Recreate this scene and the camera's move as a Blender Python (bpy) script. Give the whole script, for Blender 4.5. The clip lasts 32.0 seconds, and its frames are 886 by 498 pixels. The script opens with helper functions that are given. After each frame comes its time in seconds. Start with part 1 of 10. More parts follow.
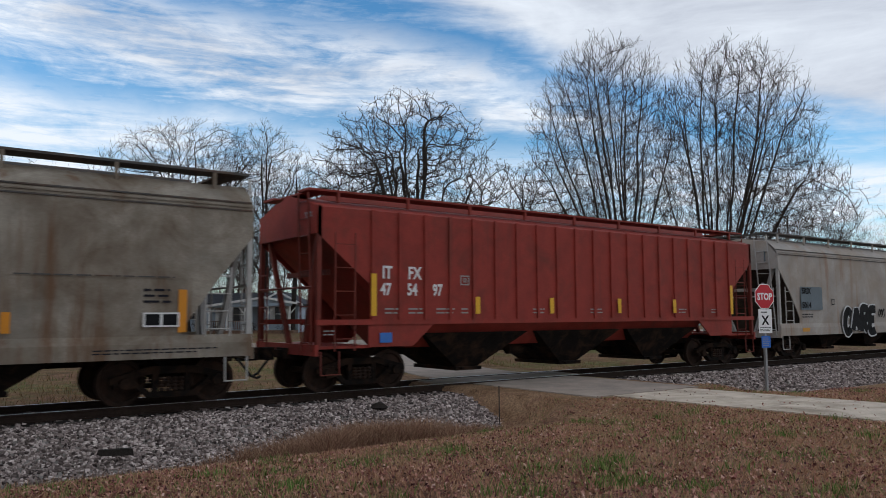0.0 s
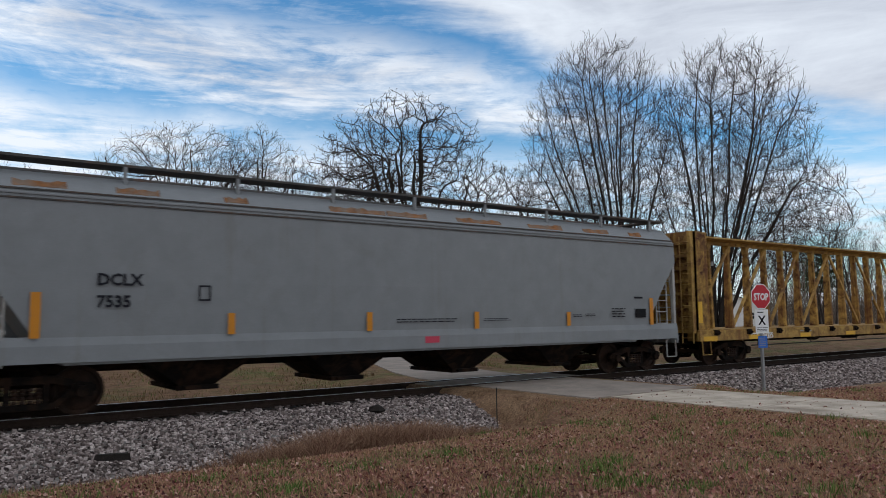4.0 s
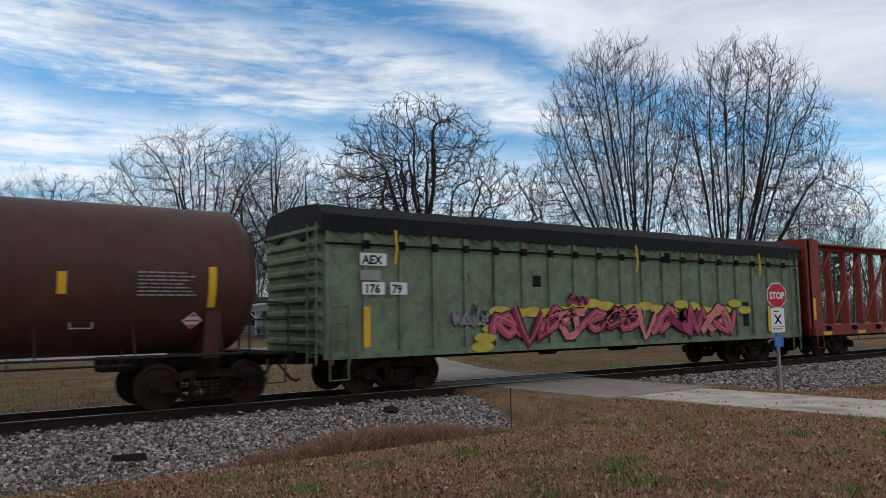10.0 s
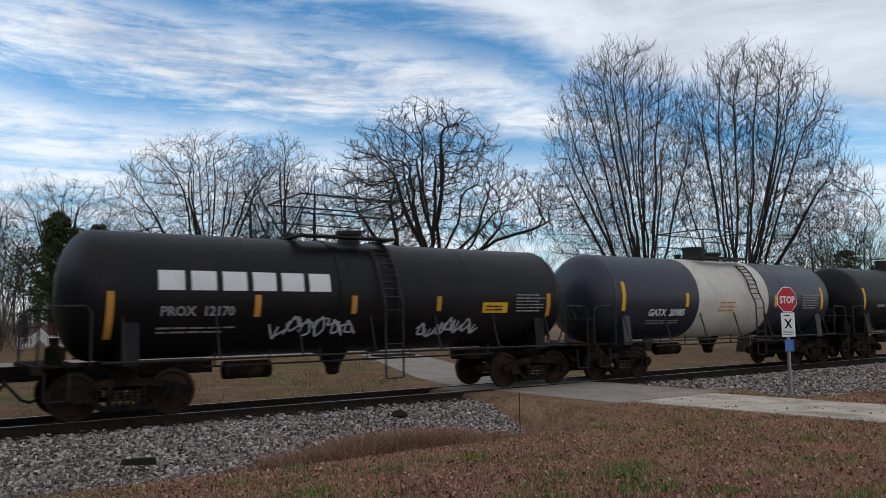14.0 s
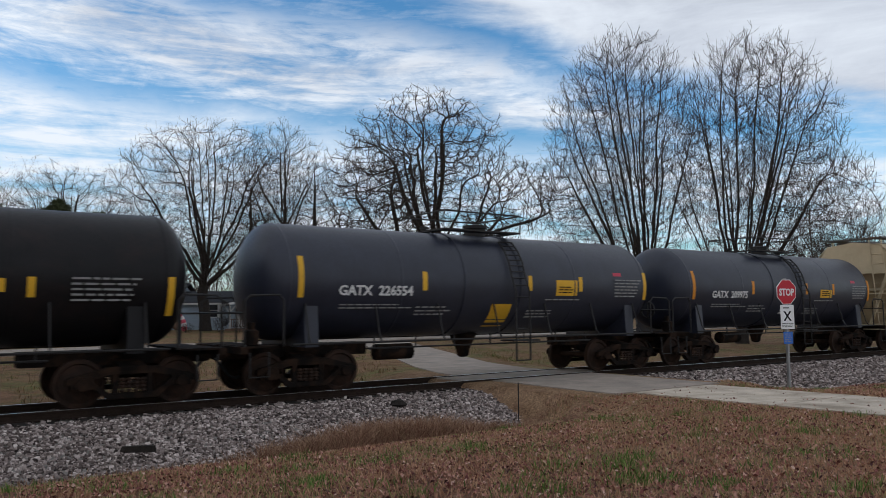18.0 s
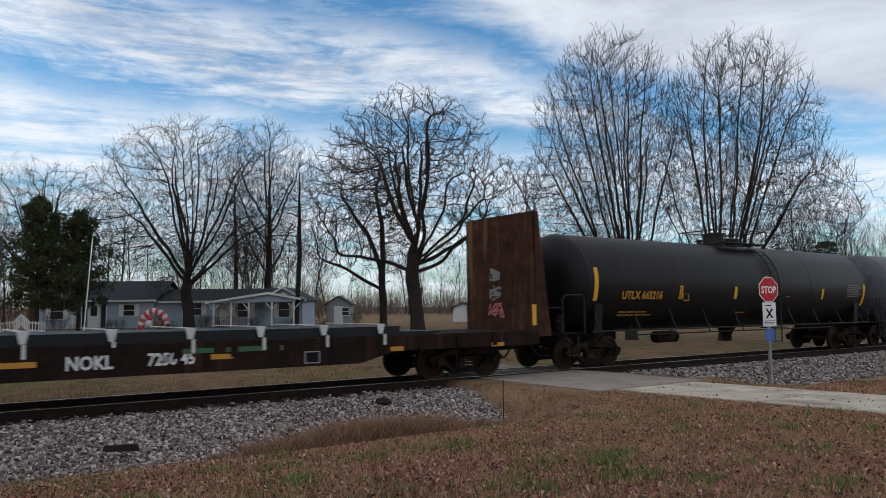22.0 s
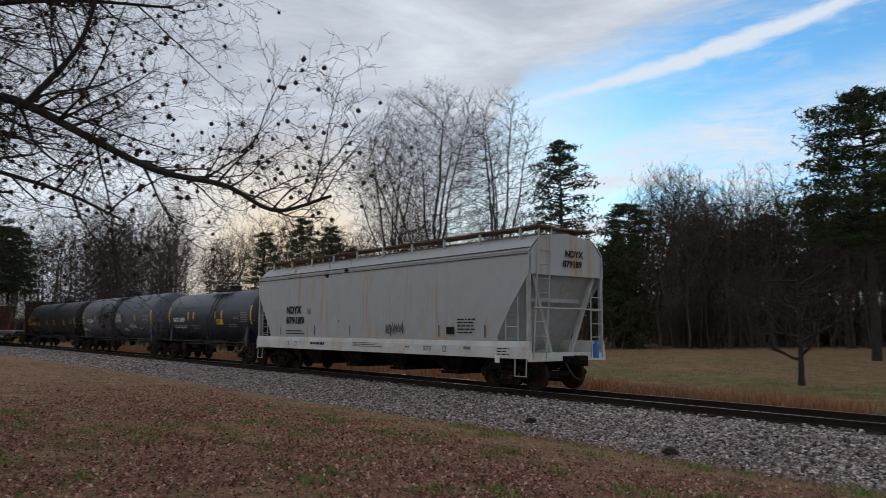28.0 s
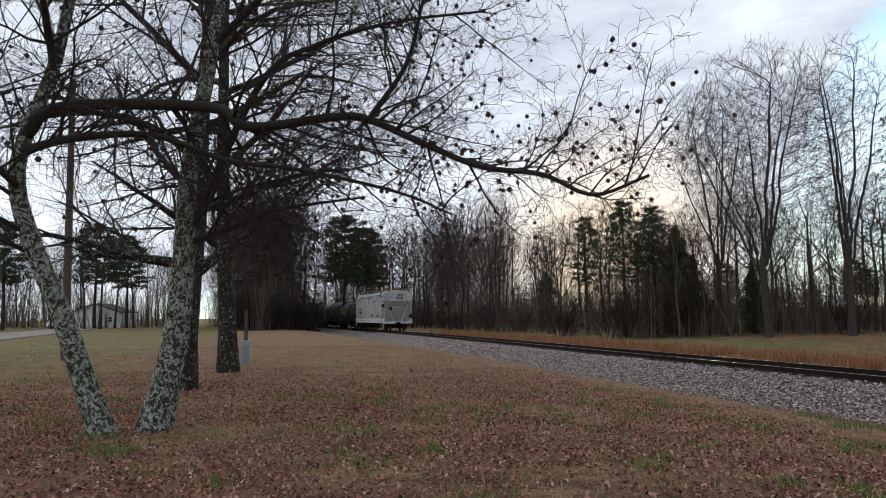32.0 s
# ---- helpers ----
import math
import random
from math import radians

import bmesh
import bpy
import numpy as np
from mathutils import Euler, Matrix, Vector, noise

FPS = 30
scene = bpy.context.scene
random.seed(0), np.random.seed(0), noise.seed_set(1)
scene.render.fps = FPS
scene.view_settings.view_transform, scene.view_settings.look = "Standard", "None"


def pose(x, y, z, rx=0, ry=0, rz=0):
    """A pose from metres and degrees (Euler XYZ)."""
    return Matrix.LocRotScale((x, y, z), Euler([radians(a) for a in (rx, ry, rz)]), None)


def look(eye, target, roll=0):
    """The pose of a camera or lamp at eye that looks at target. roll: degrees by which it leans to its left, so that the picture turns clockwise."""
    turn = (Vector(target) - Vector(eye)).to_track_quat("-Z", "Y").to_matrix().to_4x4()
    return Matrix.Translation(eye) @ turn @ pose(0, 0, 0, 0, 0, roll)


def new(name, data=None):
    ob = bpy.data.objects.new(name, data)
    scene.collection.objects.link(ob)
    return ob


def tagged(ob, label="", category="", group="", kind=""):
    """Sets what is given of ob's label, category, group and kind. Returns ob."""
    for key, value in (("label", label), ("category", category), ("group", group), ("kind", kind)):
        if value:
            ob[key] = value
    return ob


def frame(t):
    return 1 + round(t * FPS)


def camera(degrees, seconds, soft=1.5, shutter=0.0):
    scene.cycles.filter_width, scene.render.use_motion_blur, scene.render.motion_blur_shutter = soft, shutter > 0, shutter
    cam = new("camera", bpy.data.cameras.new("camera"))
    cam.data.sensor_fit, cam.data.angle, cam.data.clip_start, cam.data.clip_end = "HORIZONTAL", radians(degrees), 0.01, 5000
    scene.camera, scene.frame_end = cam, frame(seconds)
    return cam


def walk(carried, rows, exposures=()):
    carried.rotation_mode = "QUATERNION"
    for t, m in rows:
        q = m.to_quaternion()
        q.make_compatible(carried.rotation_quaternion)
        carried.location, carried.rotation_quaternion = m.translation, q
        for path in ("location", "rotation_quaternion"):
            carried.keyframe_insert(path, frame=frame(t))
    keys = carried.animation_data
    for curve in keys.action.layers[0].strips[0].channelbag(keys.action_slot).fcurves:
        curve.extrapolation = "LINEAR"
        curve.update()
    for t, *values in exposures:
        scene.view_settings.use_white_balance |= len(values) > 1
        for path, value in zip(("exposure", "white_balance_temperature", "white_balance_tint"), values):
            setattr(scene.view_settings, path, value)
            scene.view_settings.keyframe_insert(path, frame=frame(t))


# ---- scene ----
# the place: a single-track line along x, rail heads at z = 0; the camera stands at x = y = 0
H, DC = 1.72, 16.28            # camera height over the rail, distance of the track's centre line
FAR = 0.75                     # half gauge, to the rail's middle
cam = camera(60.82, 32.0, soft=0.6, shutter=0.12)
PATH = [
    (0, 95.03, 0.27, -36.34),
    (0.5, 95.02, 0.24, -36.30),
    (1, 95.04, 0.26, -36.29),
    (1.5, 95.09, 0.31, -36.30),
    (2, 95.12, 0.38, -36.32),
    (2.5, 95.10, 0.40, -36.37),
    (4.5, 95.21, 0.69, -36.60),
    (5, 95.14, 0.74, -36.54),
    (5.5, 95.12, 0.74, -36.46),
    (6, 95.10, 0.68, -36.36),
    (6.5, 95.07, 0.70, -36.26),
    (7, 95.06, 0.78, -36.16),
    (7.5, 95.07, 0.79, -36.04),
    (8, 95.07, 0.74, -35.93),
    (8.5, 95.08, 0.75, -35.84),
    (9, 95.09, 0.81, -35.74),
    (9.5, 95.14, 0.84, -35.62),
    (10, 95.23, 0.87, -35.54),
    (10.5, 95.35, 0.94, -35.48),
    (11, 95.49, 1.01, -35.43),
    (11.5, 95.61, 1.04, -35.36),
    (12, 95.69, 1.03, -35.27),
    (12.5, 95.69, 1.01, -35.18),
    (13, 95.65, 0.97, -35.11),
    (13.5, 95.62, 0.93, -35.03),
    (14, 95.57, 0.88, -34.90),
    (14.5, 95.50, 0.83, -34.78),
    (16.5, 95.01, 0.61, -34.86),
    (17, 94.93, 0.54, -34.87),
    (17.5, 94.88, 0.49, -34.89),
    (18, 94.82, 0.49, -34.93),
    (18.5, 94.75, 0.52, -34.98),
    (19, 94.71, 0.58, -35.05),
    (19.5, 94.67, 0.61, -35.14),
    (20, 94.65, 0.59, -35.27),
    (20.5, 94.64, 0.56, -35.45),
    (21, 94.65, 0.58, -35.64),
    (21.5, 94.64, 0.57, -35.85),
    (22, 94.64, 0.55, -36.06),
    (22.5, 94.64, 0.56, -36.27),
    (23, 94.62, 0.57, -36.44),
    (23.5, 94.57, 0.54, -36.59),
    (24, 94.53, 0.52, -36.69),
    (24.5, 94.45, 0.43, -36.68),
    (26.5, 93.82, -0.69, -11.02),
    (27, 93.94, -1.68, 14.27),
    (27.5, 96.13, 0.12, 36.60),
    (28, 96.13, -0.28, 52.63),
    (28.5, 95.91, -0.50, 64.31),
    (29, 95.73, -0.29, 70.45),
    (29.5, 95.30, -0.04, 73.97),
    (30, 95.16, 0.46, 75.70),
    (30.5, 95.11, 0.83, 76.52),
    (31, 95.10, 0.81, 76.64),
    (31.5, 95.04, 0.74, 76.74),
    (32, 95.00, 0.79, 76.81),
]

EXPOSURES = ((0.0, -0.03), (16.0, -0.05), (20.0, -0.07), (24.5, -0.07), (27.0, -0.32), (27.5, -0.42), (28.0, -0.25), (29.0, 0.13), (30.0, 0.18), (31.0, 0.18), (32.0, 0.18))
walk(cam, [(t, pose(0, 0, H, rx, ry, rz)) for t, rx, ry, rz in PATH], EXPOSURES)

# ---- sky and light ----
SUN_AZ, SUN_EL = -57.0, 7.0    # degrees from +y towards +x, and above the horizon


def node(nt, kind, **sets):
    n = nt.nodes.new(kind)
    for k, v in sets.items():
        if k in n.inputs:
            n.inputs[k].default_value = v
    return n


def math_node(nt, op, a, b=None):
    n = nt.nodes.new("ShaderNodeMath")
    n.operation = op
    for i, v in enumerate((a, b)):
        if v is None:
            continue
        if isinstance(v, (int, float)):
            n.inputs[i].default_value = v
        else:
            nt.links.new(v, n.inputs[i])
    return n.outputs[0]


def ramp(nt, fac, stops):
    n = nt.nodes.new("ShaderNodeValToRGB")
    el = n.color_ramp.elements
    while len(el) < len(stops):
        el.new(0.5)
    for e, (p, c) in zip(el, stops):
        e.position = p
        e.color = (c, c, c, 1) if isinstance(c, (int, float)) else (*c, 1)
    nt.links.new(fac, n.inputs[0])
    return n.outputs[0]


def mix_rgb(nt, fac, a, b, blend="MIX"):
    n = nt.nodes.new("ShaderNodeMix")
    n.data_type, n.blend_type = "RGBA", blend
    for sock, v in ((n.inputs[0], fac), (n.inputs[6], a), (n.inputs[7], b)):
        if isinstance(v, (int, float)):
            sock.default_value = v
        elif isinstance(v, tuple):
            sock.default_value = (*v, 1)
        else:
            nt.links.new(v, sock)
    return n.outputs[2]


def noise_tex(nt, vec, scale, detail=4.0, rough=0.55, dist=0.0):
    n = node(nt, "ShaderNodeTexNoise", Scale=scale, Detail=detail, Roughness=rough, Distortion=dist)
    if vec is not None:
        nt.links.new(vec, n.inputs["Vector"])
    return n.outputs["Fac"]


def mapping(nt, vec, scale=(1, 1, 1), rot=(0, 0, 0), loc=(0, 0, 0)):
    n = nt.nodes.new("ShaderNodeMapping")
    n.inputs["Scale"].default_value, n.inputs["Rotation"].default_value, n.inputs["Location"].default_value = scale, rot, loc
    nt.links.new(vec, n.inputs["Vector"])
    return n.outputs[0]


def sky():
    w = bpy.data.worlds.new("sky")
    scene.world = w
    w.use_nodes = True
    nt = w.node_tree
    nt.nodes.clear()
    out, bg = node(nt, "ShaderNodeOutputWorld"), node(nt, "ShaderNodeBackground", Strength=SKY_STRENGTH)
    nt.links.new(bg.outputs[0], out.inputs[0])
    st = nt.nodes.new("ShaderNodeTexSky")
    st.sky_type, st.sun_disc = "NISHITA", False
    st.sun_elevation, st.sun_rotation = radians(SUN_EL), radians(SUN_AZ)
    st.ozone_density, st.dust_density, st.air_density = 2.0, 0.4, 1.0
    geo = node(nt, "ShaderNodeTexCoord").outputs["Generated"]
    sep = nt.nodes.new("ShaderNodeSeparateXYZ")
    nt.links.new(geo, sep.inputs[0])
    x, y, z = sep.outputs
    # bearing and height of each direction, in degrees
    bearing = math_node(nt, "MULTIPLY", math_node(nt, "ARCTAN2", x, y), 57.2958)
    height = math_node(nt, "MULTIPLY", math_node(nt, "ARCSINE", z), 57.2958)
    comb = nt.nodes.new("ShaderNodeCombineXYZ")
    nt.links.new(bearing, comb.inputs[0])
    nt.links.new(height, comb.inputs[1])
    flat = comb.outputs[0]
    billow = noise_tex(nt, mapping(nt, flat, scale=(0.055, 0.16, 1), rot=(0, 0, radians(8)), loc=CLOUD_LOC), 1.0, 7, 0.58, 0.8)
    wisp = noise_tex(nt, mapping(nt, flat, scale=(0.075, 0.42, 1), rot=(0, 0, radians(17))), 1.0, 8, 0.62, 1.1)
    ripple = noise_tex(nt, mapping(nt, flat, scale=(0.22, 0.50, 1), rot=(0, 0, radians(-38))), 1.0, 6, 0.62, 0.9)
    fibre = noise_tex(nt, mapping(nt, flat, scale=(0.20, 1.7, 1), rot=(0, 0, radians(15))), 1.0, 9, 0.68, 0.7)
    feather = math_node(nt, "ADD", math_node(nt, "ADD", math_node(nt, "MULTIPLY", wisp, 0.48), math_node(nt, "MULTIPLY", ripple, 0.26)), math_node(nt, "MULTIPLY", fibre, 0.26))
    rough = math_node(nt, "ADD", math_node(nt, "MULTIPLY", math_node(nt, "SUBTRACT", billow, 0.5), 5.0), math_node(nt, "MULTIPLY", math_node(nt, "SUBTRACT", feather, 0.5), 7.0))
    h = math_node(nt, "ADD", height, rough)
    along = math_node(nt, "MULTIPLY_ADD", bearing, 1 / 260)
    along.node.inputs[2].default_value = 0.5

    def line(table):
        """A height in degrees that follows the bearing."""
        return math_node(nt, "MULTIPLY", ramp(nt, along, [((a + 130) / 260, v / 40) for a, v in table]), 40.0)

    def above(value, edge, soft):
        n = nt.nodes.new("ShaderNodeMapRange")
        n.interpolation_type = "SMOOTHSTEP"
        n.inputs["From Min"].default_value, n.inputs["From Max"].default_value = -soft, soft
        nt.links.new(math_node(nt, "SUBTRACT", value, edge), n.inputs["Value"])
        return n.outputs[0]
    # white banks low down, a closed sheet to the west and high in the east, one long feathered band between, an old vapour trail
    bank = above(line([(-130, 12), (-50, 11), (-45, 13.3), (-33, 15.4), (-27, 16.6), (-18, 18), (-9, 18.5), (-3, 18), (3, 16.6), (12, 15.4), (18, 15.0), (24, 14.4), (32, 12.8), (45, 11.4), (60, 11.4), (68, 10.4), (130, 12)]), h, 1.7)
    sheet = above(h, line([(-130, 0), (-64, 0), (-56, 0), (-51, 9), (-48.5, 15.5), (-46, 18.3), (-39, 20.5), (-31, 23), (-20, 27), (0, 32), (22, 29), (34, 24), (43, 20.5), (48, 17), (58, 15), (64, 13.4), (70, 11.5), (78, 6), (130, 0)]), 2.2)
    mid = line([(-130, 24), (-5, 21), (5, 20), (11, 19.6), (18, 18.8), (25, 18.4), (33, 17.6), (43, 15.4), (54, 12), (130, 8)])
    off = math_node(nt, "ABSOLUTE", math_node(nt, "SUBTRACT", h, mid))
    band = above(line([(-130, 0), (-2, 0), (6, 2.6), (20, 2.9), (40, 2.8), (50, 1.6), (56, 0), (130, 0)]), off, 1.5)
    trail_mid = line([(-130, 14), (-46, 16.7), (-43, 17.6), (-35, 19.2), (-25, 21.4), (-15, 24), (130, 40)])
    jitter = math_node(nt, "MULTIPLY", math_node(nt, "SUBTRACT", ripple, 0.5), 1.1)
    trail_off = math_node(nt, "ABSOLUTE", math_node(nt, "SUBTRACT", math_node(nt, "ADD", height, jitter), trail_mid))
    trail = above(line([(-130, 0), (-48, 0), (-44, 0.25), (-34, 0.6), (-22, 0.5), (-12, 0), (130, 0)]), trail_off, 0.35)
    veil = ramp(nt, feather, [(0.49, 0.0), (0.70, 0.5)])
    thin = ramp(nt, feather, [(0.39, 0.16), (0.57, 1.0)])
    fac = math_node(nt, "MAXIMUM", math_node(nt, "MAXIMUM", math_node(nt, "MULTIPLY", bank, thin), math_node(nt, "MULTIPLY", band, thin)), math_node(nt, "MAXIMUM", sheet, math_node(nt, "MAXIMUM", math_node(nt, "MULTIPLY", trail, 0.9), veil)))
    tone = math_node(nt, "ADD", math_node(nt, "MULTIPLY", billow, 0.75), math_node(nt, "MULTIPLY", feather, 0.35))
    tone = math_node(nt, "ADD", math_node(nt, "SUBTRACT", tone, math_node(nt, "MULTIPLY", sheet, 0.12)), math_node(nt, "MULTIPLY", math_node(nt, "MAXIMUM", bank, trail), 0.22))
    cloud = mix_rgb(nt, ramp(nt, tone, [(0.30, 0.0), (0.62, 1.0)]), CLOUD_DARK, CLOUD_LIGHT)
    # near the hidden sun the cloud is bright and warm
    sun_dir = (math.sin(radians(SUN_AZ)) * math.cos(radians(SUN_EL)), math.cos(radians(SUN_AZ)) * math.cos(radians(SUN_EL)), math.sin(radians(SUN_EL)))
    dot = nt.nodes.new("ShaderNodeVectorMath")
    dot.operation = "DOT_PRODUCT"
    nt.links.new(geo, dot.inputs[0])
    dot.inputs[1].default_value = sun_dir
    low = nt.nodes.new("ShaderNodeVectorMath")
    low.operation = "DOT_PRODUCT"
    nt.links.new(geo, low.inputs[0])
    low.inputs[1].default_value = (math.sin(radians(-64)) * 0.998, math.cos(radians(-64)) * 0.998, 0.06)
    glow = ramp(nt, low.outputs["Value"], [(0.978, 0.0), (0.993, 0.5), (1.0, 1.0)])
    cloud = mix_rgb(nt, glow, cloud, GLOW)
    fac = math_node(nt, "MAXIMUM", fac, ramp(nt, dot.outputs["Value"], [(0.93, 0.0), (0.985, 0.85)]))
    blue = mix_rgb(nt, 1.0, st.outputs[0], SKY_TINT, "MULTIPLY")
    col = mix_rgb(nt, fac, blue, cloud)
    nt.links.new(col, bg.inputs[0])


SKY_STRENGTH, SKY_TINT = 0.12, (1.05, 1.85, 2.5)
CLOUD_LIGHT, CLOUD_DARK, GLOW = (7.4, 8.0, 8.8), (4.2, 4.6, 5.45), (9.2, 7.4, 5.2)
CLOUD_LOC = (1.7, 0.4, 0)
sky()
sun = new("sun", bpy.data.lights.new("sun", "SUN"))
sun.data.energy, sun.data.angle, sun.data.color = 0.7, radians(12), (1.0, 0.82, 0.60)
sun.matrix_world = look((math.sin(radians(SUN_AZ)) * 50, math.cos(radians(SUN_AZ)) * 50, math.tan(radians(SUN_EL)) * 50), (0, 0, 0))


# ---- mesh helpers ----
class G:
    """Gathers points and faces for one mesh."""

    def __init__(self):
        self.v, self.f = [], []

    def raw(self, vs, fs):
        n = len(self.v)
        self.v += [tuple(p) for p in vs]
        self.f += [tuple(i + n for i in f) for f in fs]
        return self

    def box(self, x0, y0, z0, x1, y1, z1):
        return self.hexa([(x0, y0, z0), (x1, y0, z0), (x1, y1, z0), (x0, y1, z0), (x0, y0, z1), (x1, y0, z1), (x1, y1, z1), (x0, y1, z1)])

    def hexa(self, p):
        return self.raw(p, [(3, 2, 1, 0), (4, 5, 6, 7), (0, 1, 5, 4), (1, 2, 6, 5), (2, 3, 7, 6), (3, 0, 4, 7)])

    def frustum(self, x0, y0, x1, y1, z1, X0, Y0, X1, Y1, Z0):
        """From the rectangle x0..x1, y0..y1 at z1 down to X0..X1, Y0..Y1 at Z0."""
        return self.hexa([(X0, Y0, Z0), (X1, Y0, Z0), (X1, Y1, Z0), (X0, Y1, Z0), (x0, y0, z1), (x1, y0, z1), (x1, y1, z1), (x0, y1, z1)])

    def prism_y(self, xz, y0, y1):
        n = len(xz)
        vs = [(x, y0, z) for x, z in xz] + [(x, y1, z) for x, z in xz]
        fs = [tuple(range(n)), tuple(range(2 * n - 1, n - 1, -1))] + [(i, i + n, (i + 1) % n + n, (i + 1) % n) for i in range(n)]
        return self.raw(vs, fs)

    def prism_x(self, yz, x0, x1):
        n = len(yz)
        vs = [(x0, y, z) for y, z in yz] + [(x1, y, z) for y, z in yz]
        fs = [tuple(range(n - 1, -1, -1)), tuple(range(n, 2 * n))] + [(i, (i + 1) % n, (i + 1) % n + n, i + n) for i in range(n)]
        return self.raw(vs, fs)

    def prism_z(self, xy, z0, z1):
        n = len(xy)
        vs = [(x, y, z0) for x, y in xy] + [(x, y, z1) for x, y in xy]
        fs = [tuple(range(n - 1, -1, -1)), tuple(range(n, 2 * n))] + [(i, (i + 1) % n, (i + 1) % n + n, i + n) for i in range(n)]
        return self.raw(vs, fs)

    def loft(self, rings, closed=True, caps=True):
        n, m = len(rings[0]), len(rings)
        vs = [p for r in rings for p in r]
        fs = []
        for k in range(m - 1):
            for i in range(n if closed else n - 1):
                j = (i + 1) % n
                fs.append((k * n + i, k * n + j, (k + 1) * n + j, (k + 1) * n + i))
        if caps:
            fs += [tuple(range(n - 1, -1, -1)), tuple(range((m - 1) * n, m * n))]
        return self.raw(vs, fs)

    def tube(self, pts, r, n=6, caps=True):
        pts = [Vector(p) for p in pts]
        rs = r if isinstance(r, (list, tuple)) else [r] * len(pts)
        rings, up = [], None
        for i, p in enumerate(pts):
            d = (pts[min(i + 1, len(pts) - 1)] - pts[max(i - 1, 0)]).normalized()
            a = up - d * up.dot(d) if up is not None else d.orthogonal()
            if a.length < 1e-4:
                a = d.orthogonal()
            a.normalize()
            up, b = a, d.cross(a)
            rings.append([p + (a * math.cos(2 * math.pi * k / n) + b * math.sin(2 * math.pi * k / n)) * rs[i] for k in range(n)])
        return self.loft(rings, True, caps)

    def lathe_x(self, prof, cy=0.0, cz=0.0, n=32, caps=True):
        return self.loft([[(x, cy + r * math.cos(2 * math.pi * k / n), cz + r * math.sin(2 * math.pi * k / n)) for k in range(n)] for x, r in prof], True, caps)

    def lathe_y(self, prof, cx=0.0, cz=0.0, n=24, caps=True):
        return self.loft([[(cx + r * math.sin(2 * math.pi * k / n), y, cz + r * math.cos(2 * math.pi * k / n)) for k in range(n)] for y, r in prof], True, caps)

    def lathe_z(self, prof, cx=0.0, cy=0.0, n=16, caps=True):
        return self.loft([[(cx + r * math.cos(2 * math.pi * k / n), cy + r * math.sin(2 * math.pi * k / n), z) for k in range(n)] for z, r in prof], True, caps)

    def mesh(self, name, mat, smooth=False):
        me = bpy.data.meshes.new(name)
        me.from_pydata(self.v, [], self.f)
        if mat:
            me.materials.append(mat)
        if smooth:
            me.polygons.foreach_set("use_smooth", [True] * len(me.polygons))
            me.set_sharp_from_angle(angle=radians(40))
        return me


def thing(name, label, category, m=None, group="", kind=""):
    ob = tagged(new(name), label, category, group, kind)
    if m is not None:
        ob.matrix_basis = m
    return ob


def part(name, g, mat, parent, label="", m=None, smooth=False):
    """Links a gathered mesh (or a ready one) as one object under a thing or a part."""
    ob = new(name, g.mesh(name, mat, smooth) if isinstance(g, G) else g)
    ob.parent = parent
    if m is not None:
        ob.matrix_basis = m
    return tagged(ob, label)


def solo(name, g, mat, label, category, m=None, group="", kind="", smooth=False):
    """A thing that is one mesh."""
    ob = tagged(new(name, g.mesh(name, mat, smooth) if isinstance(g, G) else g), label, category, group, kind)
    if m is not None:
        ob.matrix_basis = m
    return ob


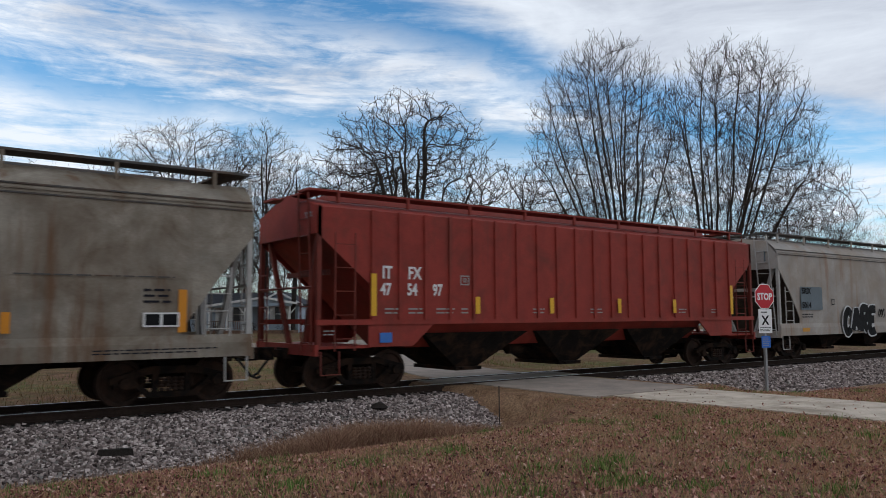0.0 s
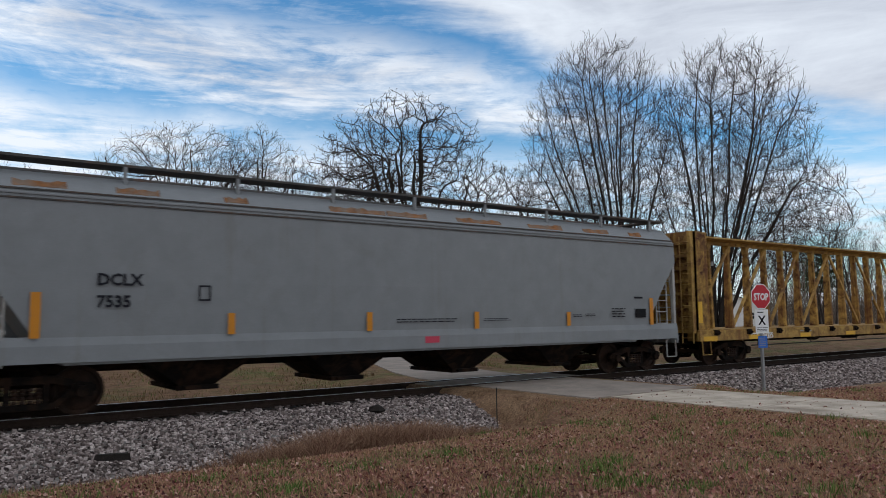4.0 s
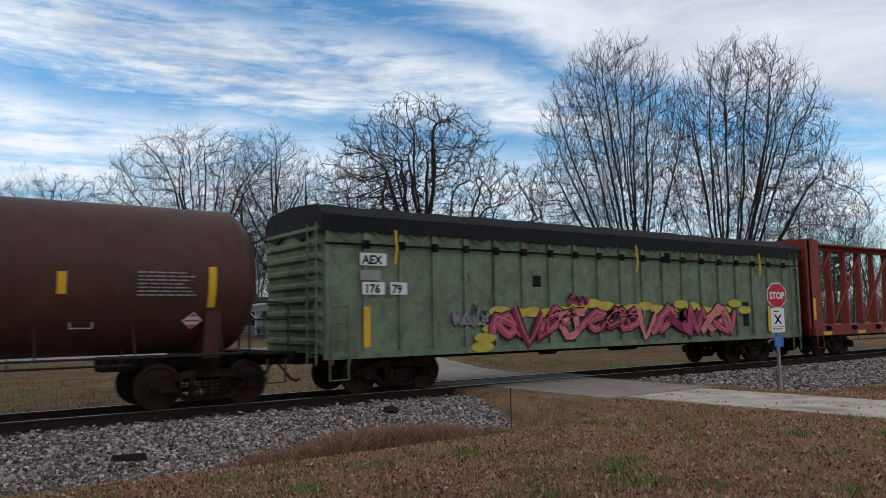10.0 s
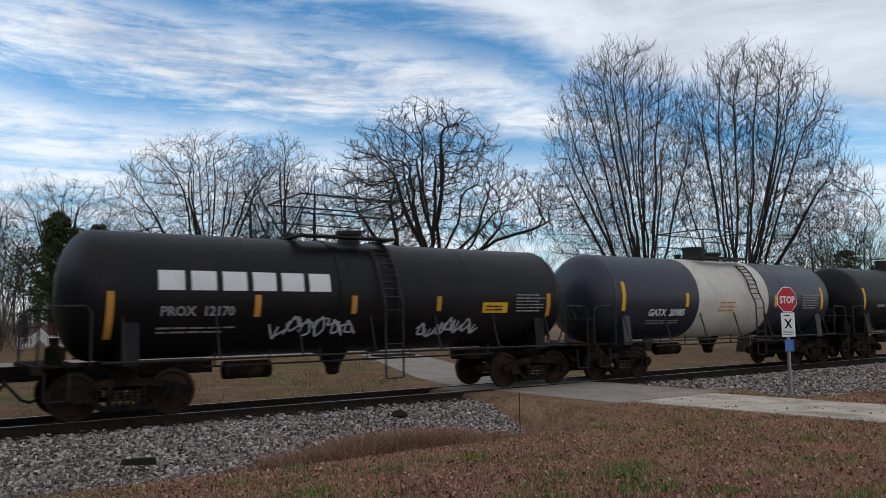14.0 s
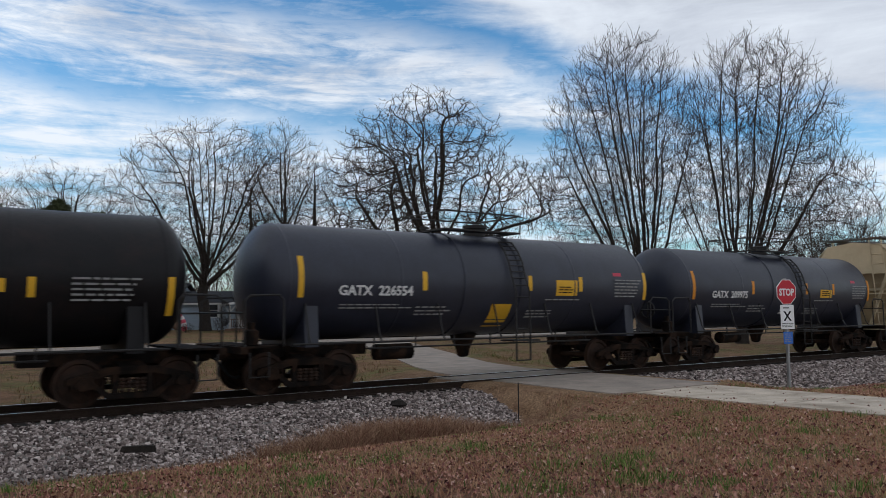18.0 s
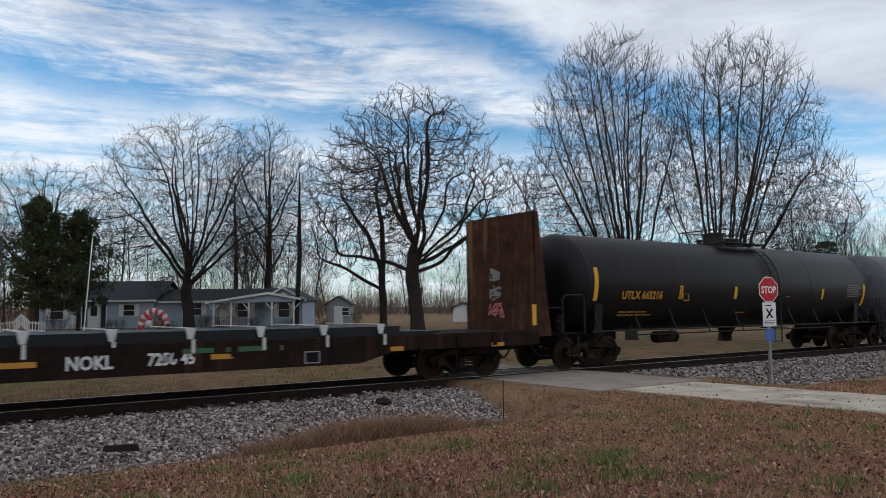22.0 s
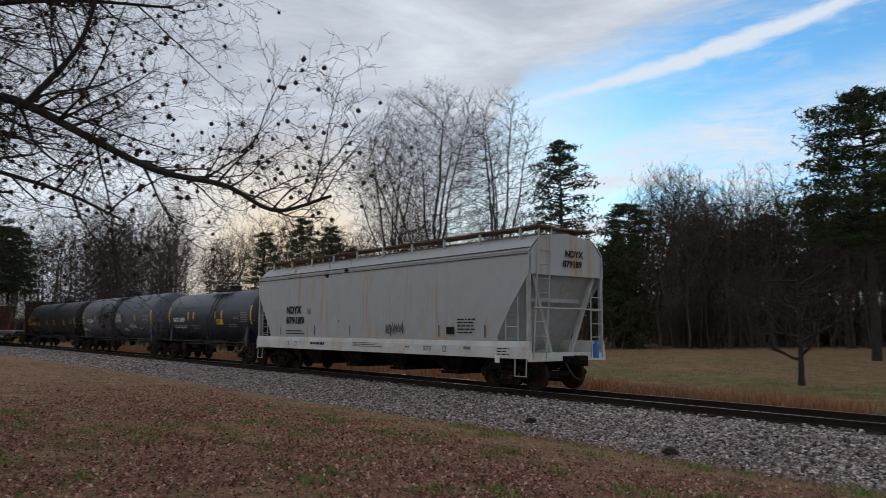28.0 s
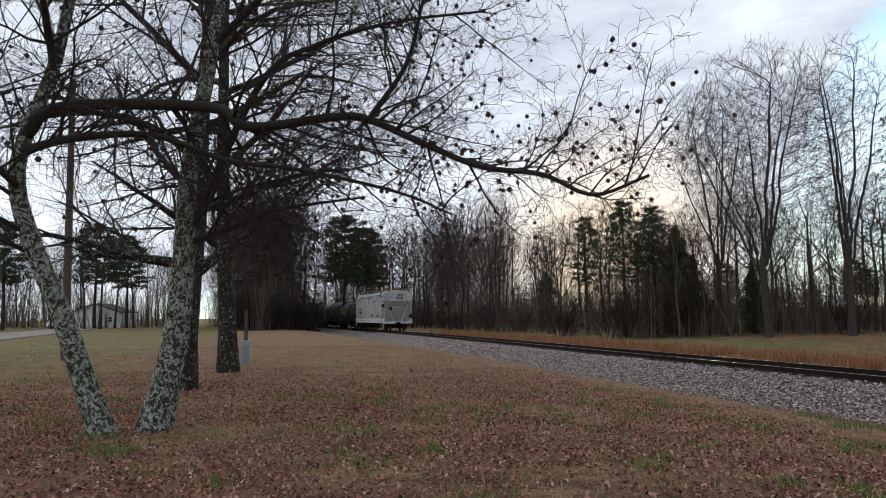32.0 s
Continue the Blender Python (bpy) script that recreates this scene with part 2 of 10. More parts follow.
# ---- materials ----
def material(name, base, var=0.3, rough=0.7, metal=0.0, scale=2.0, dirt=None, dirt_amt=0.4, streak=None, streak_amt=0.5,
             grain=30.0, bump=0.15, stretch=(1, 1, 1), spec=0.25, each=0.0, streak_at=0.56):
    """A weathered surface: base colour varied at two scales, dirt in patches, streaks that run down, fine relief."""
    mt = bpy.data.materials.new(name)
    mt.use_nodes = True
    nt = mt.node_tree
    bsdf = nt.nodes["Principled BSDF"]
    bsdf.inputs["Metallic"].default_value, bsdf.inputs["Specular IOR Level"].default_value = metal, spec
    co = node(nt, "ShaderNodeTexCoord").outputs["Object"]
    cs = mapping(nt, co, scale=stretch)
    big = noise_tex(nt, cs, scale, 5, 0.6)
    fine = noise_tex(nt, cs, grain, 4, 0.65)
    dark = tuple(c * (1 - var) for c in base)
    light = tuple(min(1, c * (1 + var * 0.7)) for c in base)
    col = mix_rgb(nt, ramp(nt, big, [(0.3, 0.0), (0.7, 1.0)]), dark, light)
    col = mix_rgb(nt, ramp(nt, fine, [(0.35, 0.0), (0.75, 0.55)]), col, tuple(c * (1 - var * 1.2) for c in base))
    if dirt:
        patch = noise_tex(nt, cs, scale * 0.55, 7, 0.7, 0.6)
        col = mix_rgb(nt, ramp(nt, patch, [(0.62 - 0.25 * dirt_amt, 0.0), (0.75 - 0.1 * dirt_amt, dirt_amt)]), col, dirt)
    if streak:
        run = noise_tex(nt, mapping(nt, co, scale=(2.2, 2.2, 0.12)), 1.6, 7, 0.7)
        run2 = noise_tex(nt, mapping(nt, co, scale=(0.5, 0.5, 0.35)), 1.0, 3, 0.5)
        k = math_node(nt, "ADD", math_node(nt, "MULTIPLY", run, 0.72), math_node(nt, "MULTIPLY", run2, 0.3))
        col = mix_rgb(nt, ramp(nt, k, [(streak_at, 0.0), (streak_at + 0.12, streak_amt)]), col, streak)
    if each:
        info = nt.nodes.new("ShaderNodeObjectInfo")
        hsv = nt.nodes.new("ShaderNodeHueSaturation")
        nt.links.new(math_node(nt, "MULTIPLY_ADD", info.outputs["Random"], each), hsv.inputs["Value"])
        hsv.inputs["Value"].links[0].from_node.inputs[2].default_value = 1 - each / 2
        nt.links.new(col, hsv.inputs["Color"])
        col = hsv.outputs[0]
    nt.links.new(col, bsdf.inputs["Base Color"])
    nt.links.new(ramp(nt, fine, [(0.2, max(0.02, rough - 0.12)), (0.8, min(1, rough + 0.15))]), bsdf.inputs["Roughness"])
    if bump:
        b = node(nt, "ShaderNodeBump", Strength=bump, Distance=0.02)
        nt.links.new(math_node(nt, "ADD", fine, math_node(nt, "MULTIPLY", big, 1.2)), b.inputs["Height"])
        nt.links.new(b.outputs[0], bsdf.inputs["Normal"])
    return mt


GRIME = (0.035, 0.028, 0.022)
RUST = (0.16, 0.065, 0.025)
M = {
    "boxcar_red": material("boxcar_red", (0.27, 0.036, 0.025), 0.22, 0.62, dirt=(0.10, 0.03, 0.02), dirt_amt=0.5, streak=(0.10, 0.035, 0.025), streak_amt=0.45),
    "dark_red": material("dark_red", (0.215, 0.030, 0.020), 0.25, 0.6, dirt=(0.13, 0.035, 0.022), dirt_amt=0.5, streak=(0.11, 0.032, 0.02)),
    "weathered_grey": material("weathered_grey", (0.30, 0.265, 0.215), 0.35, 0.75, scale=1.3, dirt=(0.125, 0.09, 0.06), dirt_amt=0.95, streak=(0.13, 0.062, 0.028), streak_amt=0.85, streak_at=0.53),
    "hopper_grey": material("hopper_grey", (0.36, 0.33, 0.30), 0.25, 0.7, scale=1.2, dirt=(0.27, 0.215, 0.165), dirt_amt=0.8, streak=(0.25, 0.13, 0.07), streak_amt=0.6, streak_at=0.53),
    "rust_bloom": material("rust_bloom", (0.30, 0.13, 0.05), 0.4, 0.85, scale=6, dirt=(0.20, 0.17, 0.14), dirt_amt=0.9),
    # slope sheets of old hoppers: grime, with the recess's shade put into the colour
    "shaded_grimy_steel": material("shaded_grimy_steel", (0.060, 0.048, 0.038), 0.35, 0.9, scale=1.5, dirt=(0.14, 0.11, 0.085), dirt_amt=0.5, spec=0.1),
    "clean_grey": material("clean_grey", (0.235, 0.245, 0.25), 0.09, 0.6, dirt=(0.18, 0.175, 0.165), dirt_amt=0.3, streak=(0.19, 0.18, 0.165), streak_amt=0.4),
    "pale_grey": material("pale_grey", (0.395, 0.405, 0.400), 0.08, 0.6, dirt=(0.38, 0.37, 0.34), dirt_amt=0.35, streak=(0.42, 0.26, 0.11), streak_amt=0.75, streak_at=0.53),
    "sill_white": material("sill_white", (0.60, 0.59, 0.56), 0.15, 0.65, dirt=(0.42, 0.30, 0.18), dirt_amt=0.6),
    "tan": material("tan", (0.50, 0.40, 0.26), 0.10, 0.6, dirt=(0.40, 0.31, 0.20), dirt_amt=0.5, streak=(0.36, 0.28, 0.18), streak_amt=0.45),
    "yellow_car": material("yellow_car", (0.47, 0.285, 0.072), 0.25, 0.65, scale=5, dirt=(0.09, 0.032, 0.014), dirt_amt=0.85, streak=(0.16, 0.065, 0.022), streak_amt=0.85, streak_at=0.53),
    "rusty_yellow": material("rusty_yellow", (0.50, 0.29, 0.07), 0.3, 0.75, scale=5.0, dirt=(0.06, 0.018, 0.010), dirt_amt=1.0, streak=(0.12, 0.042, 0.016), streak_amt=1.0, streak_at=0.52),
    "box_black": material("box_black", (0.011, 0.011, 0.0115), 0.3, 0.55, dirt=(0.018, 0.016, 0.014), dirt_amt=0.5, spec=0.18),
    "tank_black": material("tank_black", (0.020, 0.0225, 0.036), 0.25, 0.42, dirt=(0.022, 0.025, 0.042), dirt_amt=0.5, streak=(0.010, 0.011, 0.018), streak_amt=0.5, bump=0.04, spec=0.45),
    "tank_black_b": material("tank_black_b", (0.0090, 0.0080, 0.0088), 0.3, 0.45, dirt=(0.024, 0.014, 0.012), dirt_amt=0.5, bump=0.04, spec=0.2),
    "tank_brown": material("tank_brown", (0.078, 0.030, 0.021), 0.25, 0.55, dirt=(0.085, 0.045, 0.03), dirt_amt=0.6, streak=(0.035, 0.018, 0.014), bump=0.06),
    "tank_grey": material("tank_grey", (0.19, 0.205, 0.21), 0.2, 0.5, dirt=(0.21, 0.21, 0.20), dirt_amt=0.5, streak=(0.08, 0.075, 0.07), streak_amt=0.6, bump=0.05),
    "tank_slate": material("tank_slate", (0.085, 0.086, 0.102), 0.3, 0.45, dirt=(0.14, 0.135, 0.14), dirt_amt=0.5, streak=(0.018, 0.018, 0.021), streak_amt=0.8, bump=0.05),
    "spill": material("spill", (0.010, 0.010, 0.012), 0.4, 0.5, scale=6, dirt=(0.035, 0.036, 0.044), dirt_amt=0.6),
    "tank_white": material("tank_white", (0.62, 0.58, 0.52), 0.12, 0.6, dirt=(0.45, 0.37, 0.27), dirt_amt=0.6, streak=(0.36, 0.24, 0.13), streak_amt=0.5),
    "green_box": material("green_box", (0.185, 0.24, 0.155), 0.25, 0.75, scale=4, dirt=(0.085, 0.085, 0.055), dirt_amt=0.75, streak=(0.10, 0.07, 0.04), streak_amt=0.75, streak_at=0.55),
    "tarp": material("tarp", (0.012, 0.012, 0.014), 0.3, 0.75, scale=4, bump=0.5, spec=0.2),
    "flat_brown": material("flat_brown", (0.024, 0.013, 0.010), 0.4, 0.85, scale=3, dirt=(0.012, 0.009, 0.008), dirt_amt=0.8, streak=(0.09, 0.038, 0.018), streak_amt=0.6, spec=0.12),
    "rusty_wall": material("rusty_wall", (0.085, 0.032, 0.021), 0.5, 0.85, scale=3.5, dirt=(0.022, 0.014, 0.011), dirt_amt=1.0, streak=(0.20, 0.115, 0.05), streak_amt=0.8, streak_at=0.54, spec=0.12),
    "olive_wall": material("olive_wall", (0.030, 0.032, 0.020), 0.3, 0.8, dirt=(0.05, 0.03, 0.02), dirt_amt=0.6),
    "running_gear": material("running_gear", (0.010, 0.008, 0.007), 0.4, 0.9, scale=4, dirt=(0.060, 0.031, 0.018), dirt_amt=0.65, spec=0.08),
    "wheel_steel": material("wheel_steel", (0.030, 0.018, 0.013), 0.4, 0.75, scale=6, dirt=(0.060, 0.028, 0.016), dirt_amt=0.6, spec=0.15),
    "ladder_dark": material("ladder_dark", (0.025, 0.023, 0.022), 0.3, 0.6),
    "ladder_red": material("ladder_red", (0.16, 0.03, 0.02), 0.3, 0.65, dirt=GRIME),
    "ladder_grey": material("ladder_grey", (0.40, 0.385, 0.36), 0.2, 0.65, dirt=RUST, dirt_amt=0.4),
    "walkway": material("walkway", (0.085, 0.08, 0.075), 0.3, 0.7, dirt=RUST, dirt_amt=0.5),
    "walkway_rust": material("walkway_rust", (0.13, 0.065, 0.038), 0.35, 0.8, dirt=(0.22, 0.15, 0.10), dirt_amt=0.6),
    "paint_yellow": material("paint_yellow", (0.72, 0.40, 0.03), 0.12, 0.45, dirt=(0.4, 0.2, 0.03), dirt_amt=0.3),
    "paint_orange": material("paint_orange", (0.62, 0.24, 0.02), 0.12, 0.5),
    "paint_white": material("paint_white", (0.72, 0.71, 0.69), 0.10, 0.6),
    "paint_dull": material("paint_dull", (0.30, 0.295, 0.285), 0.2, 0.7),
    "paint_black": material("paint_black", (0.010, 0.010, 0.011), 0.2, 0.7, spec=0.12),
    "paint_blue": material("paint_blue", (0.05, 0.17, 0.50), 0.15, 0.5),
    "spray_pink": material("spray_pink", (0.62, 0.20, 0.20), 0.3, 0.65, scale=4, dirt=(0.35, 0.10, 0.12), dirt_amt=0.4),
    "spray_rose": material("spray_rose", (0.42, 0.06, 0.13), 0.35, 0.65, scale=3, dirt=(0.60, 0.22, 0.28), dirt_amt=0.5),
    "spray_magenta": material("spray_magenta", (0.26, 0.018, 0.075), 0.4, 0.65, scale=3, dirt=(0.09, 0.01, 0.03), dirt_amt=0.6),
    "spray_teal": material("spray_teal", (0.20, 0.42, 0.45), 0.3, 0.65, scale=4, dirt=(0.10, 0.20, 0.24), dirt_amt=0.4),
    "spray_grey": material("spray_grey", (0.25, 0.24, 0.27), 0.4, 0.7, scale=4, dirt=(0.08, 0.08, 0.09), dirt_amt=0.6),
    "spray_olive": material("spray_olive", (0.26, 0.24, 0.12), 0.5, 0.7, scale=4, dirt=(0.03, 0.03, 0.03), dirt_amt=0.7),
    "spray_yellow": material("spray_yellow", (0.52, 0.42, 0.06), 0.25, 0.6, scale=3),
    "rubber": material("rubber", (0.02, 0.02, 0.02), 0.3, 0.7),
}

# ---- ground ----
def track_y(x):
    """The track's centre line: straight to the east, a slight curve to the west, straight again far off."""
    k = 1.0 / (2 * 1680.0)
    if x > 4:
        return DC
    if x > -150:
        return DC - k * (x - 4) ** 2
    return DC - k * 154 ** 2 - 2 * k * 154 * (-150 - x)


def ease(a, b, t):
    t = min(1.0, max(0.0, (t - a) / (b - a)))
    return t * t * (3 - 2 * t)


def lerp_table(v, table):
    for (a, p), (b, q) in zip(table, table[1:]):
        if v <= b:
            return p + (q - p) * (v - a) / (b - a)
    return table[-1][1]


ROAD_X, ROAD_W = 14.1, 2.7      # the lane that crosses the track


def lane_x(y):
    """The lane's middle line: square to the track on the near side, slanting beyond it."""
    return ROAD_X + (0.0 if y < 18 else 0.42 * (y - 18)) + (0.06 * (12 - y) if y < 12 else 0)


def ground_z(x, y):
    d = y - track_y(x)          # distance beyond the track
    near = lerp_table(d, [(-400, 1.5), (-60, 0.6), (-22, 0.12), (-13.5, 0.10), (-9.5, 0.0), (-6.6, -0.22), (-4.6, -0.62), (-3.6, -0.66), (0, -0.66)])
    far = lerp_table(d, [(0, -0.66), (3.6, -0.66), (5.5, -0.55), (12, -0.35), (28, -0.05), (60, 0.30), (150, 1.2), (700, 6.0)])
    z = near if d < 0 else far
    if x < -60:
        z += 0.3 * ease(-60, -140, -(-x)) if d > 0 else 0
    # the lane and its shoulders are built up to the rails at the crossing
    wide = 1.5 + 1.1 * ease(10.2, 11.4, y)
    bank = 1 - ease(wide, wide + (0.9 if 11 < y < 19 else 2.2), abs(x - lane_x(y)))
    top = -0.012 - 0.05 * max(0, abs(d) - 4) if d < 0 else -0.012 - 0.02 * max(0, d - 2)
    top = max(top, -0.3) if d < 0 else top
    if abs(d) < 16 and bank > 0:
        lane = lerp_table(y, [(-50, 0.05), (2, 0.0), (12, -0.03), (18, -0.02), (22, -0.12), (40, 0.0)])
        z = z * (1 - bank) + (lane - 0.025) * bank
    bump = 0.03 * noise.noise((x * 0.35, y * 0.35, 0)) + 0.05 * noise.noise((x * 0.08, y * 0.08, 3.0))
    return z + bump * (1 if abs(d) > 5 else 0.3) * (0.3 if bank > 0.2 and abs(d) < 16 else 1)


def axis_steps(spans):
    out = []
    for a, b, s in spans:
        n = max(1, round((b - a) / s))
        out += [a + (b - a) * i / n for i in range(n)]
    return out + [spans[-1][1]]


def ground_material():
    mt = bpy.data.materials.new("lawn")
    mt.use_nodes = True
    nt = mt.node_tree
    bsdf = nt.nodes["Principled BSDF"]
    bsdf.inputs["Specular IOR Level"].default_value = 0.15
    bsdf.inputs["Roughness"].default_value = 0.95
    co = node(nt, "ShaderNodeTexCoord").outputs["Object"]
    sep = nt.nodes.new("ShaderNodeSeparateXYZ")
    nt.links.new(co, sep.inputs[0])
    blade = noise_tex(nt, co, 22, 7, 0.8)
    tuft = noise_tex(nt, co, 2.2, 6, 0.65)
    patch = noise_tex(nt, co, 0.22, 5, 0.6, 0.4)
    leafy = noise_tex(nt, mapping(nt, co, loc=(7, 3, 0)), 14, 6, 0.75)
    dry = mix_rgb(nt, ramp(nt, blade, [(0.36, 0.0), (0.62, 1.0)]), (0.085, 0.047, 0.029), (0.47, 0.295, 0.170))
    green = mix_rgb(nt, ramp(nt, blade, [(0.36, 0.0), (0.62, 1.0)]), (0.07, 0.10, 0.03), (0.24, 0.30, 0.09))
    col = mix_rgb(nt, ramp(nt, math_node(nt, "ADD", math_node(nt, "MULTIPLY", patch, 0.6), math_node(nt, "MULTIPLY", tuft, 0.4)), [(0.52, 0.0), (0.64, 0.7)]), dry, green)
    litter = mix_rgb(nt, ramp(nt, leafy, [(0.40, 0.0), (0.62, 1.0)]), (0.034, 0.017, 0.014), (0.33, 0.155, 0.108))
    # fallen leaves lie thick under the trees to the west and by the lane
    west = ramp(nt, math_node(nt, "MULTIPLY_ADD", sep.outputs[0], -0.03), [(0.14, 0.0), (0.40, 0.20), (0.55, 0.18), (0.85, -0.0)])
    amount = math_node(nt, "ADD", math_node(nt, "MULTIPLY", tuft, 0.7), west)
    amount = math_node(nt, "MULTIPLY", amount, ramp(nt, math_node(nt, "MULTIPLY", sep.outputs[1], 0.01), [(0.12, 1.0), (0.19, 0.80)]))
    col = mix_rgb(nt, ramp(nt, amount, [(0.36, 0.0), (0.52, 0.85)]), col, litter)
    # greener strips on the far meadow and beside the country road
    strip = ramp(nt, math_node(nt, "MULTIPLY", sep.outputs[1], 0.01), [(0.235, 0.0), (0.262, 1.0), (0.30, 1.0), (0.345, 0.0)])
    verge = ramp(nt, math_node(nt, "MULTIPLY", sep.outputs[1], -0.01), [(0.035, 0.0), (0.07, 1.0), (0.5, 1.0), (0.8, 0.0)])
    verge = math_node(nt, "MULTIPLY", verge, ramp(nt, math_node(nt, "MULTIPLY", sep.outputs[0], -0.01), [(0.16, 0.0), (0.24, 1.0)]))
    lush = math_node(nt, "MULTIPLY", math_node(nt, "MAXIMUM", math_node(nt, "MULTIPLY", strip, ramp(nt, math_node(nt, "MULTIPLY", sep.outputs[0], -0.01), [(0.0, 0.0), (0.10, 1.0)])), verge), ramp(nt, math_node(nt, "ADD", math_node(nt, "MULTIPLY", patch, 0.5), math_node(nt, "MULTIPLY", tuft, 0.5)), [(0.42, 0.0), (0.58, 0.75)]))
    col = mix_rgb(nt, lush, col, green)
    # beyond the line the meadow is darker, a mottle of green and dead stalks
    beyond = ramp(nt, math_node(nt, "MULTIPLY", sep.outputs[1], 0.01), [(0.185, 0.0), (0.205, 1.0), (0.55, 1.0), (0.9, 0.4)])
    beyond = math_node(nt, "MULTIPLY", beyond, ramp(nt, math_node(nt, "MULTIPLY", sep.outputs[0], -0.01), [(-0.4, 1.0), (0.0, 1.0), (0.22, 0.35)]))
    col = mix_rgb(nt, math_node(nt, "MULTIPLY", beyond, 0.75), col, mix_rgb(nt, 1.0, col, (0.62, 0.55, 0.50), "MULTIPLY"))
    mottle = ramp(nt, math_node(nt, "ADD", math_node(nt, "MULTIPLY", patch, 0.55), math_node(nt, "MULTIPLY", tuft, 0.45)), [(0.46, 0.0), (0.62, 0.7)])
    col = mix_rgb(nt, math_node(nt, "MULTIPLY", beyond, mottle), col, mix_rgb(nt, 1.0, green, (0.72, 0.62, 0.6), "MULTIPLY"))
    # worn and matted places, a metre or so across
    worn = noise_tex(nt, mapping(nt, co, loc=(3, 11, 0)), 1.1, 7, 0.72, 0.4)
    col = mix_rgb(nt, ramp(nt, worn, [(0.40, 0.62), (0.58, 0.0)]), col, mix_rgb(nt, 1.0, col, (0.42, 0.36, 0.30), "MULTIPLY"))
    nt.links.new(col, bsdf.inputs["Base Color"])
    b = node(nt, "ShaderNodeBump", Strength=0.6, Distance=0.05)
    nt.links.new(math_node(nt, "ADD", blade, leafy), b.inputs["Height"])
    nt.links.new(b.outputs[0], bsdf.inputs["Normal"])
    return mt


def build_ground():
    xs = axis_steps([(-2500, -400, 300), (-400, -120, 40), (-120, -40, 6), (-40, -22, 1.5), (-22, 30, 0.6), (30, 60, 2), (60, 160, 10), (160, 500, 60), (500, 2500, 300)])
    ys = axis_steps([(-2500, -300, 300), (-300, -60, 40), (-60, -10, 4), (-10, 4, 1.2), (4, 24, 0.5), (24, 60, 2), (60, 140, 8), (140, 400, 40), (400, 2500, 300)])
    vs = [(x, y, ground_z(x, y)) for y in ys for x in xs]
    n = len(xs)
    fs = [(j * n + i, j * n + i + 1, (j + 1) * n + i + 1, (j + 1) * n + i) for j in range(len(ys) - 1) for i in range(n - 1)]
    solo("ground", G().raw(vs, fs), ground_material(), "winter lawn and fields of dry grass and fallen leaves", "ground", kind="structure", smooth=True)


build_ground()
M["gravel"] = material("gravel", (0.22, 0.20, 0.18), 0.45, 0.9, scale=9, grain=40, bump=0.8, dirt=(0.10, 0.08, 0.07), dirt_amt=0.4)
M["tie_wood"] = material("tie_wood", (0.026, 0.020, 0.016), 0.4, 0.9, scale=4, stretch=(4, 0.6, 4), bump=0.4, each=0.6)
M["rail_side"] = material("rail_side", (0.030, 0.019, 0.014), 0.3, 0.85, scale=5, spec=0.15)
M["rail_top"] = material("rail_top", (0.42, 0.41, 0.40), 0.15, 0.28, metal=1.0, scale=3)
M["asphalt"] = material("asphalt", (0.33, 0.272, 0.225), 0.25, 0.9, scale=1.5, grain=60, bump=0.3, dirt=(0.13, 0.12, 0.11), dirt_amt=0.5)
M["concrete"] = material("concrete", (0.58, 0.49, 0.39), 0.3, 0.9, scale=1.6, grain=50, bump=0.3, dirt=(0.20, 0.155, 0.11), dirt_amt=0.75)


def along(x0, x1, step, prof, dy=0.0, name="", mat=None):
    """A strip with the cross-section prof (distance from the centre line, z) laid along the track."""
    g = G()
    n = max(1, round((x1 - x0) / step))
    xs = [x0 + (x1 - x0) * i / n for i in range(n + 1)]
    g.loft([[(x, track_y(x) + d + dy, z) for d, z in prof] for x in xs], True, True)
    return g


def build_track():
    bed = [(-4.5, -0.85), (-4.3, -0.66), (-3.3, -0.50), (-2.1, -0.24), (-1.7, -0.20), (1.7, -0.20), (2.1, -0.24), (3.6, -0.62), (4.0, -0.85)]
    solo("ballast_bed", along(-620, 520, 4, bed[::-1]), M["gravel"], "grey crushed-stone ballast bed under the track", "ballast", kind="structure", smooth=True)
    # rails: foot, web and head, with a bright worn top
    rail = thing("railway_track", "single track of rusty steel rails on dark wooden ties", "track", kind="structure")
    foot = [(-0.07, -0.17), (0.07, -0.17), (0.07, -0.155), (0.012, -0.135), (0.012, -0.045), (0.037, -0.035), (0.037, -0.004), (-0.037, -0.004), (-0.037, -0.035), (-0.012, -0.045), (-0.012, -0.135), (-0.07, -0.155)]
    for side in (-FAR, FAR):
        r = part("rail", along(-620, 520, 4, foot[::-1], side), M["rail_side"], rail)
        part("rail_head", along(-620, 520, 4, [(-0.032, 0.0), (0.032, 0.0), (0.032, -0.0045), (-0.032, -0.0045)], side), M["rail_top"], r, "bright worn running surface")
    tie = G().box(-0.115, -1.3, -0.18, 0.115, 1.3, 0.0).mesh("tie", M["tie_wood"])
    rng = random.Random(4)
    rest = G()
    x = -616.0
    while x < 516:
        y = track_y(x)
        if -78 < x < 46:
            part("tie", tie, None, rail, m=pose(x + rng.uniform(-.03, .03), y + rng.uniform(-.06, .06), -0.168 + rng.uniform(-.012, .008), 0, 0, rng.uniform(-1.5, 1.5)))
        else:
            rest.box(x - .115, y - 1.3, -.33, x + .115, y + 1.3, -.165)
        x += 0.51
    tagged(part("far_ties", rest, M["tie_wood"], rail), kind="stuff")


